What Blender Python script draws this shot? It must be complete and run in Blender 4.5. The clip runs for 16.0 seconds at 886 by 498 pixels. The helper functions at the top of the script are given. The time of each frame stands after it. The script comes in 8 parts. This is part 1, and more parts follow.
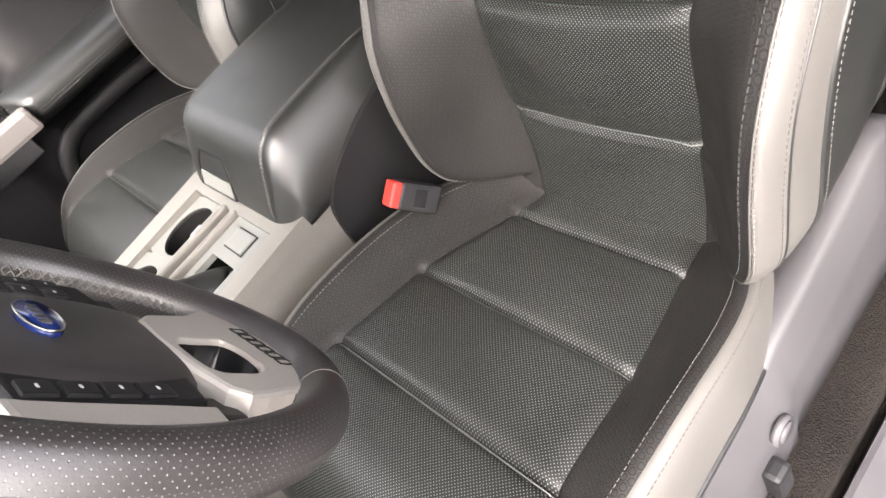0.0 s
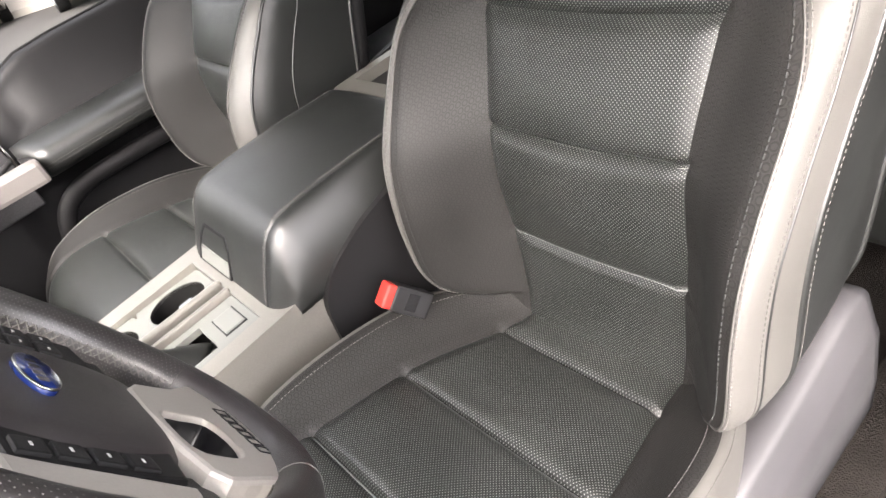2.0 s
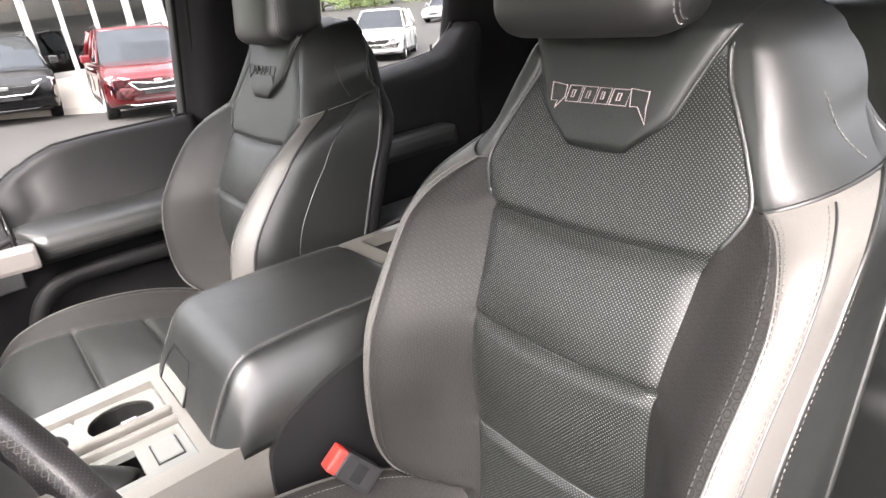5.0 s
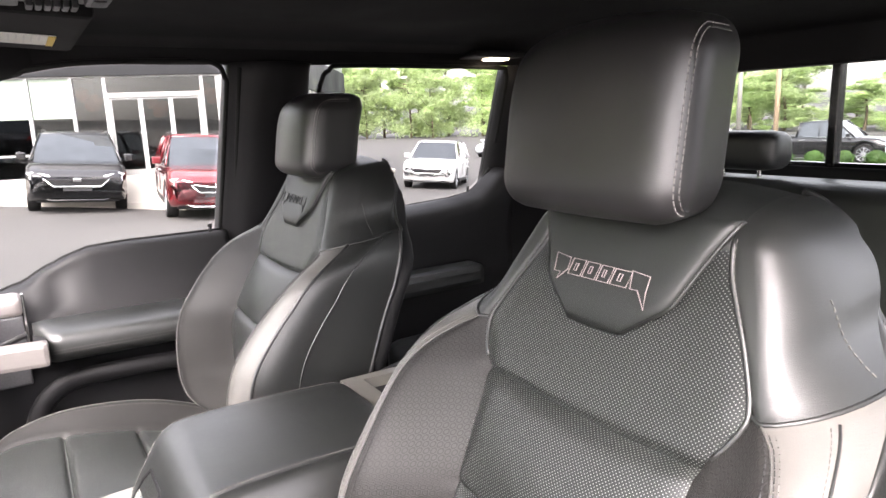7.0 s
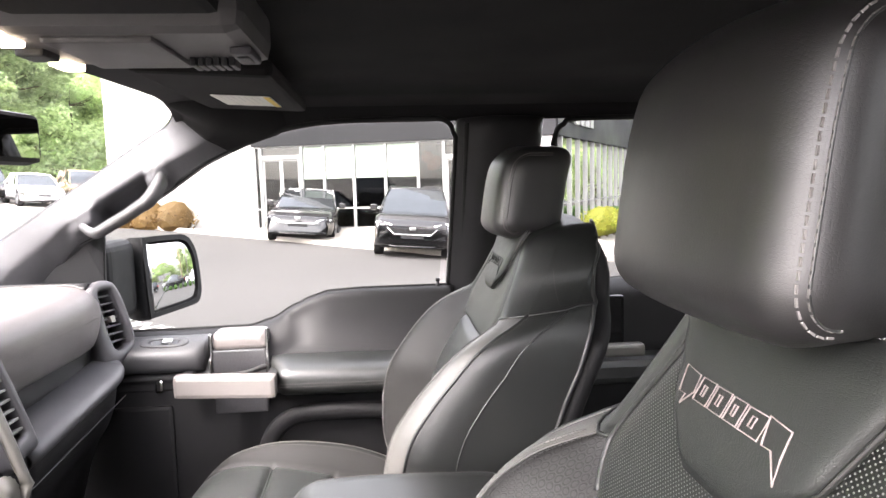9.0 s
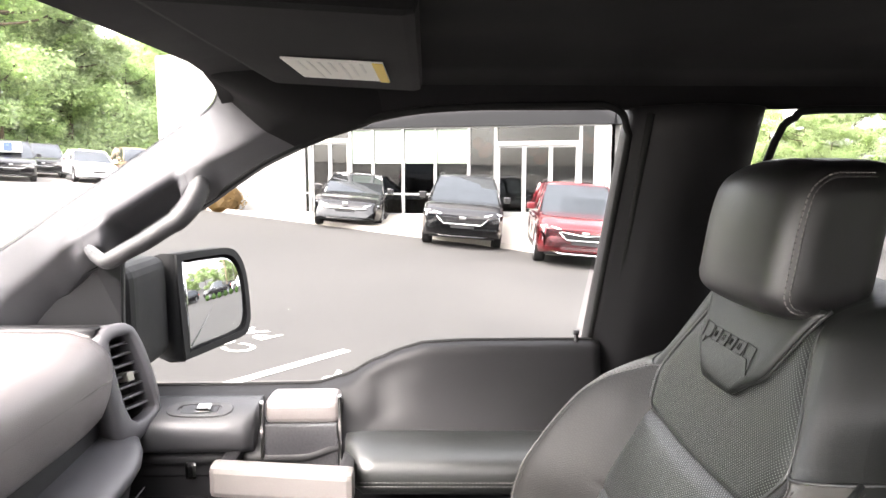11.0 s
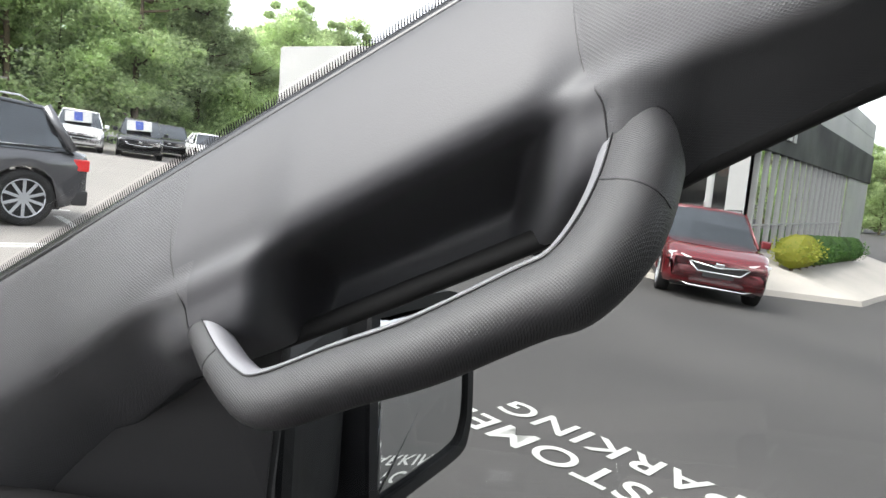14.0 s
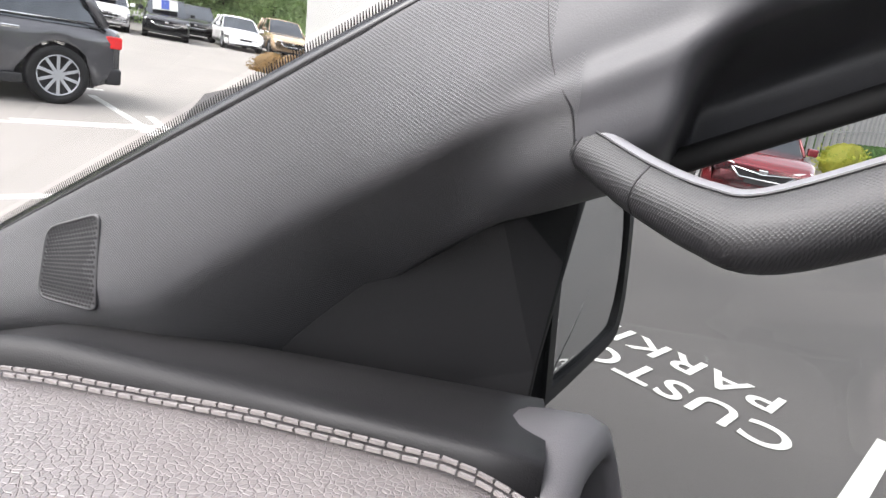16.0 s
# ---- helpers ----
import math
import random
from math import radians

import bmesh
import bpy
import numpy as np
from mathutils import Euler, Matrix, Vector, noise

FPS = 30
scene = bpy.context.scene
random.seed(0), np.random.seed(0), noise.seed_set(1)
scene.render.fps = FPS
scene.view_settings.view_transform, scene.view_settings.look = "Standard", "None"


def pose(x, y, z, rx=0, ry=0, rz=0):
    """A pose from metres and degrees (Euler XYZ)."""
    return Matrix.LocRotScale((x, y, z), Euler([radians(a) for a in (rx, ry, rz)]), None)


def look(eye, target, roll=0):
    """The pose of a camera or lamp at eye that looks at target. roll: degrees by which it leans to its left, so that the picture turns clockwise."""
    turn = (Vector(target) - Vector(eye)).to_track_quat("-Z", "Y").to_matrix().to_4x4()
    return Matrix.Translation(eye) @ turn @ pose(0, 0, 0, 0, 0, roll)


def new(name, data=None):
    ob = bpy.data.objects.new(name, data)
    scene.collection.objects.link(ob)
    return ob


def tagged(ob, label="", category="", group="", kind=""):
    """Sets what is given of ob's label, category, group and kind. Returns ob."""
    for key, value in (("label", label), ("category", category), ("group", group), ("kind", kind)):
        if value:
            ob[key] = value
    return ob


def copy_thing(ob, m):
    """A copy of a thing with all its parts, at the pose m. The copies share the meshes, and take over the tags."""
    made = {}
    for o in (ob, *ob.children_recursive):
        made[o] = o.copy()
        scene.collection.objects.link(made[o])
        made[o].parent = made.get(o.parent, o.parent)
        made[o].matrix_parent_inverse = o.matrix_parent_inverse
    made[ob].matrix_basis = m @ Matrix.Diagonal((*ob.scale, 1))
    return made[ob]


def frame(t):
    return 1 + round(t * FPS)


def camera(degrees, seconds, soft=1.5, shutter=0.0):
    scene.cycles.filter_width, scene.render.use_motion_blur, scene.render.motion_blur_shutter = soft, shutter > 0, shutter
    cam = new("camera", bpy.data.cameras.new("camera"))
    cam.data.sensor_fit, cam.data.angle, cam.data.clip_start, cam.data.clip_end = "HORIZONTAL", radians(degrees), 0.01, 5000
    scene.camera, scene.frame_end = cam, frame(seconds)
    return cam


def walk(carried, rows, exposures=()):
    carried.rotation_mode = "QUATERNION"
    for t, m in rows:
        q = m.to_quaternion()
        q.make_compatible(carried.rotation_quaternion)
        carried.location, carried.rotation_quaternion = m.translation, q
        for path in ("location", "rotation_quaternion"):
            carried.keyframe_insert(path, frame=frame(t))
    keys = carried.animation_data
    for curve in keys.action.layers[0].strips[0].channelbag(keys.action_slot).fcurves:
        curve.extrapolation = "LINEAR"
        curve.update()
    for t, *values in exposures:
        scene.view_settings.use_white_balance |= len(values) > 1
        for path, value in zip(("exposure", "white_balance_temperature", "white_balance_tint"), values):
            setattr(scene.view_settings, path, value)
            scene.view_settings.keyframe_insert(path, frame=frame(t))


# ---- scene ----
cam = camera(68.0, 16.0)
PATH = [
    (0, (-0.828, 0.381, 1.611), (0.529, -0.118, 0.228), -37.2),
    (0.5, (-0.828, 0.386, 1.619), (0.535, -0.173, 0.266), -33.9),
    (1, (-0.828, 0.389, 1.625), (0.548, -0.226, 0.311), -30.7),
    (1.5, (-0.828, 0.392, 1.631), (0.559, -0.296, 0.366), -27.2),
    (2, (-0.831, 0.395, 1.637), (0.575, -0.363, 0.434), -24.0),
    (2.5, (-0.834, 0.398, 1.639), (0.593, -0.425, 0.505), -21.0),
    (3, (-0.831, 0.398, 1.637), (0.615, -0.48, 0.57), -18.1),
    (5.5, (-0.846, 0.397, 1.646), (0.696, -0.681, 0.967), -5.5),
    (6, (-0.848, 0.386, 1.651), (0.725, -0.706, 1.073), -3.7),
    (6.5, (-0.851, 0.366, 1.659), (0.762, -0.718, 1.184), -2.8),
    (7, (-0.848, 0.343, 1.667), (0.809, -0.704, 1.269), -2.1),
    (7.5, (-0.844, 0.287, 1.672), (0.895, -0.641, 1.332), -2.0),
    (8, (-0.873, 0.189, 1.661), (0.987, -0.491, 1.381), -1.7),
    (8.5, (-0.85, 0.1, 1.65), (1.093, -0.31, 1.417), -0.3),
    (9, (-0.783, 0.093, 1.654), (1.199, -0.086, 1.46), -1.5),
    (11.3, (-0.173, 0.292, 1.707), (1.814, 0.274, 1.475), 0.8),
    (11.5, (-0.082, 0.338, 1.682), (1.911, 0.383, 1.527), 2.6),
    (12, (0.168, 0.423, 1.624), (2.145, 0.723, 1.614), 4.3),
    (12.5, (0.28, 0.503, 1.63), (2.245, 0.876, 1.598), 4.7),
    (13, (0.362, 0.56, 1.643), (2.323, 0.94, 1.557), 3.0),
    (13.5, (0.417, 0.591, 1.665), (2.388, 0.896, 1.508), 2.4),
    (14, (0.457, 0.617, 1.667), (2.431, 0.848, 1.443), 4.7),
    (14.5, (0.484, 0.653, 1.653), (2.454, 0.826, 1.353), 7.7),
    (15, (0.491, 0.703, 1.638), (2.447, 0.87, 1.256), 9.6),
    (15.5, (0.5, 0.742, 1.618), (2.437, 0.937, 1.161), 9.0),
    (16, (0.507, 0.779, 1.606), (2.416, 1.042, 1.07), 6.8),
]
EXPOSURE = [(0, 2.97, 6950, 17), (3, 3.12, 6900, 16), (5.5, 3.26, 6800, 18), (7.5, 3.38, 6750, 20), (9.2, 3.52, 6750, 18), (11.3, 3.54, 6900, 16), (11.8, 2.62, 6600, 12), (12.5, 1.88, 6450, 10), (13.2, 1.68, 6450, 10), (14, 1.87, 6450, 10), (16, 2.06, 6500, 14)]
walk(cam, [(t, look(e, g, r)) for t, e, g, r in PATH], EXPOSURE)

# ---- world, sun ----
world = bpy.data.worlds.new("sky")
scene.world = world
world.use_nodes = True
wn, wl = world.node_tree.nodes, world.node_tree.links
wn.clear()
sky = wn.new("ShaderNodeTexSky")
sky.sky_type, sky.sun_disc = "NISHITA", False
sky.sun_elevation, sky.sun_rotation = radians(46), radians(-42)
sky.dust_density, sky.air_density = 3.0, 1.0
grey = wn.new("ShaderNodeHueSaturation")
grey.inputs["Saturation"].default_value = 0.22
wl.new(sky.outputs[0], grey.inputs["Color"])
coord = wn.new("ShaderNodeTexCoord")
cloud = wn.new("ShaderNodeTexNoise")
cloud.inputs["Scale"].default_value, cloud.inputs["Detail"].default_value = 2.6, 6
wl.new(coord.outputs["Generated"], cloud.inputs["Vector"])
ramp = wn.new("ShaderNodeMapRange")
ramp.inputs[1].default_value, ramp.inputs[2].default_value = 0.35, 0.62
ramp.inputs[3].default_value, ramp.inputs[4].default_value = 0.75, 1.35
wl.new(cloud.outputs["Fac"], ramp.inputs[0])
back = wn.new("ShaderNodeBackground")
mulc = wn.new("ShaderNodeVectorMath")
mulc.operation = "SCALE"
wl.new(grey.outputs[0], mulc.inputs[0])
wl.new(ramp.outputs[0], mulc.inputs["Scale"])
# an overcast sky: brighter overhead than at the horizon
height = wn.new("ShaderNodeSeparateXYZ")
wl.new(coord.outputs["Generated"], height.inputs[0])
lift = wn.new("ShaderNodeMapRange")
lift.inputs[1].default_value, lift.inputs[2].default_value = 0.0, 0.75
lift.inputs[3].default_value, lift.inputs[4].default_value = 0.80, 1.60
wl.new(height.outputs["Z"], lift.inputs[0])
over = wn.new("ShaderNodeVectorMath")
over.operation = "SCALE"
wl.new(mulc.outputs[0], over.inputs[0])
wl.new(lift.outputs[0], over.inputs["Scale"])
wl.new(over.outputs[0], back.inputs["Color"])
back.inputs["Strength"].default_value = 0.15
wout = wn.new("ShaderNodeOutputWorld")
wl.new(back.outputs[0], wout.inputs[0])

sun_data = bpy.data.lights.new("sun", "SUN")
sun_data.energy, sun_data.angle, sun_data.color = 0.95, radians(50), (1.0, 0.96, 0.91)
sun = new("sun", sun_data)
sun.matrix_world = look((-6.9, 7.65, 10.7), (0, 0, 0))

# ---- materials ----
def nodes_of(name):
    m = bpy.data.materials.new(name)
    m.use_nodes = True
    return m, m.node_tree.nodes, m.node_tree.links, m.node_tree.nodes["Principled BSDF"]


def put(nodes, links, kind, settings=(), **ins):
    n = nodes.new(kind)
    for k, v in settings:
        if k == "operation":
            n.operation = v
        elif k == "feature":
            n.feature = v
        elif k == "data_type":
            n.data_type = v
    for k, v in ins.items():
        key = int(k[1:]) if k[0] == "i" and k[1:].isdigit() else k
        if isinstance(v, bpy.types.NodeSocket):
            links.new(v, n.inputs[key])
        else:
            n.inputs[key].default_value = v
    return n


def rgba(c):
    return (*c, 1.0) if not isinstance(c, (int, float)) else (c, c, c, 1.0)


def surface(name, colour, rough=0.5, metal=0.0, grain=900.0, bump=0.15, depth=0.0006, vary=0.15, patch=6.0,
            rough_vary=0.12, per_piece=0.0, spec=0.5, coat=0.0):
    """A plain procedural surface: colour and gloss vary at two scales, fine relief."""
    m, n, l, bsdf = nodes_of(name)
    co = put(n, l, "ShaderNodeTexCoord").outputs["Object"]
    big = put(n, l, "ShaderNodeTexNoise", Vector=co, Scale=patch, Detail=4.0)
    fine = put(n, l, "ShaderNodeTexNoise", Vector=co, Scale=grain, Detail=2.0)
    lo = put(n, l, "ShaderNodeMapRange", i0=big.outputs["Fac"], i1=0.3, i2=0.7, i3=1 - vary, i4=1 + vary)
    hi = put(n, l, "ShaderNodeMapRange", i0=fine.outputs["Fac"], i1=0.3, i2=0.7, i3=1 - vary * 0.6, i4=1 + vary * 0.6)
    f = put(n, l, "ShaderNodeMath", (("operation", "MULTIPLY"),), i0=lo.outputs[0], i1=hi.outputs[0]).outputs[0]
    if per_piece:
        r = put(n, l, "ShaderNodeObjectInfo").outputs["Random"]
        q = put(n, l, "ShaderNodeMapRange", i0=r, i3=1 - per_piece, i4=1 + per_piece)
        f = put(n, l, "ShaderNodeMath", (("operation", "MULTIPLY"),), i0=f, i1=q.outputs[0]).outputs[0]
    mix = put(n, l, "ShaderNodeVectorMath", (("operation", "SCALE"),), i0=rgba(colour)[:3], Scale=f)
    l.new(mix.outputs[0], bsdf.inputs["Base Color"])
    rr = put(n, l, "ShaderNodeMapRange", i0=big.outputs["Fac"], i1=0.3, i2=0.7, i3=max(0.02, rough - rough_vary * (0.3 if 0.28 < rough < 0.42 else 1.0)), i4=min(1, rough + rough_vary))
    l.new(rr.outputs[0], bsdf.inputs["Roughness"])
    bsdf.inputs["Metallic"].default_value = metal
    bsdf.inputs["Specular IOR Level"].default_value = spec
    bsdf.inputs["Coat Weight"].default_value = coat
    bsdf.inputs["Coat Roughness"].default_value = 0.05
    b = put(n, l, "ShaderNodeBump", Strength=bump, Distance=depth, Height=fine.outputs["Fac"])
    l.new(b.outputs[0], bsdf.inputs["Normal"])
    return m


def leather(name, colour, rough=0.42, cell=1400.0, bump=0.5, vary=0.12, spec=0.8, coat=0.0):
    """Grained leather: small cells with creases between them."""
    m, n, l, bsdf = nodes_of(name)
    co = put(n, l, "ShaderNodeTexCoord").outputs["Object"]
    vor = put(n, l, "ShaderNodeTexVoronoi", (("feature", "DISTANCE_TO_EDGE"),), Vector=co, Scale=cell * 0.35)
    big = put(n, l, "ShaderNodeTexNoise", Vector=co, Scale=9.0, Detail=5.0)
    crease = put(n, l, "ShaderNodeMapRange", i0=vor.outputs["Distance"], i1=0.0, i2=0.12)
    tone = put(n, l, "ShaderNodeMapRange", i0=big.outputs["Fac"], i1=0.3, i2=0.7, i3=1 - vary, i4=1 + vary)
    mix = put(n, l, "ShaderNodeVectorMath", (("operation", "SCALE"),), i0=rgba(colour)[:3], Scale=tone.outputs[0])
    l.new(mix.outputs[0], bsdf.inputs["Base Color"])
    rr = put(n, l, "ShaderNodeMapRange", i0=big.outputs["Fac"], i1=0.3, i2=0.7, i3=rough - 0.03, i4=rough + 0.09)
    l.new(rr.outputs[0], bsdf.inputs["Roughness"])
    bsdf.inputs["Specular IOR Level"].default_value = spec
    bsdf.inputs["Coat Weight"].default_value, bsdf.inputs["Coat Roughness"].default_value = coat, 0.34
    b = put(n, l, "ShaderNodeBump", Strength=bump, Distance=0.0004, Height=crease.outputs[0])
    soft = put(n, l, "ShaderNodeBump", Strength=0.25, Distance=0.004, Height=big.outputs["Fac"], Normal=b.outputs[0])
    l.new(soft.outputs[0], bsdf.inputs["Normal"])
    return m


def dotted(name, colour, dot, pitch, radius, rough=0.42, depth=0.0008, ring=False, stretch=1.0, spec=0.8):
    """Leather with staggered punched dots laid out along the mesh's own flat coordinates, in metres."""
    m, n, l, bsdf = nodes_of(name)
    uv = put(n, l, "ShaderNodeUVMap").outputs[0]
    sep = put(n, l, "ShaderNodeSeparateXYZ", i0=uv)

    def op(kind, a, b=0.0):
        return put(n, l, "ShaderNodeMath", (("operation", kind),), i0=a, i1=b).outputs[0]

    def lattice(du, dv):
        x = op("ADD", op("DIVIDE", sep.outputs[0], pitch), du)
        y = op("ADD", op("DIVIDE", sep.outputs[1], pitch * stretch), dv)
        fx, fy = op("SUBTRACT", op("FRACT", x), 0.5), op("SUBTRACT", op("FRACT", y), 0.5)
        return op("SQRT", op("ADD", op("MULTIPLY", fx, fx), op("MULTIPLY", op("MULTIPLY", fy, fy), stretch * stretch)))

    near = op("MINIMUM", lattice(0, 0), lattice(0.5, 0.5))
    if ring:
        near = op("ABSOLUTE", op("SUBTRACT", near, 0.36), 0.0)
    mask = put(n, l, "ShaderNodeMapRange", i0=near, i1=radius * 0.75, i2=radius * 1.2, i3=1.0, i4=0.0).outputs[0]
    co = put(n, l, "ShaderNodeTexCoord").outputs["Object"]
    big = put(n, l, "ShaderNodeTexNoise", Vector=co, Scale=11.0, Detail=5.0)
    tone = put(n, l, "ShaderNodeMapRange", i0=big.outputs["Fac"], i1=0.3, i2=0.7, i3=0.85, i4=1.2)
    mix = put(n, l, "ShaderNodeMix", (("data_type", "RGBA"),), Factor=mask)
    mix.inputs[6].default_value, mix.inputs[7].default_value = rgba(colour), rgba(dot)
    sc = put(n, l, "ShaderNodeVectorMath", (("operation", "SCALE"),), i0=mix.outputs[2], Scale=tone.outputs[0])
    l.new(sc.outputs[0], bsdf.inputs["Base Color"])
    rr = put(n, l, "ShaderNodeMapRange", i0=big.outputs["Fac"], i1=0.3, i2=0.7, i3=rough - 0.03, i4=rough + 0.09)
    l.new(rr.outputs[0], bsdf.inputs["Roughness"])
    fine = put(n, l, "ShaderNodeTexNoise", Vector=co, Scale=700.0)
    bsdf.inputs["Specular IOR Level"].default_value = spec
    h = op("SUBTRACT", op("MULTIPLY", fine.outputs["Fac"], 0.25), mask)
    b = put(n, l, "ShaderNodeBump", Strength=0.6, Distance=depth, Height=h)
    soft = put(n, l, "ShaderNodeBump", Strength=0.3, Distance=0.004, Height=big.outputs["Fac"], Normal=b.outputs[0])
    l.new(soft.outputs[0], bsdf.inputs["Normal"])
    return m


def glass(name, tint=(1, 1, 1), gloss=1.0):
    m, n, l, bsdf = nodes_of(name)
    n.remove(bsdf)
    out = n["Material Output"]
    tr = put(n, l, "ShaderNodeBsdfTransparent", Color=rgba(tint))
    gl = put(n, l, "ShaderNodeBsdfGlossy", Roughness=0.02)
    fr = put(n, l, "ShaderNodeFresnel", IOR=1.45)
    k = put(n, l, "ShaderNodeMath", (("operation", "MULTIPLY"),), i0=fr.outputs[0], i1=gloss)
    mx = put(n, l, "ShaderNodeMixShader", i0=k.outputs[0], i1=tr.outputs[0], i2=gl.outputs[0])
    l.new(mx.outputs[0], out.inputs[0])
    return m


def glow(name, colour, strength):
    m, n, l, bsdf = nodes_of(name)
    bsdf.inputs["Base Color"].default_value = rgba(colour)
    bsdf.inputs["Emission Color"].default_value = rgba(colour)
    bsdf.inputs["Emission Strength"].default_value = strength
    return m


BLACK_LEATHER = leather("black_leather", (0.0135, 0.0147, 0.0140), rough=0.36, bump=0.2, spec=0.85)
HEADREST_LEATHER = leather("headrest_leather", (0.0080, 0.0073, 0.0077), rough=0.45, bump=0.2, spec=0.8, coat=0.45)
BADGE_LEATHER = leather("badge_leather", (0.014, 0.016, 0.015), rough=0.40, bump=0.3, spec=0.65)
GREY_LEATHER = leather("grey_leather", (0.092, 0.088, 0.081), rough=0.42, vary=0.06, bump=0.3)
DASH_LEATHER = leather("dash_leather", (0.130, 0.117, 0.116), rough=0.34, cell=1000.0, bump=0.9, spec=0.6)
PERFORATED = dotted("perforated_leather", (0.0040, 0.0048, 0.0044), (0.145, 0.153, 0.143), 0.0042, 0.142, rough=0.36, spec=0.5)
HEX = dotted("hexagon_fabric", (0.0215, 0.0208, 0.0200), (0.0115, 0.0110, 0.0105), 0.0080, 0.085, rough=0.46, depth=0.00025, ring=True, stretch=1.732, spec=0.26)
RIM_LEATHER = leather("wheel_leather", (0.026, 0.022, 0.0235), rough=0.34, spec=1.0, cell=2800.0, bump=0.3)
STITCH = surface("stitch_thread", (0.115, 0.112, 0.105), rough=0.8, grain=3000)
OUTER_THREAD = surface("outer_thread", (0.085, 0.080, 0.076), rough=0.8, grain=3000)
PULL_SILVER = surface("pull_silver", (0.165, 0.152, 0.145), rough=0.40, metal=0.3, grain=500, bump=0.05, vary=0.06)
HEADREST_THREAD = surface("headrest_thread", (0.20, 0.19, 0.185), rough=0.8, grain=3000)
DARK_STITCH = surface("dark_thread", (0.02, 0.02, 0.02), rough=0.8, grain=3000)
EMBLEM_THREAD = surface("emblem_thread", (0.30, 0.255, 0.25), rough=0.7, grain=3000)
# pale colour for the highlight line along the bolster crests
CREST_LIGHT = leather("crest_light_leather", (0.075, 0.072, 0.067), rough=0.42)
BLACK_PLASTIC = surface("black_plastic", (0.010, 0.010, 0.011), rough=0.5, grain=1500, bump=0.3, spec=0.4)
SOFT_BLACK = surface("soft_black_trim", (0.0095, 0.0093, 0.0101), rough=0.56, grain=1200, bump=0.3, spec=0.27)
# grey inlay, paled to carry the light on its upward face
LIT_INLAY = surface("lit_pillar_inlay", (0.15, 0.15, 0.16), rough=0.40, rough_vary=0.04, grain=1500, bump=0.1, vary=0.04, spec=0.8)
# copy of the pillar trim, darkened to carry the shade under the handle
SHADED_GRIP = dotted("shaded_grip", (0.014, 0.014, 0.0152), (0.0085, 0.0085, 0.0092), 0.0016, 0.30, rough=0.46, depth=0.0002, spec=0.65)
MIRROR_BLACK = surface("mirror_housing_black", (0.006, 0.006, 0.0066), rough=0.6, grain=900, bump=0.2, spec=0.25)
PILLAR_SMOOTH = surface("pillar_smooth", (0.041, 0.041, 0.0445), rough=0.52, rough_vary=0.03, grain=1500, bump=0.12, vary=0.05, spec=0.4)
PILLAR_TRIM = dotted("pillar_trim", (0.040, 0.040, 0.0435), (0.026, 0.026, 0.0285), 0.0016, 0.30, rough=0.52, depth=0.0003, spec=0.6)
SILVER = surface("satin_silver", (0.205, 0.196, 0.178), rough=0.36, metal=0.4, grain=500, bump=0.05, vary=0.07)
SPOKE_SILVER = surface("satin_spoke", (0.42, 0.395, 0.36), rough=0.36, metal=0.15, grain=500, bump=0.05, vary=0.05)
# far paler than the seat leather: the highlight on seam lips, as colour
SEAM_GLINT = leather("seam_glint_leather", (0.13, 0.135, 0.128), rough=0.36, spec=0.9, bump=0.1)
BRUSHED = surface("brushed_silver", (0.22, 0.20, 0.195), rough=0.38, metal=0.6, grain=300, bump=0.06, vary=0.05)
GREY_PLASTIC = surface("grey_plastic", (0.062, 0.060, 0.065), rough=0.5, grain=1300, bump=0.25, vary=0.05)
DOOR_GREY = surface("door_grey", (0.030, 0.030, 0.032), rough=0.5, grain=1300, bump=0.25, vary=0.05, spec=0.5)
SHIELD_GREY = surface("shield_grey", (0.046, 0.0445, 0.0475), rough=0.5, grain=1300, bump=0.25, vary=0.06)
SWITCH_GREY = surface("switch_grey", (0.16, 0.165, 0.155), rough=0.42, grain=900, bump=0.05, vary=0.05)
CHROME = surface("chrome", (0.62, 0.62, 0.62), rough=0.14, metal=1.0, rough_vary=0.04, bump=0.0)
GLOSS_BLACK = surface("gloss_black", (0.012, 0.012, 0.013), rough=0.16, bump=0.0, rough_vary=0.05)
HEADLINER = surface("headliner_cloth", (0.0105, 0.010, 0.0105), rough=0.95, grain=900, bump=0.5, spec=0.2)
CARPET = surface("carpet", (0.013, 0.0112, 0.010), rough=1.0, grain=420, bump=1.0, depth=0.004, vary=0.5, spec=0.1)
RUBBER = surface("rubber", (0.009, 0.009, 0.009), rough=0.7, spec=0.2)
RED = surface("red_plastic", (0.50, 0.030, 0.022), rough=0.4, bump=0.05)
BELT = surface("belt_webbing", (0.03, 0.03, 0.03), rough=0.7, grain=1600, bump=0.6)
PAPER = surface("label_paper", (0.75, 0.74, 0.68), rough=0.7, vary=0.04)
YELLOW = surface("label_yellow", (0.75, 0.55, 0.12), rough=0.7, vary=0.04)
PRINT = surface("label_print", (0.66, 0.655, 0.61), rough=0.7)
BLUE = surface("badge_blue", (0.012, 0.030, 0.16), rough=0.2, bump=0.0)
WHITE_MARK = surface("white_marks", (0.7, 0.7, 0.7), rough=0.5)
CABIN_GLASS = glass("cabin_glass", (0.70, 0.72, 0.71), 0.05)
REAR_GLASS = glass("rear_side_glass", (0.56, 0.575, 0.57), 0.05)
WIND_GLASS = glass("windshield_glass", (0.96, 0.98, 0.97), 0.10)
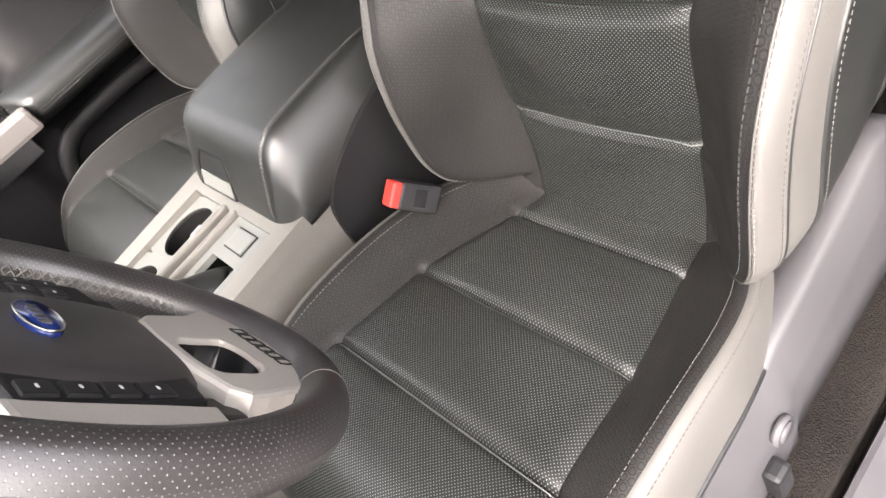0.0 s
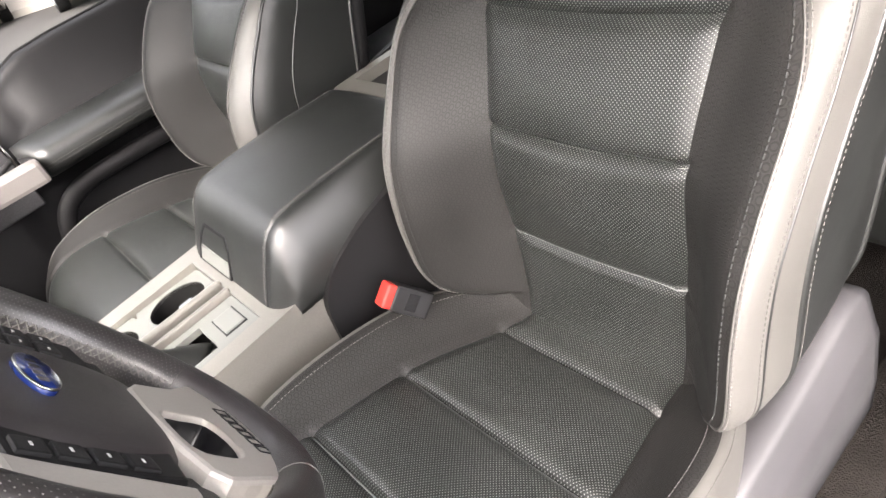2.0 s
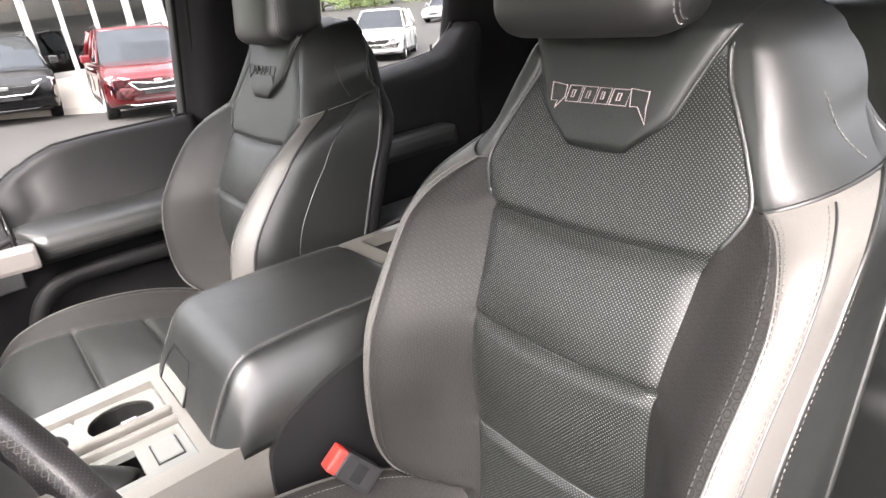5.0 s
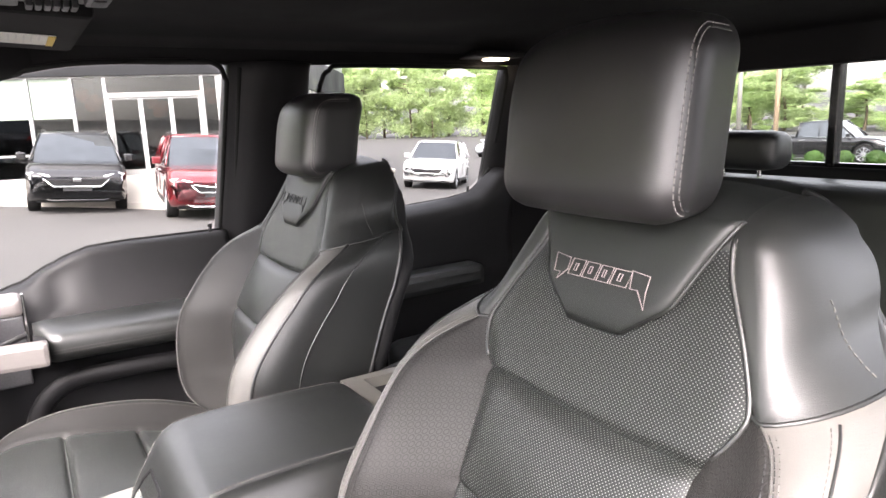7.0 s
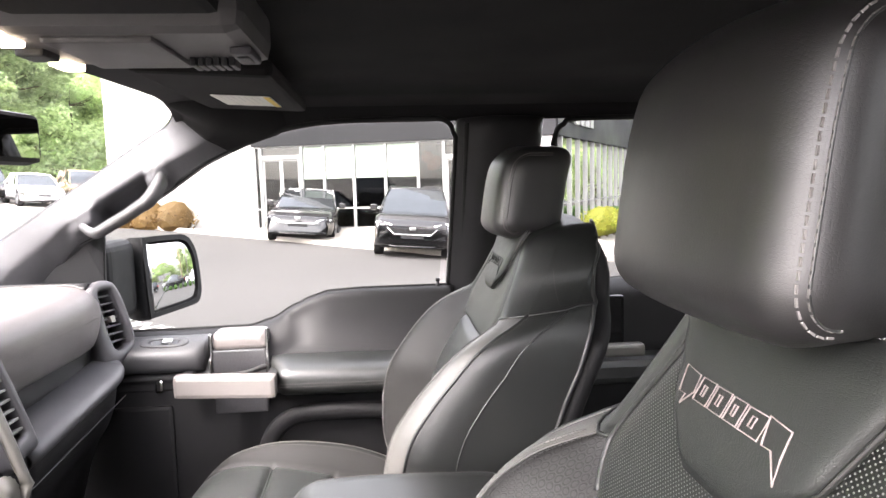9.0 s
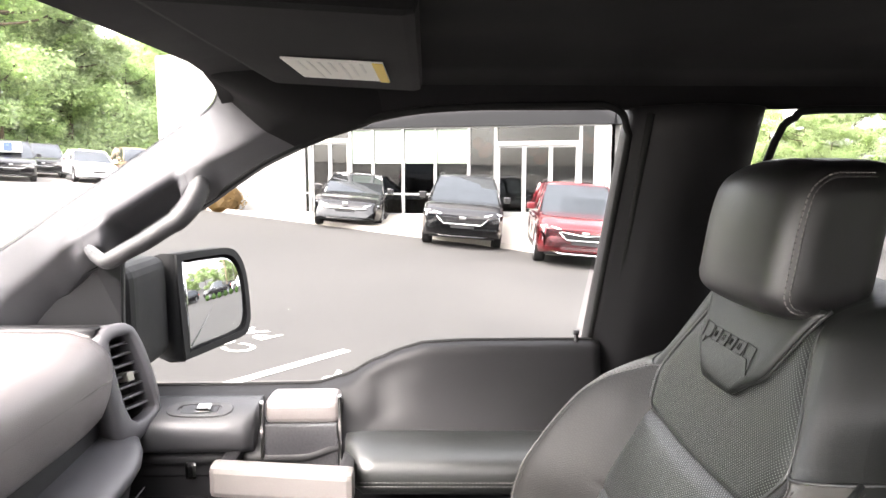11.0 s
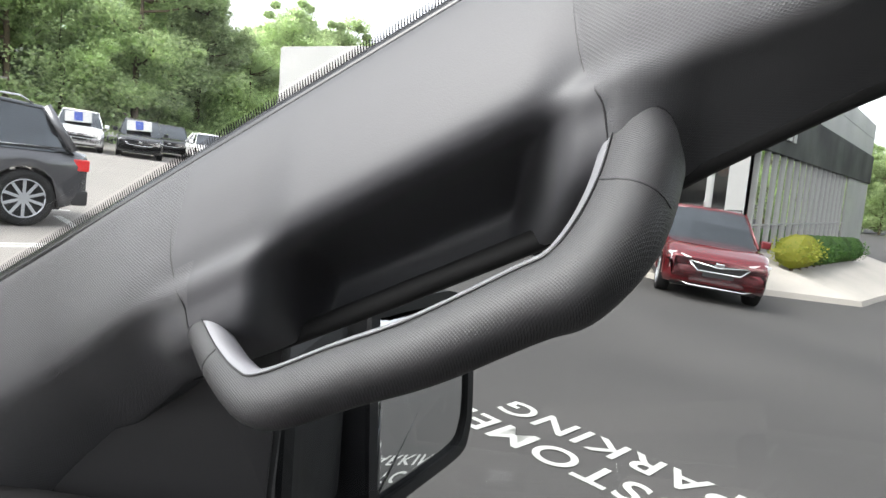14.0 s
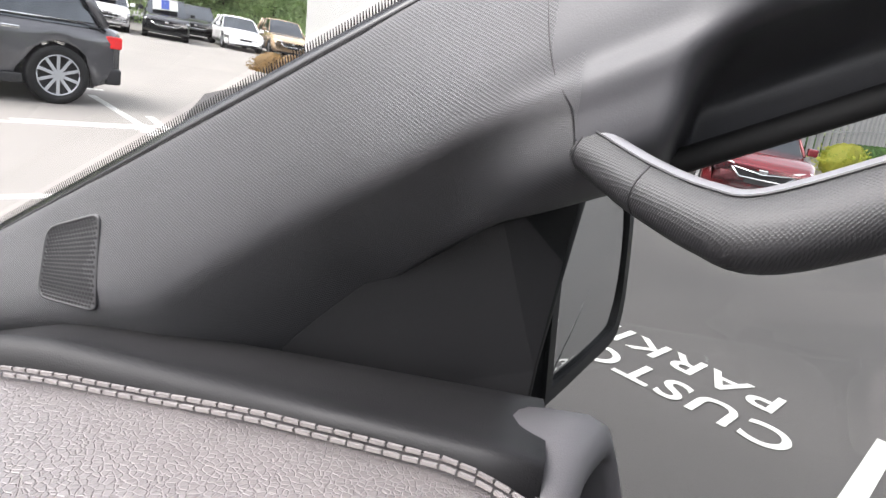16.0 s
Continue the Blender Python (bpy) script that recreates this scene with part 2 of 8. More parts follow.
MIRROR = surface("mirror_glass", (0.62, 0.635, 0.64), rough=0.01, metal=1.0, bump=0.0, rough_vary=0.0, vary=0.0)
LAMP_ON = glow("lamp_on", (1.0, 0.86, 0.62), 1.6)
CARBON = surface("carbon_weave", (0.028, 0.028, 0.03), rough=0.3, grain=260, bump=0.3, vary=0.4, coat=0.4)

ASPHALT = surface("asphalt", (0.040, 0.0376, 0.0355), rough=0.9, grain=120, bump=0.6, depth=0.006, vary=0.22, patch=0.35, rough_vary=0.06)
PALE_LOT = surface("pale_lot", (0.175, 0.163, 0.148), rough=0.9, grain=110, bump=0.5, depth=0.005, vary=0.12, patch=0.5, rough_vary=0.05)
PAINT_WHITE = surface("road_paint", (0.38, 0.378, 0.355), rough=0.8, grain=90, bump=0.3, vary=0.14, patch=8)
CONCRETE = surface("concrete", (0.31, 0.285, 0.255), rough=0.85, grain=70, bump=0.3, depth=0.004, vary=0.12, patch=0.8)
PANEL_WHITE = surface("white_panel", (0.235, 0.235, 0.23), rough=0.5, grain=30, bump=0.03, vary=0.05, patch=0.4)
PANEL_BLACK = surface("black_panel", (0.0075, 0.008, 0.0092), rough=0.6, spec=0.2, grain=30, bump=0.03, vary=0.1, patch=0.4)
FRAME_WHITE = surface("white_frame", (0.25, 0.25, 0.245), rough=0.4, grain=200, bump=0.03, vary=0.04)
SHADE = surface("roller_shade", (0.20, 0.24, 0.197), rough=0.8, grain=200, bump=0.1, vary=0.05)
STORE_GLASS = glass("storefront_glass", (0.36, 0.39, 0.385), 1.6)
# the showroom's dimness is put into this dark wall and ceiling colour
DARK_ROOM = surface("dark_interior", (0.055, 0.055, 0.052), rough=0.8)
BALLOON = surface("orange_balloon", (0.85, 0.16, 0.03), rough=0.3, bump=0.0)
BARK = surface("bark", (0.10, 0.075, 0.05), rough=0.95, grain=30, bump=0.9, depth=0.02, vary=0.3, patch=2)
POLE = surface("weathered_pole", (0.23, 0.17, 0.11), rough=0.8, grain=60, bump=0.3)


def leaves(name, colour, warm):
    m, n, l, bsdf = nodes_of(name)
    g = put(n, l, "ShaderNodeNewGeometry").outputs["Random Per Island"]
    o = put(n, l, "ShaderNodeObjectInfo").outputs["Random"]
    mix = put(n, l, "ShaderNodeMix", (("data_type", "RGBA"),), Factor=g)
    mix.inputs[6].default_value, mix.inputs[7].default_value = rgba(colour), rgba(warm)
    k = put(n, l, "ShaderNodeMapRange", i0=o, i3=0.75, i4=1.3)
    sc = put(n, l, "ShaderNodeVectorMath", (("operation", "SCALE"),), i0=mix.outputs[2], Scale=k.outputs[0])
    l.new(sc.outputs[0], bsdf.inputs["Base Color"])
    bsdf.inputs["Roughness"].default_value = 0.6
    lit = put(n, l, "ShaderNodeVectorMath", (("operation", "SCALE"),), i0=sc.outputs[0], Scale=1.8)
    tr = put(n, l, "ShaderNodeBsdfTranslucent", Color=lit.outputs[0])
    mx = put(n, l, "ShaderNodeMixShader", i0=0.62, i1=bsdf.outputs[0], i2=tr.outputs[0])
    l.new(mx.outputs[0], n["Material Output"].inputs[0])
    return m


LEAF = leaves("tree_leaves", (0.215, 0.275, 0.135), (0.37, 0.44, 0.235))
HEDGE_LIGHT = leaves("light_hedge", (0.13, 0.17, 0.02), (0.26, 0.26, 0.04))
HEDGE_GREEN = leaves("green_hedge", (0.025, 0.07, 0.015), (0.06, 0.12, 0.025))
HEDGE_BROWN = leaves("brown_hedge", (0.11, 0.07, 0.03), (0.20, 0.13, 0.05))


def car_paint(name, colour, metal=0.3, coat=0.8):
    return surface(name, colour, rough=0.22, metal=metal, grain=300, bump=0.0, vary=0.05, patch=1.5, rough_vary=0.05, coat=coat)


CAR_BLACK = car_paint("black_paint", (0.008, 0.008, 0.009), 0.0, 0.3)
CAR_GREY = car_paint("grey_paint", (0.055, 0.055, 0.06))
CAR_RED = car_paint("red_paint", (0.105, 0.006, 0.009))
CAR_WHITE = car_paint("white_paint", (0.75, 0.75, 0.75), 0.0)
CAR_TAN = car_paint("tan_paint", (0.30, 0.22, 0.14), 0.2)
CAR_SILVER = car_paint("silver_paint", (0.35, 0.36, 0.38), 0.5)
CAR_GLASS = surface("tinted_glass", (0.075, 0.082, 0.088), rough=0.04, bump=0.0, rough_vary=0.02, metal=0.85, spec=1.0)
CAR_LAMP = surface("headlamp", (0.65, 0.66, 0.68), rough=0.12, bump=0.0, metal=0.4)
TAIL_LAMP = surface("tail_lamp", (0.55, 0.02, 0.02), rough=0.15, bump=0.0)

# ---- building tools ----
def lerp_table(table, x):
    """A smooth value from pairs (x, value)."""
    if x <= table[0][0]:
        return table[0][1]
    for (x0, v0), (x1, v1) in zip(table, table[1:]):
        if x <= x1:
            k = (x - x0) / (x1 - x0)
            k = k * k * (3 - 2 * k) * 0.5 + k * 0.5
            return v0 + (v1 - v0) * k
    return table[-1][1]


def thing(name, label, category, place=(0, 0, 0), group="", kind="", m=None):
    ob = new(name)
    ob.empty_display_size = 0.05
    ob.matrix_basis = m if m is not None else Matrix.Translation(place)
    return tagged(ob, label, category, group, kind)


def link_mesh(name, me, material, parent=None, label="", smooth=True):
    me.materials.append(material)
    if smooth:
        me.polygons.foreach_set("use_smooth", [True] * len(me.polygons))
    ob = new(name, me)
    if parent is not None:
        ob.parent = parent
    if label:
        ob["label"] = label
    return ob


def part(name, bm, material, parent=None, label="", smooth=False):
    """Links a bmesh as one mesh object under a thing or a part."""
    me = bpy.data.meshes.new(name)
    bmesh.ops.recalc_face_normals(bm, faces=bm.faces)
    bm.to_mesh(me)
    bm.free()
    return link_mesh(name, me, material, parent, label, smooth)


def sheet(name, pts, faces, material, parent=None, label="", uvs=None, smooth=True):
    """A mesh from points and faces, with optional flat coordinates per point."""
    me = bpy.data.meshes.new(name)
    me.from_pydata([tuple(p) for p in pts], [], faces)
    if uvs is not None:
        layer = me.uv_layers.new(name="UVMap")
        for loop in me.loops:
            layer.data[loop.index].uv = uvs[loop.vertex_index]
    return link_mesh(name, me, material, parent, label, smooth)


def box(bm, lo, hi, bevel=0.0, m=None, segments=2):
    """A bevelled block between two corners, added to bm."""
    lo, hi = Vector(lo), Vector(hi)
    made = bmesh.ops.create_cube(bm, size=1.0)["verts"]
    s = hi - lo
    for v in made:
        v.co = Vector((v.co.x * s.x, v.co.y * s.y, v.co.z * s.z)) + (lo + hi) / 2
    if bevel:
        edges = list({e for v in made for e in v.link_edges})
        res = bmesh.ops.bevel(bm, geom=edges, offset=bevel, segments=segments, profile=0.6, affect="EDGES")
        made = list({v for f in res["faces"] for v in f.verts} | {v for v in made if v.is_valid})
    if m is not None:
        for v in made:
            v.co = m @ v.co
    return bm


def blocks(*specs):
    bm = bmesh.new()
    for s in specs:
        box(bm, *s)
    return bm


def tube(points, radius, sides=10, closed=False, squash=None):
    """A swept round bar. radius: a number or one per point; squash: (sideways, up) factors."""
    pts = [Vector(p) for p in points]
    n = len(pts)
    bm = bmesh.new()
    rings = []
    up = Vector((0, 0, 1))
    for i, p in enumerate(pts):
        a, b = (pts[i - 1], pts[(i + 1) % n]) if closed else (pts[max(0, i - 1)], pts[min(n - 1, i + 1)])
        d = (b - a).normalized()
        side = d.cross(up)
        side = side.normalized() if side.length > 1e-4 else Vector((1, 0, 0))
        top = side.cross(d).normalized()
        r = radius[i] if isinstance(radius, (list, tuple)) else radius
        sx, sy = squash or (1, 1)
        rings.append([bm.verts.new(p + side * (math.cos(2 * math.pi * k / sides) * r * sx) + top * (math.sin(2 * math.pi * k / sides) * r * sy)) for k in range(sides)])
    for i in range(n if closed else n - 1):
        A, B = rings[i], rings[(i + 1) % n]
        for k in range(sides):
            bm.faces.new((A[k], A[(k + 1) % sides], B[(k + 1) % sides], B[k]))
    if not closed:
        bm.faces.new(rings[0])
        bm.faces.new(rings[-1][::-1])
    return bm


def smooth_path(points, steps=8):
    """Catmull-Rom through the given points."""
    P = [Vector(p) for p in points]
    out = []
    for i in range(len(P) - 1):
        a, b, c, d = P[max(0, i - 1)], P[i], P[i + 1], P[min(len(P) - 1, i + 2)]
        for k in range(steps):
            t = k / steps
            out.append(0.5 * ((2 * b) + (c - a) * t + (2 * a - 5 * b + 4 * c - d) * t * t + (3 * b - a - 3 * c + d) * t ** 3))
    out.append(P[-1])
    return out


def stitches(path, normal, pitch=0.0062, length=0.0040, width=0.0008, lift=0.0003):
    """A row of short threads along a path."""
    pts = [Vector(p) for p in path]
    bm = bmesh.new()
    run, nxt = 0.0, 0.0
    for a, b in zip(pts, pts[1:]):
        seg = (b - a).length
        if seg < 1e-6:
            continue
        d = (b - a) / seg
        while nxt < run + seg:
            p = a + d * (nxt - run)
            nv = Vector(normal(p)) if callable(normal) else Vector(normal)
            side = d.cross(nv).normalized()
            nv = side.cross(d).normalized()
            c = [p + d * (sx * length / 2) + side * (sy * width / 2) + nv * (lift + sz * width * 0.6) for sx in (-1, 1) for sy in (-1, 1) for sz in (-1, 1)]
            v = [bm.verts.new(q) for q in c]
            for f in ((0, 1, 3, 2), (4, 6, 7, 5), (0, 4, 5, 1), (2, 3, 7, 6), (1, 5, 7, 3), (0, 2, 6, 4)):
                bm.faces.new([v[k] for k in f])
            nxt += pitch
        run += seg
    return bm


def extrude_outline(points, thick, axis_m, bevel=0.0):
    """A plate with the given outline (x, y), thick along z, laid by axis_m."""
    bm = bmesh.new()
    vs = [bm.verts.new((x, y, 0)) for x, y in points]
    f = bm.faces.new(vs)
    up = bmesh.ops.extrude_face_region(bm, geom=[f])["geom"]
    for v in up:
        if isinstance(v, bmesh.types.BMVert):
            v.co.z += thick
    if bevel:
        es = [e for e in bm.edges if abs(e.verts[0].co.z - thick) < 1e-6 and abs(e.verts[1].co.z - thick) < 1e-6]
        bmesh.ops.bevel(bm, geom=es, offset=bevel, segments=2, profile=0.6, affect="EDGES")
    bm.transform(axis_m)
    return bm


def plate_with_hole(outer, inner, thick, m):
    """A frame between two loops of equally many points (x, y), thick along z."""
    bm = bmesh.new()
    n = len(outer)
    rows = [[bm.verts.new((x, y, z)) for x, y in loop] for loop, z in ((outer, 0), (outer, thick), (inner, thick), (inner, 0))]
    for k in range(n):
        for r in range(4):
            A, B = rows[r], rows[(r + 1) % 4]
            bm.faces.new((A[k], A[(k + 1) % n], B[(k + 1) % n], B[k]))
    bm.transform(m)
    return bm


def rounded_frame(outer, inner, thick, m, r):
    """A frame between two loops whose front, at z = 0, has rounded edges."""
    n = len(outer)
    mid = Vector((sum(x for x, y in outer) / n, sum(y for x, y in outer) / n))

    def moved(loop, d):
        out = []
        for k in range(n):
            a, b = Vector(loop[k - 1]), Vector(loop[(k + 1) % n])
            side = Vector((b.y - a.y, a.x - b.x)).normalized()
            if side.dot(Vector(loop[k]) - mid) < 0:
                side = -side
            out.append(Vector(loop[k]) + side * d)
        return out
    bm = bmesh.new()
    rows = [[bm.verts.new((p[0], p[1], z)) for p in loop] for loop, z in ((outer, thick), (outer, r), (moved(outer, -0.3 * r), 0.3 * r), (moved(outer, -r), 0.0), (moved(inner, 0.5 * r), 0.0), (moved(inner, 0.15 * r), 0.15 * r), (inner, 0.5 * r), (inner, thick))]
    for A, B in zip(rows, rows[1:] + rows[:1]):
        for k in range(n):
            bm.faces.new((A[k], A[(k + 1) % n], B[(k + 1) % n], B[k]))
    bm.transform(m)
    return bm


def round_loop(points, steps=4):
    """A closed smooth loop through (x, y) points."""
    n = len(points)
    P = [Vector((*p, 0)) for p in points]
    out = []
    for i in range(n):
        a, b, c, d = P[i - 1], P[i], P[(i + 1) % n], P[(i + 2) % n]
        for k in range(steps):
            t = k / steps
            q = 0.5 * ((2 * b) + (c - a) * t + (2 * a - 5 * b + 4 * c - d) * t * t + (3 * b - a - 3 * c + d) * t ** 3)
            out.append((q.x, q.y))
    return out


def cylinder(bm, p, q, r, sides=20, r2=None):
    p, q = Vector(p), Vector(q)
    d = q - p
    m = Matrix.Translation((p + q) / 2) @ d.to_track_quat("Z", "Y").to_matrix().to_4x4()
    bmesh.ops.create_cone(bm, cap_ends=True, segments=sides, radius1=r, radius2=r if r2 is None else r2, depth=d.length, matrix=m)
    return bm


def loft(rings, cap=True):
    """A skin over closed rings with equally many points."""
    bm = bmesh.new()
    R = [[bm.verts.new(p) for p in ring] for ring in rings]
    n = len(R[0])
    for A, B in zip(R, R[1:]):
        for k in range(n):
            bm.faces.new((A[k], A[(k + 1) % n], B[(k + 1) % n], B[k]))
    if cap:
        bm.faces.new(R[0][::-1])
        bm.faces.new(R[-1])
    return bm


def skin(name, P, rows, cols, material, parent=None, label="", uv=None, pick=None, thick=0.0):
    """An open skin: P(i, j) gives a point. pick(i, j) keeps a face or leaves it out."""
    pts = [[P(i, j) for j in range(cols)] for i in range(rows)]
    index, keep, uvs, faces = {}, [], [], []

    def vid(i, j):
        if (i, j) not in index:
            index[i, j] = len(keep)
            keep.append(pts[i][j])
            uvs.append(uv(i, j) if uv else (0, 0))
        return index[i, j]
    for i in range(rows - 1):
        for j in range(cols - 1):
            if pick is None or pick(i, j):
                faces.append((vid(i, j), vid(i, j + 1), vid(i + 1, j + 1), vid(i + 1, j)))
    ob = sheet(name, keep, faces, material, parent, label, uvs)
    if thick:
        mod = ob.modifiers.new("thickness", "SOLIDIFY")
        mod.thickness, mod.offset = thick, 0
    return ob

# ---- front seats ----
def spline_table(table, x):
    """A smooth curve through pairs (x, value)."""
    n = len(table)
    if x <= table[0][0]:
        return table[0][1]
    if x >= table[-1][0]:
        return table[-1][1]
    k = max(q for q in range(n - 1) if table[q][0] <= x)
    (x0, v0), (x1, v1) = table[k], table[k + 1]

    def slope(q):
        a, b = table[max(0, q - 1)], table[min(n - 1, q + 1)]
        return (b[1] - a[1]) / (b[0] - a[0])
    w = x1 - x0
    t = (x - x0) / w
    return v0 * (2 * t ** 3 - 3 * t * t + 1) + slope(k) * w * (t ** 3 - 2 * t * t + t) + v1 * (3 * t * t - 2 * t ** 3) + slope(k + 1) * w * (t ** 3 - t * t)


BACK_Y = [(0.95, 0.050), (1.02, 0.022), (1.13, 0.008), (1.21, 0.008), (1.277, -0.004), (1.385, -0.066), (1.505, -0.124), (1.60, -0.165)]
BACK_A = [(0.95, 0.112), (1.13, 0.118), (1.277, 0.115), (1.385, 0.137), (1.41, 0.153), (1.432, 0.161), (1.47, 0.145), (1.50, 0.128), (1.534, 0.110), (1.60, 0.098)]
BACK_B = [(0.95, 0.130), (1.03, 0.150), (1.045, 0.170), (1.07, 0.196), (1.10, 0.212), (1.13, 0.219), (1.20, 0.225), (1.31, 0.229), (1.375, 0.229), (1.405, 0.216), (1.425, 0.194), (1.436, 0.176), (1.47, 0.160), (1.50, 0.148), (1.534, 0.134), (1.60, 0.108)]
BACK_C = [(0.95, 0.145), (1.03, 0.172), (1.045, 0.194), (1.07, 0.220), (1.10, 0.234), (1.13, 0.241), (1.22, 0.246), (1.34, 0.249), (1.40, 0.246), (1.43, 0.226), (1.45, 0.203), (1.47, 0.188), (1.50, 0.180), (1.53, 0.169), (1.56, 0.152), (1.58, 0.134), (1.60, 0.110)]
BACK_H = [(0.95, 0.0), (1.02, 0.006), (1.035, 0.034), (1.055, 0.070), (1.08, 0.092), (1.13, 0.104), (1.20, 0.100), (1.29, 0.086), (1.37, 0.070), (1.405, 0.046), (1.43, 0.012), (1.45, 0.002), (1.60, -0.002)]
BACK_ROLL = [(0.95, 0.030), (1.03, 0.040), (1.10, 0.062), (1.38, 0.064), (1.43, 0.085), (1.47, 0.105), (1.53, 0.100), (1.58, 0.080), (1.60, 0.060)]
BACK_REAR = [(0.95, -0.105), (1.13, -0.125), (1.30, -0.175), (1.45, -0.238), (1.60, -0.262)]
BACK_SEAMS = (1.13, 1.277, 1.385)
CUSH = [(-0.03, 1.000), (0.03, 1.000), (0.072, 1.010), (0.198, 1.047), (0.325, 1.071), (0.41, 1.074), (0.46, 1.062), (0.50, 1.028), (0.520, 0.985), (0.525, 0.93)]
CUSH_A = [(0.0, 0.108), (0.07, 0.118), (0.2, 0.147), (0.33, 0.160), (0.42, 0.172), (0.62, 0.165)]
CUSH_B = [(0.0, 0.150), (0.06, 0.180), (0.12, 0.206), (0.2, 0.218), (0.40, 0.222), (0.50, 0.205), (0.62, 0.190)]
CUSH_C = [(0.0, 0.190), (0.06, 0.212), (0.12, 0.228), (0.2, 0.240), (0.40, 0.248), (0.50, 0.232), (0.62, 0.210)]
CUSH_H = [(0.0, 0.030), (0.05, 0.038), (0.2, 0.042), (0.33, 0.032), (0.43, 0.014), (0.50, 0.0), (0.62, 0.0)]
CUSH_SEAMS = (0.075, 0.212, 0.342)


def groove(d, width=0.006):
    return math.exp(-(d / width) ** 2)


def columns(a, b, c, h, out, deep=0.062):
    """Half a cross-section, from the middle outwards: sideways, forwards."""
    pts = []
    for k in range(13):                                   # middle panel
        pts.append((a * k / 12, 0.0))
    for k in range(1, 11):                                # inner side of the bolster
        s = k / 10
        pts.append((a + (b - a) * s, h * (s * s * (3 - 2 * s) * 0.55 + 0.45 * s ** 1.3)))
    for k in range(1, 8):                                 # outer roll of the bolster
        s = k / 7
        pts.append((b + (c - b) * math.sin(s * math.pi / 2), h - deep * (1 - math.cos(s * math.pi / 2)) - 0.012 * s))
    for k in range(1, 6):                                 # side
        s = k / 5
        pts.append((c - 0.012 * s * s, h - deep - 0.012 - out * s))
    return pts


NC = 13 + 10 + 7 + 5


def panels(parent, P, rows, seams_at, names, cut, uv, upper=None, plain=999, outboard=1):
    """Cuts one skin into the seat's sewn panels. Columns run from one side to the other."""
    cols = 2 * NC - 1

    def zone(j):
        k = abs(j + 0.5 - (NC - 1))
        wide = 29 if (j >= NC - 1) == (outboard > 0) else 26      # the pale band is narrower towards the console
        return 0 if k < 12 else 1 if k < 22 else 2 if k < wide else 3
    bounds = [0, *cut, rows - 1]
    for n, (lo, hi) in enumerate(zip(bounds, bounds[1:])):
        skin(names[0], P, rows, cols, PERFORATED, parent, "black perforated leather panel", uv, lambda i, j: lo <= i < min(hi, plain) and zone(j) == 0)
    if plain < rows:
        skin("top_panel", P, rows, cols, BADGE_LEATHER, parent, "smooth black leather top panel", uv, lambda i, j: i >= plain and zone(j) == 0)
    for side in (-1, 1):
        here = (lambda j: j >= NC - 1) if side > 0 else (lambda j: j < NC - 1)
        top = upper if upper is not None else rows
        skin(names[1], P, rows, cols, HEX, parent, "charcoal hexagon-patterned bolster panel", uv, lambda i, j: here(j) and zone(j) == 1 and i < top)
        skin(names[2], P, rows, cols, GREY_LEATHER, parent, "grey leather outer bolster", uv, lambda i, j: here(j) and zone(j) == 2 and i < top)
        skin(names[3], P, rows, cols, BLACK_LEATHER, parent, "black leather side panel", uv, lambda i, j: here(j) and zone(j) == 3)
        if upper is not None:
            skin("shoulder_panel", P, rows, cols, BLACK_LEATHER, parent, "smooth black leather shoulder panel", uv, lambda i, j: here(j) and zone(j) in (1, 2) and i >= top)


ACROSS = {}


def across(point, i, j):
    """The signed length along row i from the middle to column j."""
    key = (id(point), i)
    if key not in ACROSS:
        pts = [point(i, q) for q in range(2 * NC - 1)]
        run = [0.0]
        for p, q in zip(pts, pts[1:]):
            run.append(run[-1] + (q - p).length)
        ACROSS[key] = [r - run[NC - 1] for r in run]
    return ACROSS[key][j]


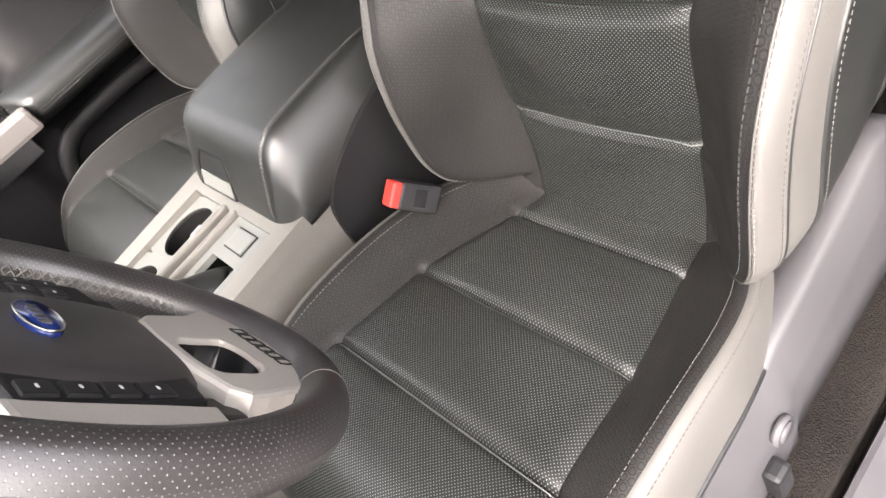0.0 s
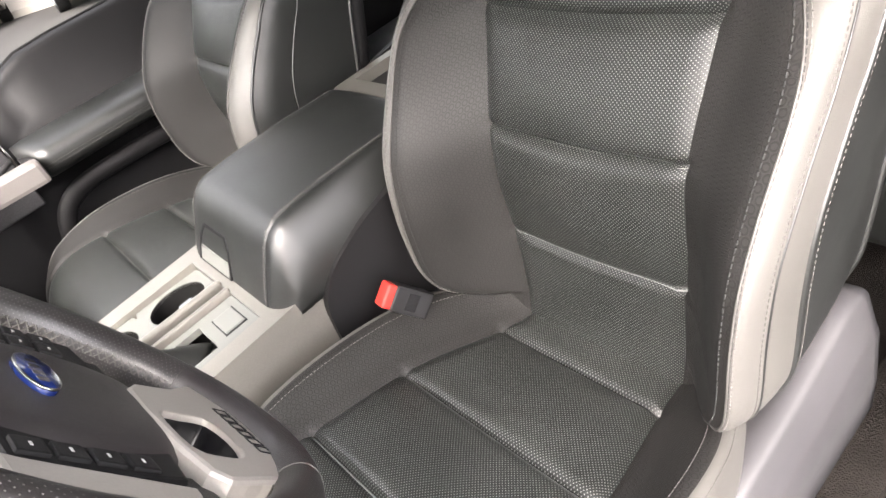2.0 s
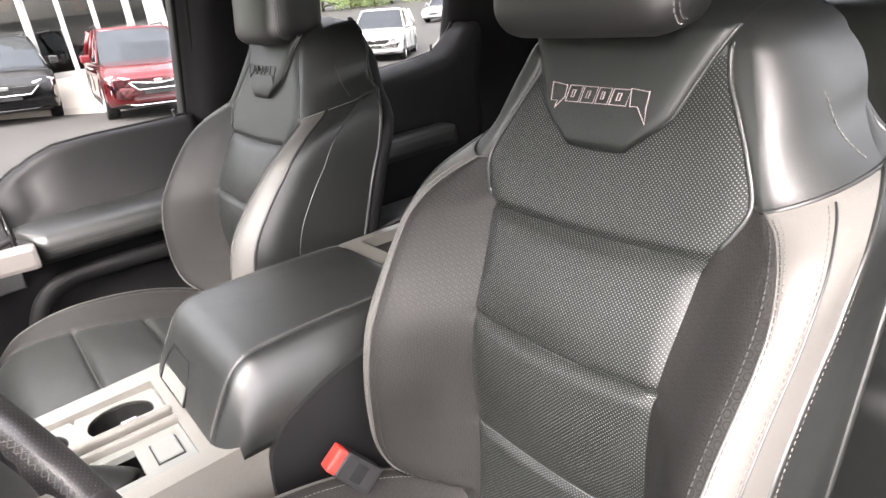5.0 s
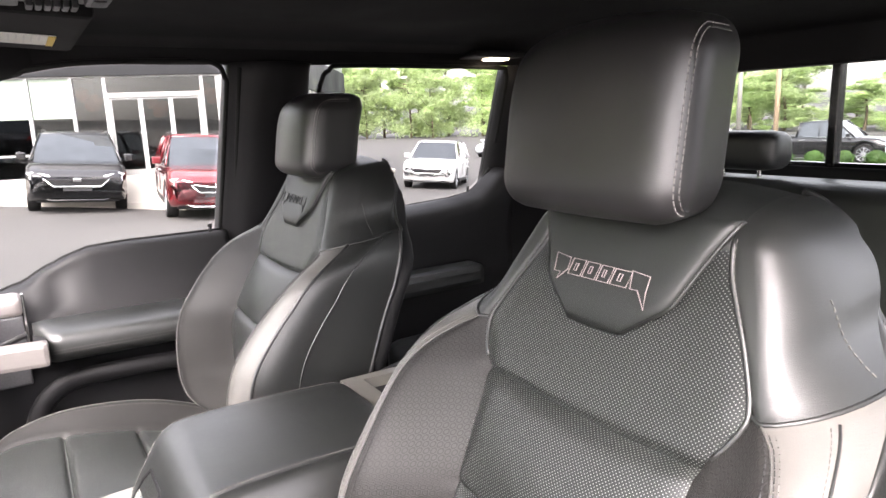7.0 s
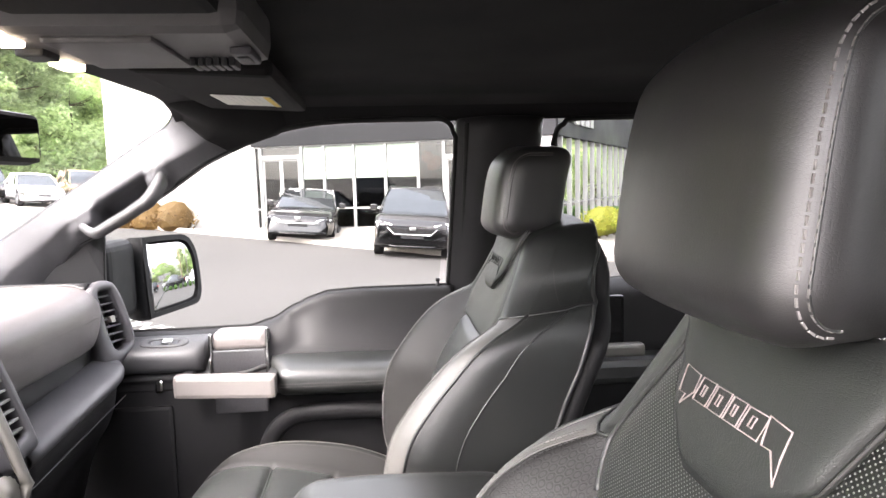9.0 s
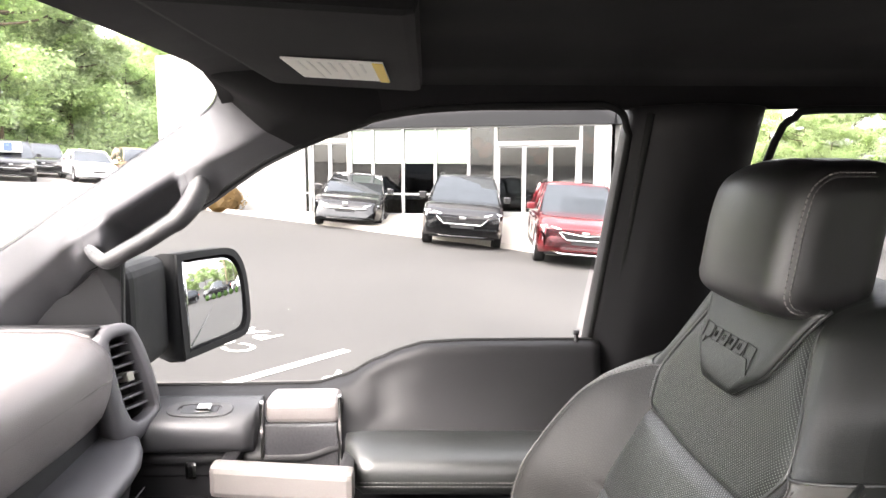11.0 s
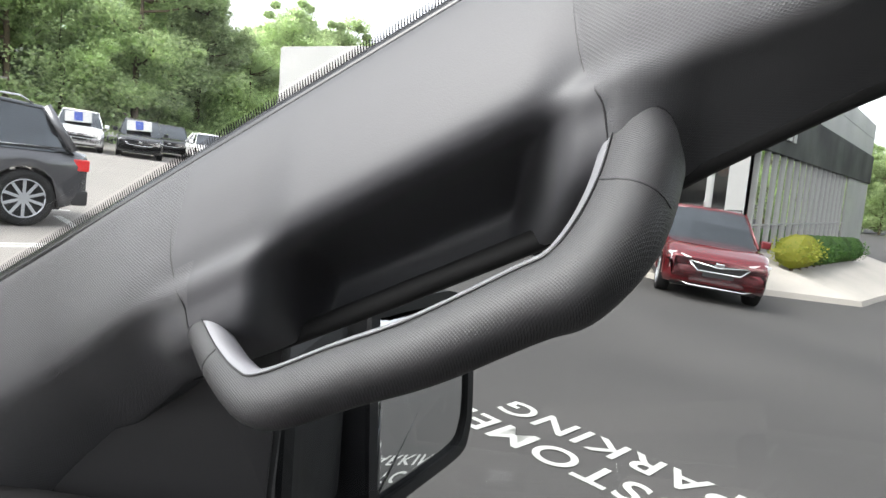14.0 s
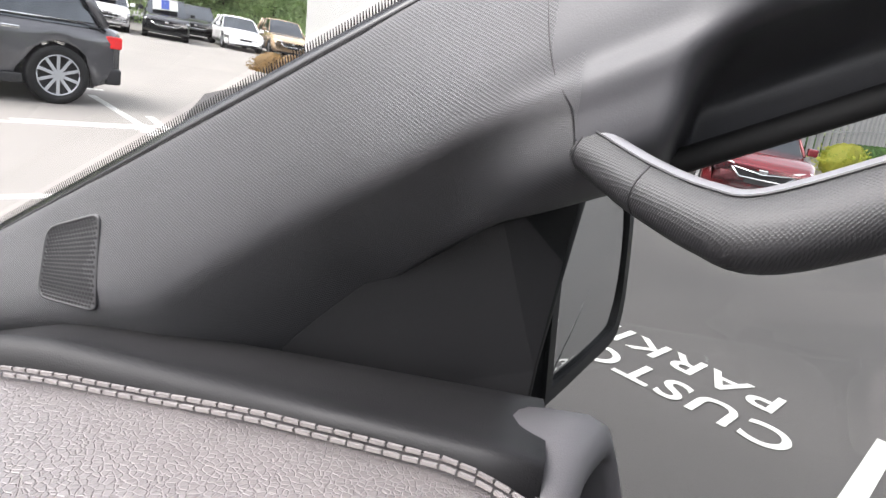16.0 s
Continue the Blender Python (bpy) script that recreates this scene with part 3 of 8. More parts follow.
def front_seat(label, outboard):
    ACROSS.clear()
    seat = thing("front_seat", label, "car seat", group="front seats")
    # backrest
    z0, z1, rows = 0.955, 1.60, 150
    zs = [z0 + (z1 - z0) * i / (rows - 1) for i in range(rows)]
    snap = []
    for s in BACK_SEAMS:
        k = min(range(rows), key=lambda i: abs(zs[i] - s))
        zs[k] = s
        snap.append(k)
    up = min(range(rows), key=lambda i: abs(zs[i] - 1.437))

    def back_point(i, j):
        z = zs[i]
        roll = max(0.0, (z - 1.55) / 0.05)
        y0 = spline_table(BACK_Y, z)
        a, b, c, h = (spline_table(t, z) for t in (BACK_A, BACK_B, BACK_C, BACK_H))
        k = abs(j - (NC - 1))
        if (j >= NC - 1) == (outboard > 0):                # the middle panel is wider towards the door
            a += 0.016 * max(0.0, 1 - ((z - 1.25) / 0.13) ** 2)
        else:                                             # the pale band is wider towards the console
            b -= 0.034 * max(0.0, 1 - ((z - 1.24) / 0.19) ** 2)
        rear = spline_table(BACK_REAR, z)
        deep = spline_table(BACK_ROLL, z)
        u, f = columns(a, b, c, h, max(0.01, y0 + h - deep - 0.012 - rear), deep)[k]
        s = 1 if j >= NC - 1 else -1
        y = y0 + f
        if k <= 12:
            d = min(abs(z - q) for q in BACK_SEAMS)
            y -= 0.008 * groove(d, 0.0045) * (1 - 0.3 * groove(a - u, 0.02))
            gaps = (z0, *BACK_SEAMS, 1.60)
            for lo, hi in zip(gaps, gaps[1:]):
                if lo <= z <= hi and hi < 1.5:
                    y += 0.009 * max(0.0, math.sin(math.pi * (z - lo) / (hi - lo))) ** 0.55 * max(0.0, math.cos(u / a * math.pi / 2)) ** 0.7
        for edge, w in ((a, 0.005), (b, 0.004)):
            if z < (1.56 if edge == a else 1.432):
                y -= 0.0045 * groove(u - edge, w)
        if z < 1.56:
            y -= 0.004 * groove(z - 1.437, 0.005) * (1 if u > a else 0)
        if k > 22 and 1.36 < z < 1.55:                    # the grey band climbs towards the rear
            z += 0.028 * min(1.0, (k - 22) / 9) * math.sin((z - 1.36) / 0.19 * math.pi)
        if roll:
            turn = min(1.0, roll) * math.pi / 2
            y = max(rear - 0.004, y - 0.085 * (1 - math.cos(turn)))
            z = 1.55 + 0.044 * math.sin(turn) - 0.020 * (u / 0.15) ** 2 * math.sin(turn)
        z -= 0.004 * math.cos(u * 14) * (1 if k <= 12 else 0) * (1 - min(1.0, roll))
        return Vector((s * u, y, z))

    arc = [0.0]
    for i in range(1, rows):
        arc.append(arc[-1] + (back_point(i, NC - 1) - back_point(i - 1, NC - 1)).length)
    panels(seat, back_point, rows, BACK_SEAMS, ("back_panel", "back_bolster", "outer_bolster", "side_panel"), snap,
           lambda i, j: (across(back_point, i, j), arc[i]), up, min(range(rows), key=lambda i: abs(zs[i] - 1.548)), outboard)

    # rear shell with its raised lip
    rings = []
    for z in [0.97 + 0.605 * k / 26 for k in range(27)]:
        c, rear = spline_table(BACK_C, z), spline_table(BACK_REAR, z)
        w = c - 0.013
        back = rear - 0.034 - 0.02 * math.sin((z - 0.97) / 0.605 * math.pi) + 0.03 * max(0.0, (z - 1.5) / 0.075) ** 2
        front = rear + 0.014
        rings.append([(w * math.copysign(abs(math.cos(t)) ** 0.6, math.cos(t)), (back + front) / 2 + (front - back) / 2 * math.copysign(abs(math.sin(t)) ** 0.7, math.sin(t)), z - 0.004) for t in [math.pi * 2 * q / 32 for q in range(32)]])
    part("back_shell", loft(rings), SOFT_BLACK, seat, "black moulded seat back shell", True)
    def at_depth(i, side, y):
        """A point of the outer roll at the given depth."""
        for k in range(23, NC - 1):
            p, q = back_point(i, NC - 1 + side * k), back_point(i, NC - 1 + side * (k + 1))
            if q.y <= y:
                return p.lerp(q, 0.0 if p.y <= y else (p.y - y) / (p.y - q.y))
        return back_point(i, NC - 1 + side * (NC - 1))

    for side in (-1, 1):
        row = [back_point(i, NC - 1 + side * (NC - 1)) for i in range(8, rows)]
        part("shell_welt", tube(row, 0.004, 6), BLACK_LEATHER, seat, "", True)
        # added thin tube: the crest's highlight as a pale line, no sewn part
        edge = [back_point(i, NC - 1 + side * 22) + Vector((side * 0.0005, 0.0012, 0)) for i in range(14, up + 1)]
        part("piping", tube(edge, 0.0011, 6), CREST_LIGHT, seat, "pale line for the highlight on the bolster crest", True)
        row = [back_point(i, NC - 1 + side * 22).lerp(back_point(i, NC - 1 + side * 23), 0.75) for i in range(14, up)]
        part("stitching", stitches(row, (side * 0.5, 0.85, 0.1), width=0.0009, lift=0.0005), STITCH, seat, "pale grey thread row")
        row = [back_point(i, NC - 1 + side * 21) for i in range(14, up)]
        part("stitching", stitches(row, (-side * 0.5, 0.85, 0.1), width=0.0009, lift=0.0005), DARK_STITCH, seat)
        band = 29 if side == outboard else 26
        row = [back_point(i, NC - 1 + side * band).lerp(back_point(i, NC - 1 + side * (band + 1)), 0.4) for i in range(14, up)]
        part("stitching", stitches(row, (side, 0.1, 0.05), pitch=0.0055, length=0.0030, width=0.0006, lift=0.0004), OUTER_THREAD, seat, "grey thread row")
        if band == 29:
            part("side_seam", tube([back_point(i, NC - 1 + side * 26) for i in range(14, up)], 0.0012, 6), BLACK_LEATHER, seat, "", True)
            row = [back_point(i, NC - 1 + side * 26).lerp(back_point(i, NC - 1 + side * 25), 0.45) for i in range(14, up)]
            part("stitching", stitches(row, (side, 0.5, 0.05), pitch=0.0055, length=0.0030, width=0.0006, lift=0.0004), OUTER_THREAD, seat, "grey thread row")
            row = [back_point(i, NC - 1 + side * 22).lerp(back_point(i, NC - 1 + side * 23), 0.25) for i in range(14, up)]
            part("stitching", stitches(row, (side * 0.5, 0.85, 0.1), width=0.0008, lift=0.0005), DARK_STITCH, seat)
        if band == 26:
            part("side_seam", tube([back_point(i, NC - 1 + side * 30) for i in range(14, up)], 0.0018, 6), BLACK_LEATHER, seat, "", True)
        row = [back_point(i, NC - 1 + side * band) for i in range(10, up + 1)]
        part("welt", tube(row, 0.0028, 6), BLACK_LEATHER, seat, "", True)
        row = [back_point(up, NC - 1 + side * k) for k in range(13, NC)]
        part("shoulder_seam", tube(row, 0.0022, 6), BLACK_LEATHER, seat, "", True)
        row = [at_depth(i, side, -0.178) for i in range(up + 2, rows - 22)]
        part("stitching", stitches(row, (side, 0.25, 0.3), width=0.0009, lift=0.0005), STITCH, seat, "pale grey thread row")
        row = [back_point(i, NC - 1 + side * 12) + Vector((side * 0.001, 0.0005, 0)) for i in range(up - 9, rows - 10)]
        part("welt", tube(row, 0.0026, 6), BLACK_LEATHER, seat, "", True)
        row = [back_point(i, NC - 1 + side * 13) + Vector((side * 0.002, 0.001, 0)) for i in range(up, rows - 10)]
        part("stitching", stitches(row, (0, 0.95, 0.3), width=0.0009, lift=0.0005), STITCH, seat, "pale grey thread row")

    # badge panel below the headrest, with plain outlined shapes for its emblem
    top_w, low_w, zt, zl = 0.118, 0.066, 1.572, 1.462
    nu, nz = 25, 15

    def badge_point(i, j):
        v = i / (nz - 1)
        z = zl + (zt - zl) * v
        ends = 0.5 + 0.5 * min(1, v / 0.25)
        w = (low_w + (top_w - low_w) * v ** 1.15) * (ends if v < 0.25 else 1)
        u = (2 * j / (nu - 1) - 1) * w
        zz = z + 0.010 * (u / top_w) ** 2 * (1 - v)
        rim = min(1.0, min(v * 8, (1 - abs(2 * j / (nu - 1) - 1)) * 8))
        y = spline_table(BACK_Y, zz) - 0.02 * max(0.0, (zz - 1.55) / 0.05) ** 2 + 0.003 + 0.0045 * rim
        return Vector((u + 0.008, y, zz))
    skin("badge_panel", badge_point, nz, nu, BADGE_LEATHER, seat, "smooth black leather badge panel", thick=0.003)
    part("badge_seam", tube([badge_point(nz - 1 - k, 0) - Vector((0, 0.003, 0)) for k in range(nz)] + [badge_point(0, j) - Vector((0, 0.003, 0)) for j in range(1, nu)] + [badge_point(k, nu - 1) - Vector((0, 0.003, 0)) for k in range(1, nz)], 0.0022, 6), BLACK_LEATHER, seat, "", True)
    emblem = bmesh.new()
    thread = EMBLEM_THREAD if outboard < 0 else DARK_STITCH

    def loop_of(outline):
        pts = [Vector((px, spline_table(BACK_Y, pz) + 0.0098, pz)) for px, pz in outline]
        t = tube(pts, 0.00065, 5, closed=True)
        me = bpy.data.meshes.new("tmp")
        t.to_mesh(me)
        t.free()
        emblem.from_mesh(me)
        bpy.data.meshes.remove(me)
    zc = 1.512
    x = 0.078
    for n, wide in enumerate((0.021, 0.018, 0.018, 0.016, 0.021, 0.021)):
        hi, lo = 0.0098 - 0.0004 * n, -0.0078
        if n in (0, 5):                                   # barbed ends
            d = -0.007 if n == 0 else -0.014
            tip = x - wide * (0.45 if n == 0 else 1.12)
            loop_of([(x, zc + hi), (x - wide, zc + hi * 0.75), (x - wide, zc + lo + (0.004 if n == 0 else 0.0)), (tip, zc + lo + d), (x - wide * 0.55, zc + lo), (x - wide * 0.12, zc + lo)])
        else:
            loop_of([(x - 0.003, zc + hi * 0.8), (x - wide - 0.002, zc + hi * 0.8), (x - wide + 0.001, zc + lo), (x, zc + lo)])
            loop_of([(x - wide * 0.42, zc + hi * 0.35), (x - wide * 0.62, zc + hi * 0.35), (x - wide * 0.55, zc + lo * 0.45), (x - wide * 0.36, zc + lo * 0.45)])
        x -= wide + 0.0016
    part("emblem", emblem, thread, seat, "embroidered outline emblem")

    # pale tubes paint the light caught along each backrest seam
    for k in snap[:3]:
        fold = [back_point(k, NC - 1 + q) + Vector((0, 0.0022, -0.0030)) for q in range(-12, 13)]
        part("seam_fold", tube(fold, [0.0008 + 0.0010 * math.cos((q - 12) / 13 * math.pi / 2) for q in range(25)], 6), SEAM_GLINT, seat, "pale seam crest with its highlight put in the colour", True)
    # cushion
    line = smooth_path([(0, y, z) for y, z in CUSH], 9)
    run = [0.0]
    for p, q in zip(line, line[1:]):
        run.append(run[-1] + (q - p).length)
    n = 130
    total = run[-1]
    prof = []
    for i in range(n):
        d = total * i / (n - 1)
        k = max(m for m in range(len(run)) if run[m] <= d + 1e-9)
        k = min(k, len(line) - 2)
        f = (d - run[k]) / (run[k + 1] - run[k])
        p = line[k].lerp(line[k + 1], f)
        t = (line[k + 1] - line[k]).normalized()
        prof.append((d, p, Vector((0, -t.z, t.y))))
    cut = [min(range(n), key=lambda i: abs(prof[i][1].y - s + (9 if prof[i][1].z < 0.99 and i > 40 else 0))) for s in CUSH_SEAMS]

    def cushion_point(i, j):
        d, p, nv = prof[i]
        e = d - 0.03
        a, b, c, h = (spline_table(t, e) for t in (CUSH_A, CUSH_B, CUSH_C, CUSH_H))
        k = abs(j - (NC - 1))
        u, f = columns(a, b, c, h, 0.05)[k]
        s = 1 if j >= NC - 1 else -1
        if k <= 12:
            g = min(abs(i - q) for q in cut) * total / (n - 1)
            f -= 0.008 * groove(g, 0.0045)
            marks = [0, *cut, n - 1]
            for lo, hi in zip(marks, marks[1:]):
                if lo <= i <= hi:
                    f += 0.010 * max(0.0, math.sin(math.pi * (i - lo) / (hi - lo))) ** 0.55 * max(0.0, math.cos(u / a * math.pi / 2)) ** 0.7
        for edge, w in ((a, 0.005), (b, 0.004)):
            f -= 0.0045 * groove(u - edge, w)
        f -= 0.004 * (1 - (u / a) ** 2) if u < a else 0
        return p + nv * f + Vector((s * u, 0, 0))
    panels(seat, cushion_point, n, CUSH_SEAMS, ("cushion_panel", "cushion_bolster", "outer_bolster", "cushion_side"), cut,
           lambda i, j: (across(cushion_point, i, j), prof[i][0]), outboard=outboard)
    # the same painted highlight along the cushion seams
    for k in cut:
        fold = [cushion_point(k, NC - 1 + q) + prof[k][2] * 0.0026 + Vector((0, 0.0020, 0)) for q in range(-12, 13)]
        part("seam_fold", tube(fold, [0.0008 + 0.0010 * math.cos((q - 12) / 13 * math.pi / 2) for q in range(25)], 6), SEAM_GLINT, seat, "pale seam crest with its highlight put in the colour", True)
    for side in (-1, 1):
        for off in (20, 24):
            row = [cushion_point(i, NC - 1 + side * off) for i in range(18, n - 30)]
            part("stitching", stitches(row, (side * 0.5, 0, 0.85), pitch=0.0055, length=0.0032, width=0.0007, lift=0.0005), OUTER_THREAD if side == outboard else STITCH, seat, "pale grey thread row")
        edge = [cushion_point(i, NC - 1 + side * 29) for i in range(16, n - 16)]
        part("welt", tube(edge, 0.003, 6), BLACK_LEATHER, seat, "", True)
    part("cushion_pan", blocks(((-0.2, -0.03, 0.86), (0.2, 0.48, 0.985), 0.03)), BLACK_PLASTIC, seat)
    for x in (-0.19, 0.15):
        part("seat_riser", blocks(((x, 0.0, 0.70), (x + 0.04, 0.42, 0.88), 0.01)), BLACK_PLASTIC, seat)

    # headrest
    front_seat_headrest(seat, -0.018 * outboard, outboard > 0)

    # outboard side shield with its recline cover and switch
    s = outboard
    TOPS = [(-0.14, 1.052), (-0.10, 1.056), (-0.06, 1.045), (0.0, 1.030), (0.06, 1.018), (0.11, 1.008), (0.135, 0.998), (0.16, 0.985), (0.30, 0.985), (0.42, 0.970), (0.47, 0.93)]
    ys = [-0.14 + 0.61 * k / 46 for k in range(47)]
    side_rows = []
    for y in ys:
        zt = spline_table(TOPS, y)
        wide = 0.006 * max(0.0, min(1.0, (y - 0.125) / 0.012))          # step to the switch panel
        side_rows.append([(s * x, y, z) for x, z in ((0.190, zt - 0.012), (0.212, zt - 0.001), (0.226, zt), (0.2295, zt - 0.0015), (0.232, zt - 0.005), (0.241 + wide, zt - 0.042), (0.2435 + wide, zt - 0.049), (0.2455 + wide, zt - 0.056), (0.248 + wide, min(zt - 0.10, 0.915)), (0.246 + wide, 0.86))])
    shield = skin("side_shield", lambda i, j: Vector(side_rows[j][i]), len(side_rows[0]), len(ys), SHIELD_GREY, seat, "grey plastic seat side shield", thick=0.004)
    part("seat_switch", blocks(((s * 0.262 - 0.010, 0.180, 0.868), (s * 0.262 + 0.010, 0.206, 0.922), 0.006)), BLACK_PLASTIC, shield, "black power seat switch")
    part("lumbar_dial", cylinder(cylinder(bmesh.new(), (s * 0.250, 0.160, 0.935), (s * 0.2565, 0.160, 0.935), 0.017, 24), (s * 0.256, 0.160, 0.935), (s * 0.259, 0.160, 0.935), 0.012, 20), GREY_PLASTIC, shield, "round grey lumbar dial", True)
    part("shield_gap", tube([(s * 0.2325, 0.129, 0.992), (s * 0.2445, 0.129, 0.952), (s * 0.250, 0.129, 0.90)], 0.0014, 6), BLACK_PLASTIC, shield)
    return seat


def rounded_block(lo, hi, r, n=10, shape=None):
    """A pillow: a cube grid pushed out to rounded edges. Returns points and faces by side."""
    lo, hi = Vector(lo), Vector(hi)
    mid, half = (lo + hi) / 2, (hi - lo) / 2
    verts, index, faces = [], {}, []

    def vert(p):
        key = tuple(round(c, 5) for c in p)
        if key not in index:
            q = Vector(p)
            core = Vector([max(-half[k] + r, min(half[k] - r, q[k] * half[k])) for k in range(3)])
            full = Vector([q[k] * half[k] for k in range(3)])
            d = full - core
            w = core + (d.normalized() * r if d.length > 1e-9 else d)
            index[key] = len(verts)
            verts.append(shape(mid + w) if shape else mid + w)
        return index[key]
    ticks = [math.sin((2 * k / n - 1) * math.pi / 2) * 0.55 + (2 * k / n - 1) * 0.45 for k in range(n + 1)]
    for axis in range(3):
        for sgn in (-1, 1):
            for a in range(n):
                for b in range(n):
                    quad = []
                    for x, y in ((a, b), (a + 1, b), (a + 1, b + 1), (a, b + 1)):
                        p = [0, 0, 0]
                        p[axis], p[(axis + 1) % 3], p[(axis + 2) % 3] = sgn, ticks[x], ticks[y]
                        quad.append(vert(p))
                    faces.append((quad if sgn > 0 else quad[::-1], axis, sgn))
    return verts, faces


def front_seat_headrest(seat, shift, lowered):
    mid, R = Vector((0, -0.148, 1.656)), 0.036
    half = Vector((0.122, 0.060, 0.087))

    def shape(p):
        rear = max(0.0, min(1.0, (-0.088 - p.y) / 0.12))
        high = max(0.0, (p.z - 1.66) / 0.083)
        wide = (1 - 0.30 * rear) * (1 - 0.05 * high ** 2)
        q = Vector((shift + p.x * wide, p.y - 0.22 * (p.z - 1.656) * 0.6 - 0.012 * high ** 2 + 0.012 * (1 - (p.x / 0.112) ** 2) * (1 - rear), p.z + 0.008 * (1 - (p.x / 0.112) ** 2) * high))
        return Vector((shift + (q.x - shift) * 0.84, q.y - 0.020, q.z - 0.010 - 0.12 * (q.z - 1.57))) if lowered else q
    verts, faces = rounded_block(mid - half, mid + half, R, 20, shape)
    core = sheet("headrest", verts, [f for f, axis, sgn in faces], HEADREST_LEATHER, seat, "padded black leather headrest")
    for side in (-1, 1):
        for off, thread in ((0.1105, HEADREST_THREAD), (0.1140, HEADREST_THREAD)):
            grow = math.sqrt(R ** 2 - (off - half.x + R) ** 2)
            loop = []
            for k in range(90):
                t = -1.25 + 3.05 * k / 89
                ey, ez = half.y - R, half.z - R
                d = Vector((0, math.cos(t), math.sin(t)))
                reach = min((ey + grow) / max(1e-6, abs(d.y)), (ez + grow) / max(1e-6, abs(d.z)))
                q = d * reach
                core_p = Vector((0, max(-ey, min(ey, q.y)), max(-ez, min(ez, q.z))))
                rim = q - core_p
                q = core_p + (rim.normalized() * grow if rim.length > 1e-6 else rim)
                loop.append(shape(mid + q + Vector((side * off, 0, 0))))
            part("stitching", stitches(loop, lambda p: Vector((0, p.y + 0.157, p.z - 1.657)), pitch=0.0062, length=0.0044, width=0.0010, lift=0.0003), thread, core, "")
        if side:
            part("seam", tube([q for q in loop], 0.0009, 5), BLACK_LEATHER, core, "", True)
    for x in (shift - 0.068, shift + 0.068):
        part("headrest_post", cylinder(bmesh.new(), (x, -0.165, 1.52), (x, -0.16, 1.60), 0.006, 12), CHROME, core, "chrome headrest post", True)


driver_seat = front_seat("black and grey leather driver's bucket seat with perforated centre", -1)
driver_seat.location = (-0.418, 0, 0)
passenger_seat = front_seat("black and grey leather passenger bucket seat beside the console", 1)
passenger_seat.location = (0.424, 0, 0)

# ---- cab shell ----
def on_glass(y, z, inset=0.0):
    """A point of the leaning side-window plane."""
    return Vector((0.878 - 0.45 * (z - 1.40) - inset, y, z))


def strip(name, chains, material, parent=None, label="", thick=0.0, uv=False, category="", kind=""):
    """A skin through several equally long chains of points."""
    P = [[Vector(p) for p in c] for c in chains]
    arc = [0.0]
    for i in range(1, len(P[0])):
        arc.append(arc[-1] + (P[0][i] - P[0][i - 1]).length)
    wid = [0.0]
    mid = len(P[0]) // 2
    for i in range(1, len(P)):
        wid.append(wid[-1] + (P[i][mid] - P[i - 1][mid]).length)
    ob = skin(name, lambda i, j: P[i][j], len(P), len(P[0]), material, parent, label, (lambda i, j: (arc[j], wid[i])) if uv else None, None, thick)
    if kind:
        tagged(ob, label, category, kind=kind)
    return ob


floor = part("floor", blocks(((-0.80, -1.30, 0.66), (0.86, 1.30, 0.70), 0.005)), CARPET)
tagged(floor, "dark carpeted cab floor", "floor", kind="structure")
sill = part("trim", blocks(((-0.83, -0.25, 0.70), (-0.71, 1.0, 0.735), 0.01)), GREY_PLASTIC)
tagged(sill, "grey plastic door sill plate", "trim", kind="structure")
carpet = part("trim", blocks(((-0.70, -0.45, 0.70), (-0.62, 0.95, 0.742), 0.012)), CARPET)
tagged(carpet, "dark carpet edge beside the sill", "trim", kind="structure")
outer_sill = part("trim", blocks(((-0.93, -1.30, 0.58), (-0.84, 1.10, 0.72), 0.03)), GREY_PLASTIC)
tagged(outer_sill, "painted outer sill under the open door", "trim", kind="structure")

# headliner: a shallow vault with the rails at its sides
ny, nx = 22, 25


def roof_point(i, j, half=0.66):
    x = -half + 2 * half * j / (nx - 1)
    e = abs(x) / 0.70
    front = 0.507 + 0.012 * max(0.0, (e - 0.7) / 0.24) ** 2
    y = front - (front + 1.40) * i / (ny - 1)
    z = 1.872 - 0.010 * e ** 2 - 0.030 * max(0, (e - 0.72) / 0.22) ** 1.8
    z -= 0.045 * max(0, (y - 0.25) / 0.25) ** 2 * (1 - 0.5 * e) + 0.03 * max(0, (-1.0 - y) / 0.4) ** 2
    return Vector((x, y, z))


ceiling = skin("ceiling", roof_point, ny, nx, HEADLINER, None, "black cloth headliner", thick=0.012)
tagged(ceiling, "black cloth headliner", "ceiling", kind="structure")
roof = skin("roof", lambda i, j: roof_point(i, j) + Vector((0, 0, 0.05)), ny, nx, CAR_GREY, None, "", thick=0.01)
tagged(roof, "painted cab roof panel", "roof", kind="structure")

# window edge of the front passenger door, from the mirror corner over the roof to the pillar
TOP_EDGE = [(0.80, 1.535), (0.72, 1.575), (0.585, 1.648), (0.535, 1.680), (0.485, 1.711), (0.45, 1.728), (0.41, 1.745), (0.37, 1.760), (0.32, 1.774), (0.235, 1.789), (0.12, 1.795), (0.0, 1.797), (-0.035, 1.797), (-0.062, 1.785), (-0.072, 1.765)]
LOW_EDGE = [(0.80, 1.304), (0.62, 1.304), (0.44, 1.306), (0.38, 1.325), (0.32, 1.360), (0.275, 1.381), (0.235, 1.394), (0.15, 1.398), (0.05, 1.398), (-0.045, 1.398)]


def mirrored(side, chains):
    return [[Vector((side * p[0], p[1], p[2])) for p in c] for c in chains]


WS_DIR = Vector((0.1915, 1.0, -0.598))


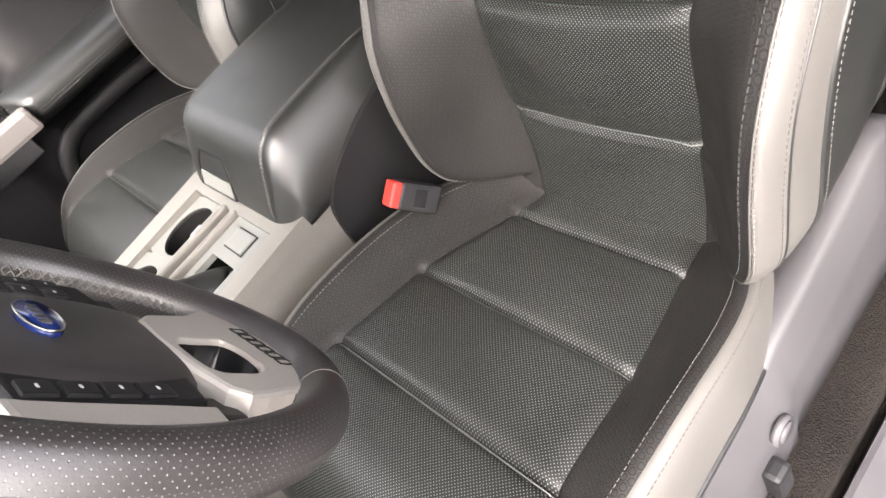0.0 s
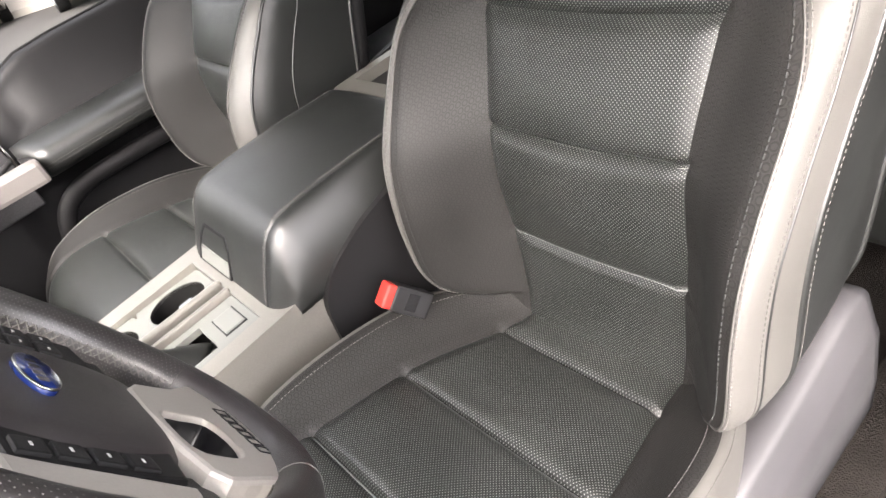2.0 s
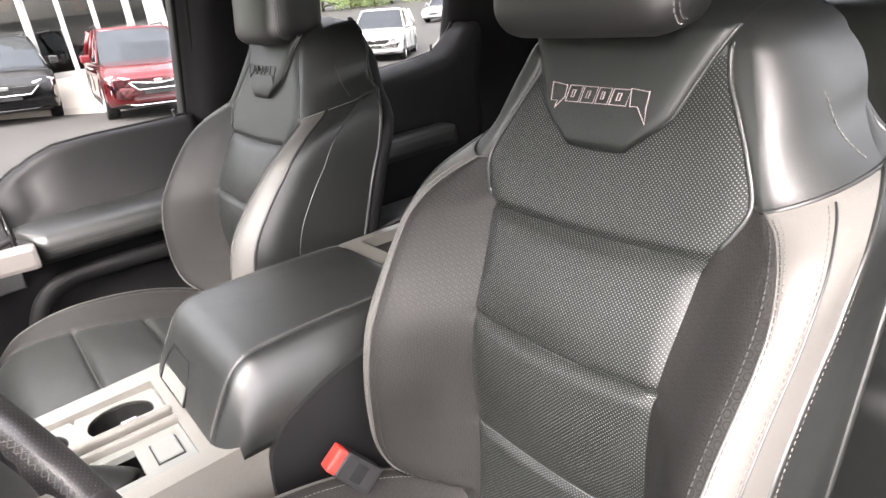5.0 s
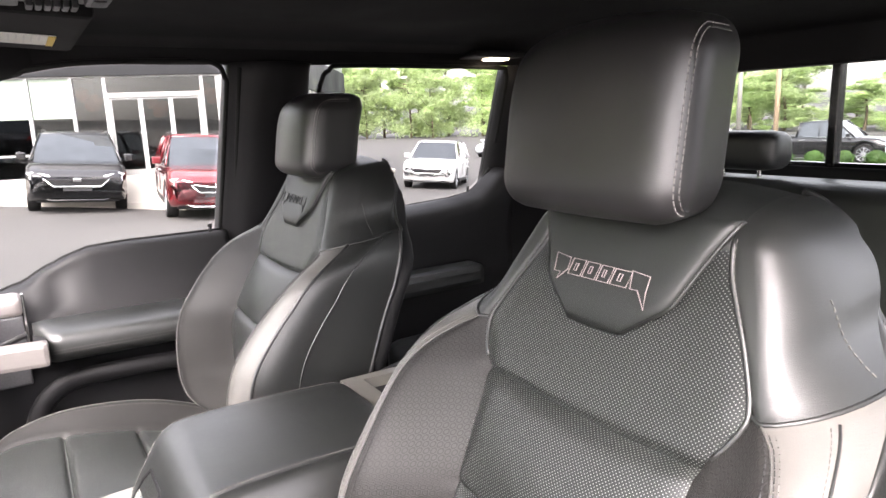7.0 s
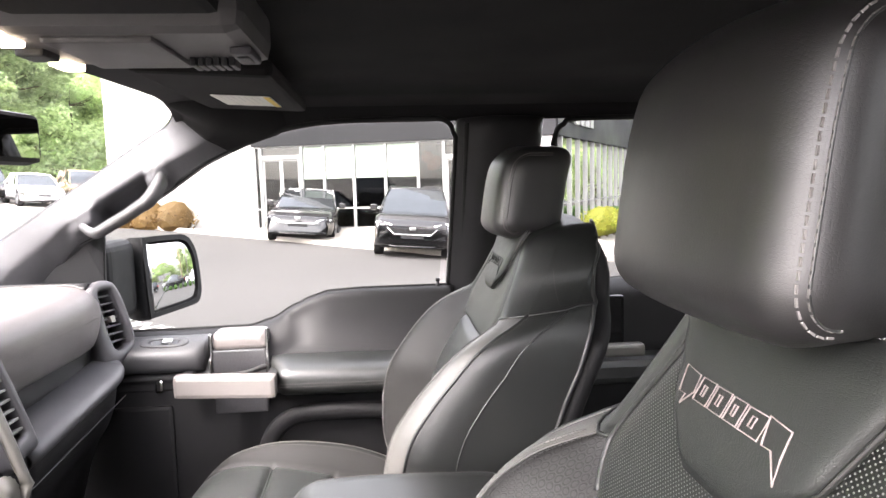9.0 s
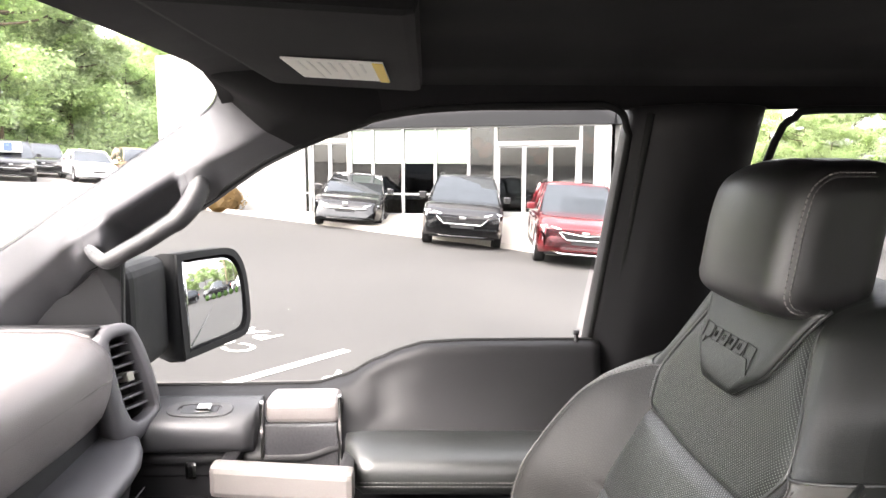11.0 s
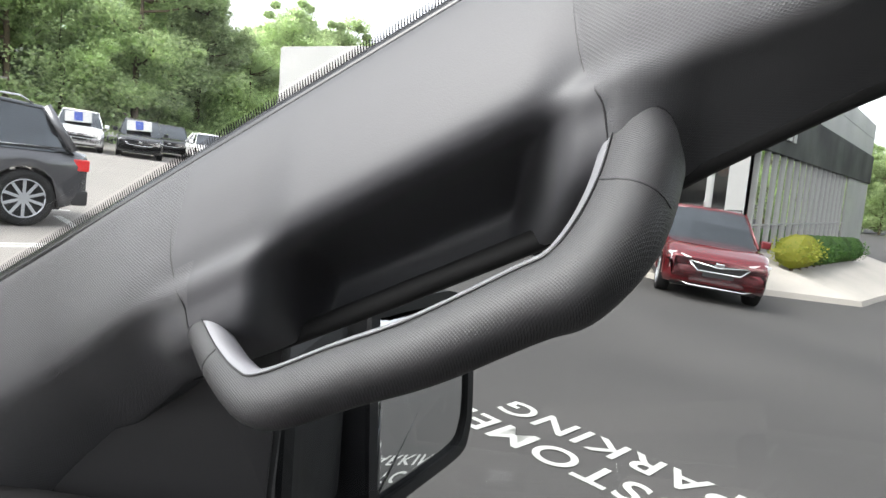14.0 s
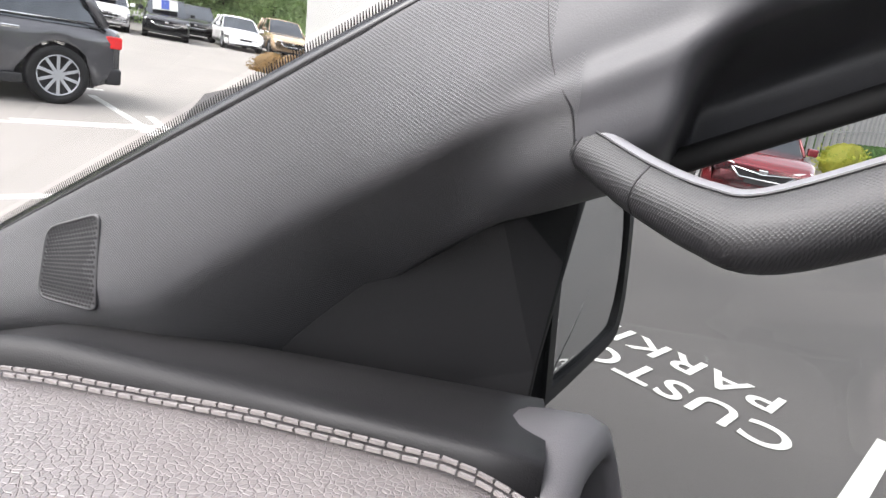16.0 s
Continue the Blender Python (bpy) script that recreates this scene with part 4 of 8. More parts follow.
def ws_edge(y):
    return Vector((0.7210, 0.5, 1.835)) + WS_DIR * (y - 0.5)


# the windshield's upper corner and the stretch of the window's edge that faces it
CORNER_E = smooth_path([(0.7373, 0.585, 1.781), (0.7318, 0.565, 1.793), (0.711, 0.546, 1.804), (0.680, 0.530, 1.814), (0.637, 0.514, 1.823), (0.56, 0.505, 1.830), (0.54, 0.47, 1.875)], 5)
CORNER_G = [0.585, 0.545, 0.500, 0.455, 0.400, 0.320, 0.260]


def pillar_section(e, g, n, k, deep=0.0, flare=0.0, lip=0.0):
    """From the windshield's edge e to the window's edge g: a flat upper face that rolls under; lip fills it out to meet the handle."""
    c = g - e
    p = [e - n * 0.012 + Vector((0, 0, -0.006)), e]
    for f, off, full, cut in ((0.16, 0.0175, 0.017, 0.0), (0.36, 0.035, 0.032, 0.0), (0.48, 0.0425, 0.039, 0.0), (0.545, 0.0425, 0.0455, 0.006), (0.62, 0.0355, 0.0475, 0.024), (0.79, 0.0205, 0.049, 0.044), (0.95, 0.008, 0.022, 0.020)):
        off += (full - off) * lip
        p.append(e + c * (f - 0.05 * flare * (1 - abs(2 * f - 1))) + n * (off * k * (1 - 0.40 * flare) - cut * deep))
    p += [g + n * 0.004 + Vector((0, 0, 0.004)), g + Vector((0.010, 0, 0))]
    return smooth_path(p, 6)


def ease(t):
    t = max(0.0, min(1.0, t))
    return t * t * (3 - 2 * t)


def pillar_curve(y):
    e = ws_edge(y) + Vector((0, 0, -0.003))
    low = spline_table(sorted(TOP_EDGE), y)
    g = on_glass(y, low) if y < 0.80 else Vector((0.817 + min(0.038, 0.6 * (y - 0.80)), y, max(1.38, 1.535 - 0.9 * (y - 0.80))))
    deep = ease((y - 0.598) / 0.024) * ease((0.742 - y) / 0.026)
    lip = ease((y - 0.555) / 0.03) * ease((0.815 - y) / 0.045)
    return pillar_section(e, g, Vector((-1, 0, 0)), 1.0, deep, ease((y - 0.80) / 0.12), lip * (1 - deep))


def corner_curve(i):
    f = i / (len(CORNER_E) - 1)
    q = f * (len(CORNER_G) - 1)
    k = min(int(q), len(CORNER_G) - 2)
    y = CORNER_G[k] + (CORNER_G[k + 1] - CORNER_G[k]) * (q - k)
    n = Vector((-1, 0, 0)).lerp(Vector((-0.55, -0.25, -0.80)), min(1.0, 1.3 * f)).normalized()
    tuck = 0.05 * max(0.0, (f - 0.8) / 0.2) ** 2
    return pillar_section(CORNER_E[i], on_glass(y, spline_table(sorted(TOP_EDGE), y)) + Vector((0, 0, tuck)), n, 1 - 0.75 * min(1.0, 1.2 * f), lip=ease(1 - 6 * f))


def seam_y(y, r):
    """The seams across the cover lean forward towards the windshield."""
    return y + 0.028 * (1 - min(1.0, r / 42))


def pillar(side, label):
    cover = thing("pillar_cover", label, "pillar trim", kind="structure")
    ys = [1.20 - 0.43 * k / 36 for k in range(36)] + [0.77 - 0.185 * k / 74 for k in range(75)]
    cols = [pillar_curve(y) for y in ys] + [corner_curve(i) for i in range(1, len(CORNER_E))]
    rows = len(cols[0])
    panel = strip("cover_panel", mirrored(side, [[c[r] for c in cols] for r in range(rows)]), PILLAR_TRIM, cover, "", thick=0.004, uv=True)
    panel.data.materials.append(PILLAR_SMOOTH)
    panel.data.materials.append(HEADLINER)
    n = len(cols) - 1
    for f in panel.data.polygons:
        r, k = divmod(f.index, n)
        y = ys[k] if k < len(ys) else 0.0
        if k >= len(ys) + 17:
            f.material_index = 2
        elif side > 0 and seam_y(0.587, r) < y < seam_y(0.768, r):
            f.material_index = 1
    if side > 0:
        for y in (0.587, 0.768):
            part("panel_seam", tube([pillar_curve(seam_y(y, r))[r] + Vector((-0.0020, 0, -0.0004)) for r in range(7, 43)], 0.0004, 5), BLACK_PLASTIC, cover)
    return cover


pillar(1, "dark grey textured front pillar cover")
pillar(-1, "dark grey textured front pillar cover")

# black edge of the windshield along the pillar
frit = [ws_edge(1.25 - 0.66 * k / 30) for k in range(31)] + [p + Vector((0, 0, 0.003)) for p in CORNER_E[1:]]
frit_ob = strip("windshield_border", [[p + Vector((-0.002, 0.001, -0.005)) for p in frit], [p + Vector((0.0, 0.002, 0.0005)) for p in frit]], GLOSS_BLACK, None, "black printed windshield border", thick=0.002, category="trim", kind="structure")
teeth = bmesh.new()
for k in range(460):
    y = 0.575 + 0.62 * k / 460
    p = ws_edge(y) + Vector((0.0, 0.002, 0.001))
    c = [p, p + Vector((0.0002, 0.0009, -0.0005)), p + Vector((-0.0012, 0.0008, 0.0034)), p + Vector((-0.0013, 0.0004, 0.0036))]
    teeth.faces.new([teeth.verts.new(q) for q in c])
part("printed_dots", teeth, GLOSS_BLACK, frit_ob, "fading printed dots")
ws_rows = 12
windshield = skin("window_1", lambda i, j: Vector(((2 * j / 16 - 1) * (ws_edge(0.32 + 0.95 * i / (ws_rows - 1)).x + 0.01), 0.32 + 0.95 * i / (ws_rows - 1) + 0.05 * (1 - (2 * j / 16 - 1) ** 2),
                  ws_edge(0.32 + 0.95 * i / (ws_rows - 1)).z + 0.012 + 0.02 * (1 - (2 * j / 16 - 1) ** 2))), ws_rows, 17, WIND_GLASS, None, "clear curved windshield")
tagged(windshield, "clear curved windshield", "windshield", kind="structure")
windshield.visible_shadow = False

# grab handle on the passenger pillar
# the seam between grip and inlay, in the plane of the loop
HANDLE = smooth_path([(0.802, 0.812, 1.606), (0.7648, 0.7801, 1.5952), (0.7481, 0.7648, 1.590), (0.7264, 0.7455, 1.5826), (0.7113, 0.7297, 1.5794), (0.7028, 0.7164, 1.5811), (0.6949, 0.6845, 1.598), (0.6868, 0.6542, 1.6136),
                      (0.6813, 0.6186, 1.636), (0.6800, 0.6071, 1.6436), (0.6847, 0.5984, 1.6554), (0.6936, 0.5919, 1.6698), (0.7049, 0.5876, 1.685), (0.7124, 0.5858, 1.6941), (0.7255, 0.5861, 1.7030), (0.764, 0.590, 1.721)], 6)
GRIP_R = [(0.0, 0.00756), (0.13, 0.0081), (0.2, 0.00918), (0.33, 0.0112), (0.5, 0.0118), (0.6, 0.0130), (0.7, 0.01426), (0.8, 0.01440), (0.88, 0.0122), (0.94, 0.0090), (1.0, 0.0060)]
LOOP_N = Vector((-0.632, 0.48, 0.608)).normalized()
grab = thing("grab_handle", "dark grey moulded grab handle on the front pillar", "grab handle")
nh = len(HANDLE)
radii = [lerp_table(GRIP_R, k / (nh - 1)) for k in range(nh)]
grip = []
for k, p in enumerate(HANDLE):
    d = (HANDLE[min(nh - 1, k + 1)] - HANDLE[max(0, k - 1)]).normalized()
    out = (LOOP_N - d * d.dot(LOOP_N)).normalized()
    up_v = out.cross(d)                                   # towards the opening
    # flat inner and upper sides, round grip below
    turns = [2 * math.pi * q / 24 for q in range(24)]
    offs = []
    for t in turns:
        cx, cz = math.cos(t), math.sin(t)
        offs.append(out * (math.copysign(abs(cx) ** 0.8, cx) * radii[k] * 1.12) + up_v * (math.copysign(abs(cz) ** (0.6 if cz > 0 else 0.95), cz) * radii[k] * 1.02))
    grip.append(([p - offs[1] + o for o in offs], out, up_v))
hb = loft([g[0] for g in grip])
me_h = bpy.data.meshes.new("handle_bar")
bmesh.ops.recalc_face_normals(hb, faces=hb.faces)
uvl = hb.loops.layers.uv.new("UVMap")
for f in hb.faces:
    for lp in f.loops:
        lp[uvl].uv = (lp.vert.co.y * 1.2, lp.vert.co.z + lp.vert.co.x)
hb.to_mesh(me_h)
hb.free()
# the bar's underside shade is in this darker colour
link_mesh("handle_bar", me_h, SHADED_GRIP, grab)
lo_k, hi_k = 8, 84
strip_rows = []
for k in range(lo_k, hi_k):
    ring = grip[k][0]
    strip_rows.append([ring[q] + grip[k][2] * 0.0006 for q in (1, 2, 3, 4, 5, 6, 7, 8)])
# the inlay's lit top is in its pale colour
skin("handle_inlay", lambda i, j: strip_rows[i][j], len(strip_rows), 8, LIT_INLAY, grab, "smooth grey inlay along the grip, paled for its lit top")
part("handle_seam", tube([grip[k][0][1] + grip[k][2] * 0.0004 + grip[k][1] * 0.0003 for k in range(12, 80)], 0.0005, 5), BLACK_PLASTIC, grab)
for k in (12, 18, 66, 79):
    part("handle_joint", tube([grip[k][0][q] for q in (1, 0, 23, 22, 21, 20, 19, 18)], 0.0004, 5), BLACK_PLASTIC, grab)

# speaker grille low on the pillar
grille = thing("speaker_grille", "black perforated speaker grille in the pillar", "speaker grille", (0, 0, 0))


def pillar_at(y, z):
    """The point of the pillar cover at y and z."""
    c = pillar_curve(y)
    for p, q in zip(c[6:], c[7:]):
        if p.z >= z >= q.z:
            return p.lerp(q, (p.z - z) / max(1e-6, p.z - q.z))
    return c[20]


gq = [(1.003, 1.511), (1.040, 1.496), (1.042, 1.459), (1.004, 1.457)]
edge = []
for k in range(4):                                        # rounded corners
    a, b, c = (Vector((*gq[(k + d) % 4], 0)) for d in (-1, 0, 1))
    u, v = b + (a - b).normalized() * 0.007, b + (c - b).normalized() * 0.007
    edge += [u.lerp(b, t).lerp(b.lerp(v, t), t) for t in (0.0, 0.25, 0.5, 0.75, 1.0)]
bm = bmesh.new()
rings = [[bm.verts.new(pillar_at(cy + (p.x - cy) * f, cz + (p.y - cz) * f) + Vector((d, 0, 0))) for p in edge] for cy, cz in ((1.022, 1.481),) for f, d in ((1.06, 0.002), (1.04, -0.0032), (1.0, -0.0036), (0.97, -0.0022), (0.7, -0.0024), (0.35, -0.0024))]
for A, B in zip(rings, rings[1:]):
    for k in range(len(edge)):
        bm.faces.new((A[k], A[(k + 1) % len(edge)], B[(k + 1) % len(edge)], B[k]))
bm.faces.new(rings[-1])
part("grille_plate", bm, DOOR_GREY, grille, "", True)
holes = bmesh.new()
for a in range(17):
    for b in range(20):
        u, v = (a + 0.55 + 0.5 * (b % 2)) / 18, (b + 0.75) / 20.5
        y = (gq[0][0] * (1 - u) + gq[1][0] * u) * (1 - v) + (gq[3][0] * (1 - u) + gq[2][0] * u) * v
        z = (gq[0][1] * (1 - u) + gq[1][1] * u) * (1 - v) + (gq[3][1] * (1 - u) + gq[2][1] * u) * v
        if min(u, 1 - u) + min(v, 1 - v) > 0.10:
            bmesh.ops.create_circle(holes, cap_ends=True, segments=6, radius=0.00095, matrix=Matrix.Translation(pillar_at(y, z) + Vector((-0.0031, 0, 0))) @ Matrix.Rotation(radians(90), 4, "Y"))
part("perforation", holes, BLACK_PLASTIC, grille)

# roof rail between headliner and window, centre pillar, rear pillar
for side in (1, -1):
    rail_y = [0.42 - 1.72 * k / 30 for k in range(31)]
    rail = []
    for y in rail_y:
        g = on_glass(y, lerp_table([(-0.9, 1.795), (0.235, 1.789), (0.32, 1.772), (0.42, 1.735)], y))
        r = Vector((0.62, y, 1.852 - 0.10 * max(0, (y - 0.25) / 0.2) ** 2 * 0.4))
        rail.append(smooth_path([r, r * 0.45 + g * 0.55 + Vector((0, 0, 0.022)), g + Vector((-0.006, 0, 0.018)), g + Vector((0.0, 0, 0.008)), g + Vector((0.05, 0, 0.020))], 4))
    strip("trim", mirrored(side, list(zip(*rail))), HEADLINER, None, "black roof rail over the door", thick=0.004, category="roof trim", kind="structure")
    pill = []
    for k in range(24):
        z = 1.80 - 1.05 * k / 23
        w = 0.0 if z > 1.40 else 0.03
        f, b = -0.082 + 0.014 * min(1, (1.80 - z) / 0.4), -0.275 - 0.03 * w
        g = on_glass(0, max(z, 1.30)).x
        pill.append(smooth_path([(g + 0.05, f, z), (g, f, z), (g - 0.020, f - 0.020, z), (g - 0.050, f - 0.06, z), (g - 0.052, (f + b) / 2 - 0.02, z), (g - 0.030, b + 0.02, z), (g, b, z), (g + 0.05, b, z)], 3))
    strip("trim", mirrored(side, list(zip(*pill))), SOFT_BLACK, None, "black centre pillar trim with a seam", thick=0.004, category="pillar trim", kind="structure")
    seamline = [(side * (on_glass(0, max(z, 1.3)).x - 0.0215), -0.100, z) for z in [1.79 - 0.42 * k / 10 for k in range(11)]]
    tagged(part("trim", tube(seamline, 0.006, 8), RUBBER, None, "", True), "black rubber door seal", "seal", kind="structure")
    rp = []
    for k in range(16):
        z = 1.80 - 0.9 * k / 15
        g = on_glass(0, max(z, 1.30)).x
        f = -0.875 - 0.03 * min(1, (1.8 - z) / 0.4)
        rp.append(smooth_path([(g + 0.04, f, z), (g - 0.01, f - 0.01, z), (g - 0.05, f - 0.12, z), (g - 0.085, -1.22, z), (max(0.74, g - 0.095), -1.335, z)], 3))
    strip("trim", mirrored(side, list(zip(*rp))), SOFT_BLACK, None, "black rear pillar trim", thick=0.004, category="pillar trim", kind="structure")
    # body panels outside the doors
    bp = []
    for y in (-1.34, -0.5, 0.3, 0.85, 1.25):
        bp.append([(0.93, y, 1.30 if y > -0.3 else 1.36), (0.965, y, 1.22), (0.985, y, 1.0), (0.97, y, 0.70)])
    if side > 0:
        strip("wall_east", mirrored(side, list(zip(*bp))), CAR_GREY, None, "painted outer door skin", thick=0.01, category="body panel", kind="structure")

# rear wall of the cab with its window
def wall_piece(lo, hi):
    ob = part("wall_north", blocks((lo, hi, 0.008)), SOFT_BLACK)
    return tagged(ob, "black trimmed rear cab wall", "wall", kind="structure")


wall_piece((-0.86, -1.38, 0.70), (0.86, -1.34, 1.508))
wall_piece((-0.80, -1.38, 1.755), (0.80, -1.34, 1.86))
wall_piece((0.735, -1.381, 1.500), (0.82, -1.341, 1.765))
wall_piece((-0.82, -1.381, 1.500), (-0.735, -1.341, 1.765))
rear_window = thing("window_2", "sliding rear cab window with black bars", "window", kind="structure")
part("window_frame", blocks(((0.005, -1.375, 1.50), (0.028, -1.345, 1.76), 0.004), ((0.374, -1.375, 1.50), (0.400, -1.345, 1.76), 0.004), ((-0.735, -1.372, 1.505), (0.735, -1.348, 1.518), 0.003)), GLOSS_BLACK, rear_window)
for a, b in ((-0.735, 0.005), (0.028, 0.374), (0.400, 0.735)):
    pane = part("pane", blocks(((a, -1.362, 1.515), (b, -1.358, 1.758), 0)), CABIN_GLASS, rear_window)
    pane.visible_shadow = False
footwell = part("wall_south", blocks(((-0.86, 1.22, 0.70), (0.88, 1.26, 1.40), 0.01)), SOFT_BLACK)
tagged(footwell, "black firewall trim behind the dash", "wall", kind="structure")
cowl = part("cowl", blocks(((-0.86, 1.13, 1.36), (0.86, 1.55, 1.42), 0.02)), BLACK_PLASTIC)
tagged(cowl, "black plastic cowl below the windshield", "trim", kind="structure")
hood = skin("hood", lambda i, j: Vector((-0.90 + 1.80 * j / 12, 1.45 + 1.25 * i / 8, 1.41 - 0.10 * (i / 8) ** 2 - 0.05 * abs(2 * j / 12 - 1) ** 4 + 0.02 * (abs(abs(2 * j / 12 - 1) - 0.5) < 0.2))), 9, 13, CAR_GREY, None, "", thick=0.02)
tagged(hood, "dark painted truck hood", "hood", kind="structure")

# ---- passenger doors ----
door = thing("door_1", "black passenger door panel with silver pull handle, closed", "car door", kind="structure")
low = [on_glass(y, z) for y, z in LOW_EDGE]


def low_z(y):
    return lerp_table(sorted((a, b) for a, b in LOW_EDGE), y)


def fore(y):
    """1 ahead of the armrest, 0 beside it."""
    f = max(0.0, min(1.0, (y - 0.30) / 0.09))
    return f * f * (3 - 2 * f)


def panel_x(y):
    return 0.838 - 0.041 * fore(y)


ys = [0.98 - 1.06 * k / 60 for k in range(61)]
sillc = []
for y in ys:
    z = low_z(y)
    g = on_glass(y, z)
    sillc.append(smooth_path([g + Vector((0.01, 0, -0.02)), g + Vector((-0.004, 0, 0)), g + Vector((-0.020, 0, 0.000)), g + Vector((-0.031 - 0.020 * fore(y), 0, -0.008)), g + Vector((-0.036 - 0.040 * fore(y), 0, -0.034)), Vector((panel_x(y) - 0.004, y, z - 0.085)), Vector((panel_x(y) - 0.020 * (1 - fore(y)) - 0.002, y, min(z - 0.10, 1.262))), Vector((panel_x(y) - 0.034 * (1 - fore(y)) - 0.002, y, min(z - 0.12, 1.232)))], 4))
strip("window_sill", list(zip(*sillc)), SOFT_BLACK, door, "soft black upper door trim", thick=0.003)
part("window_seal", tube([on_glass(y, low_z(y)) + Vector((-0.010, 0, 0.003)) for y in ys if y < 0.78], 0.0045, 8), RUBBER, door, "black rubber window seal", True)
# main panel with a recess behind the pull handle
nz = 26


def panel_point(i, j):
    y = 0.98 - 1.06 * j / 60
    z = (low_z(y) - 0.083) + (0.74 - low_z(y) + 0.083) * i / (nz - 1)
    x = panel_x(y) - (0.038 * (1 - fore(y)) * max(0.0, min(1.0, (1.19 - z) / 0.02)))
    x += 0.03 * max(0, min(1, (1.17 - z) / 0.03)) * max(0, min(1, (z - 0.92) / 0.03)) * max(0, min(1, (0.46 - y) / 0.05))
    return Vector((x, y, z))


skin("door_panel", panel_point, nz, 61, SOFT_BLACK, door, "black moulded door panel", thick=0.004)
# armrest, padded and stitched
rings = []
for k in range(26):
    y = 0.37 - 0.44 * k / 25
    w = 0.085 * min(1, (k + 1) / 3)
    z = 1.243 - 0.006 * k / 25
    ring = [(0.845, y, z + 0.016), (0.81 - w * 0.45, y, z + 0.010), (0.81 - w, y, z - 0.004), (0.81 - w - 0.010, y, z - 0.030), (0.81 - w, y, z - 0.058), (0.81 - w * 0.5, y, z - 0.075), (0.845, y, z - 0.08)]
    rings.append(ring)
part("armrest", loft([smooth_ring for smooth_ring in [[tuple(p) for p in smooth_path(r, 4)] for r in rings]]), BLACK_LEATHER, door, "padded black leather armrest", True)
for dz, dx in ((-0.034, -0.0975), (-0.041, -0.0965)):
    part("stitching", stitches([(0.81 + dx, 0.355 - 0.42 * k / 40, 1.243 - 0.006 * k / 40 + dz) for k in range(41)], (-1, 0, 0)), STITCH, door, "pale thread row")
# lower moulding under the armrest
part("lower_rail", tube(smooth_path([(0.805, 0.44, 0.78), (0.79, 0.40, 1.0), (0.785, 0.34, 1.10), (0.78, 0.20, 1.118), (0.785, -0.06, 1.10)], 6), 0.018, 8, squash=(0.8, 1.2)), SOFT_BLACK, door, "", True)
# pull handle: satin bar standing off the panel
bar = bmesh.new()
box(bar, (0.674, 0.345, 1.188), (0.712, 0.578, 1.240), 0.010)
for v in bar.verts:
    k = (v.co.y - 0.325) / 0.275
    v.co.x += 0.040 * k * k
handle = part("pull_handle", bar, PULL_SILVER, door, "satin silver pull handle")
part("handle_mount", blocks(((0.706, 0.348, 1.205), (0.80, 0.372, 1.234), 0.006), ((0.742, 0.545, 1.205), (0.80, 0.572, 1.234), 0.006)), SOFT_BLACK, handle)
# upright trim piece: bright cap and carbon weave
cap = bmesh.new()
box(cap, (0.793, 0.381, 1.272), (0.868, 0.510, 1.318), 0.020, segments=5)
part("trim_cap", cap, BRUSHED, door, "brushed silver trim cap")
part("trim_edge", blocks(((0.789, 0.376, 1.19), (0.80, 0.382, 1.326), 0.002), ((0.789, 0.509, 1.19), (0.80, 0.515, 1.316), 0.002)), CHROME, door, "bright chrome trim edge")
part("trim_insert", blocks(((0.792, 0.384, 1.12), (0.812, 0.508, 1.276), 0.004)), CARBON, door, "black carbon-weave insert")
# switch pod in front of it
pod = loft([[tuple(p) for p in smooth_path([(0.80, y, 1.225), (0.779 + d, y, 1.235), (0.775 + d, y, 1.262), (0.784 + d, y, 1.281), (0.815, y, 1.297), (0.868, y, 1.3015)], 4)] for y, d in ((0.92, 0.0), (0.75, 0.0), (0.58, 0.0), (0.545, 0.002), (0.530, 0.009), (0.526, 0.020))])
pod_ob = part("switch_pod", pod, DOOR_GREY, door, "dark grey switch pod", True)
sw = Matrix.Translation((0.812, 0.622, 1.2965)) @ Matrix.Rotation(radians(-20), 4, "Y")
part("switch_bezel", rounded_frame(round_loop([(-0.016, -0.046), (0.016, -0.046), (0.016, 0.046), (-0.016, 0.046)]), round_loop([(-0.010, -0.030), (0.010, -0.030), (0.010, 0.030), (-0.010, 0.030)]), 0.006, sw @ Matrix.Translation((0, 0, 0.002)) @ Matrix.Scale(-1, 4, (0, 0, 1)), 0.002), DOOR_GREY, pod_ob, "", True)
part("switch_well", box(bmesh.new(), (-0.011, -0.031, -0.004), (0.011, 0.031, 0.0006), 0.0, sw), GLOSS_BLACK, pod_ob)
part("window_switch", box(bmesh.new(), (-0.008, -0.020, 0.0), (0.009, 0.006, 0.007), 0.003, sw), CHROME, pod_ob, "chrome window switch")
part("door_latch", blocks(((0.786, 0.624, 1.180), (0.800, 0.644, 1.212), 0.006)), CHROME, door, "small chrome latch")
part("speaker_panel", blocks(((0.789, 0.606, 0.84), (0.802, 0.83, 1.148), 0.009)), SOFT_BLACK, door)
part("lock_pin", cylinder(cylinder(bmesh.new(), (0.862, -0.040, 1.375), (0.862, -0.040, 1.418), 0.004, 10), (0.862, -0.040, 1.412), (0.862, -0.040, 1.420), 0.0055, 10), BLACK_PLASTIC, door, "black lock pin", True)
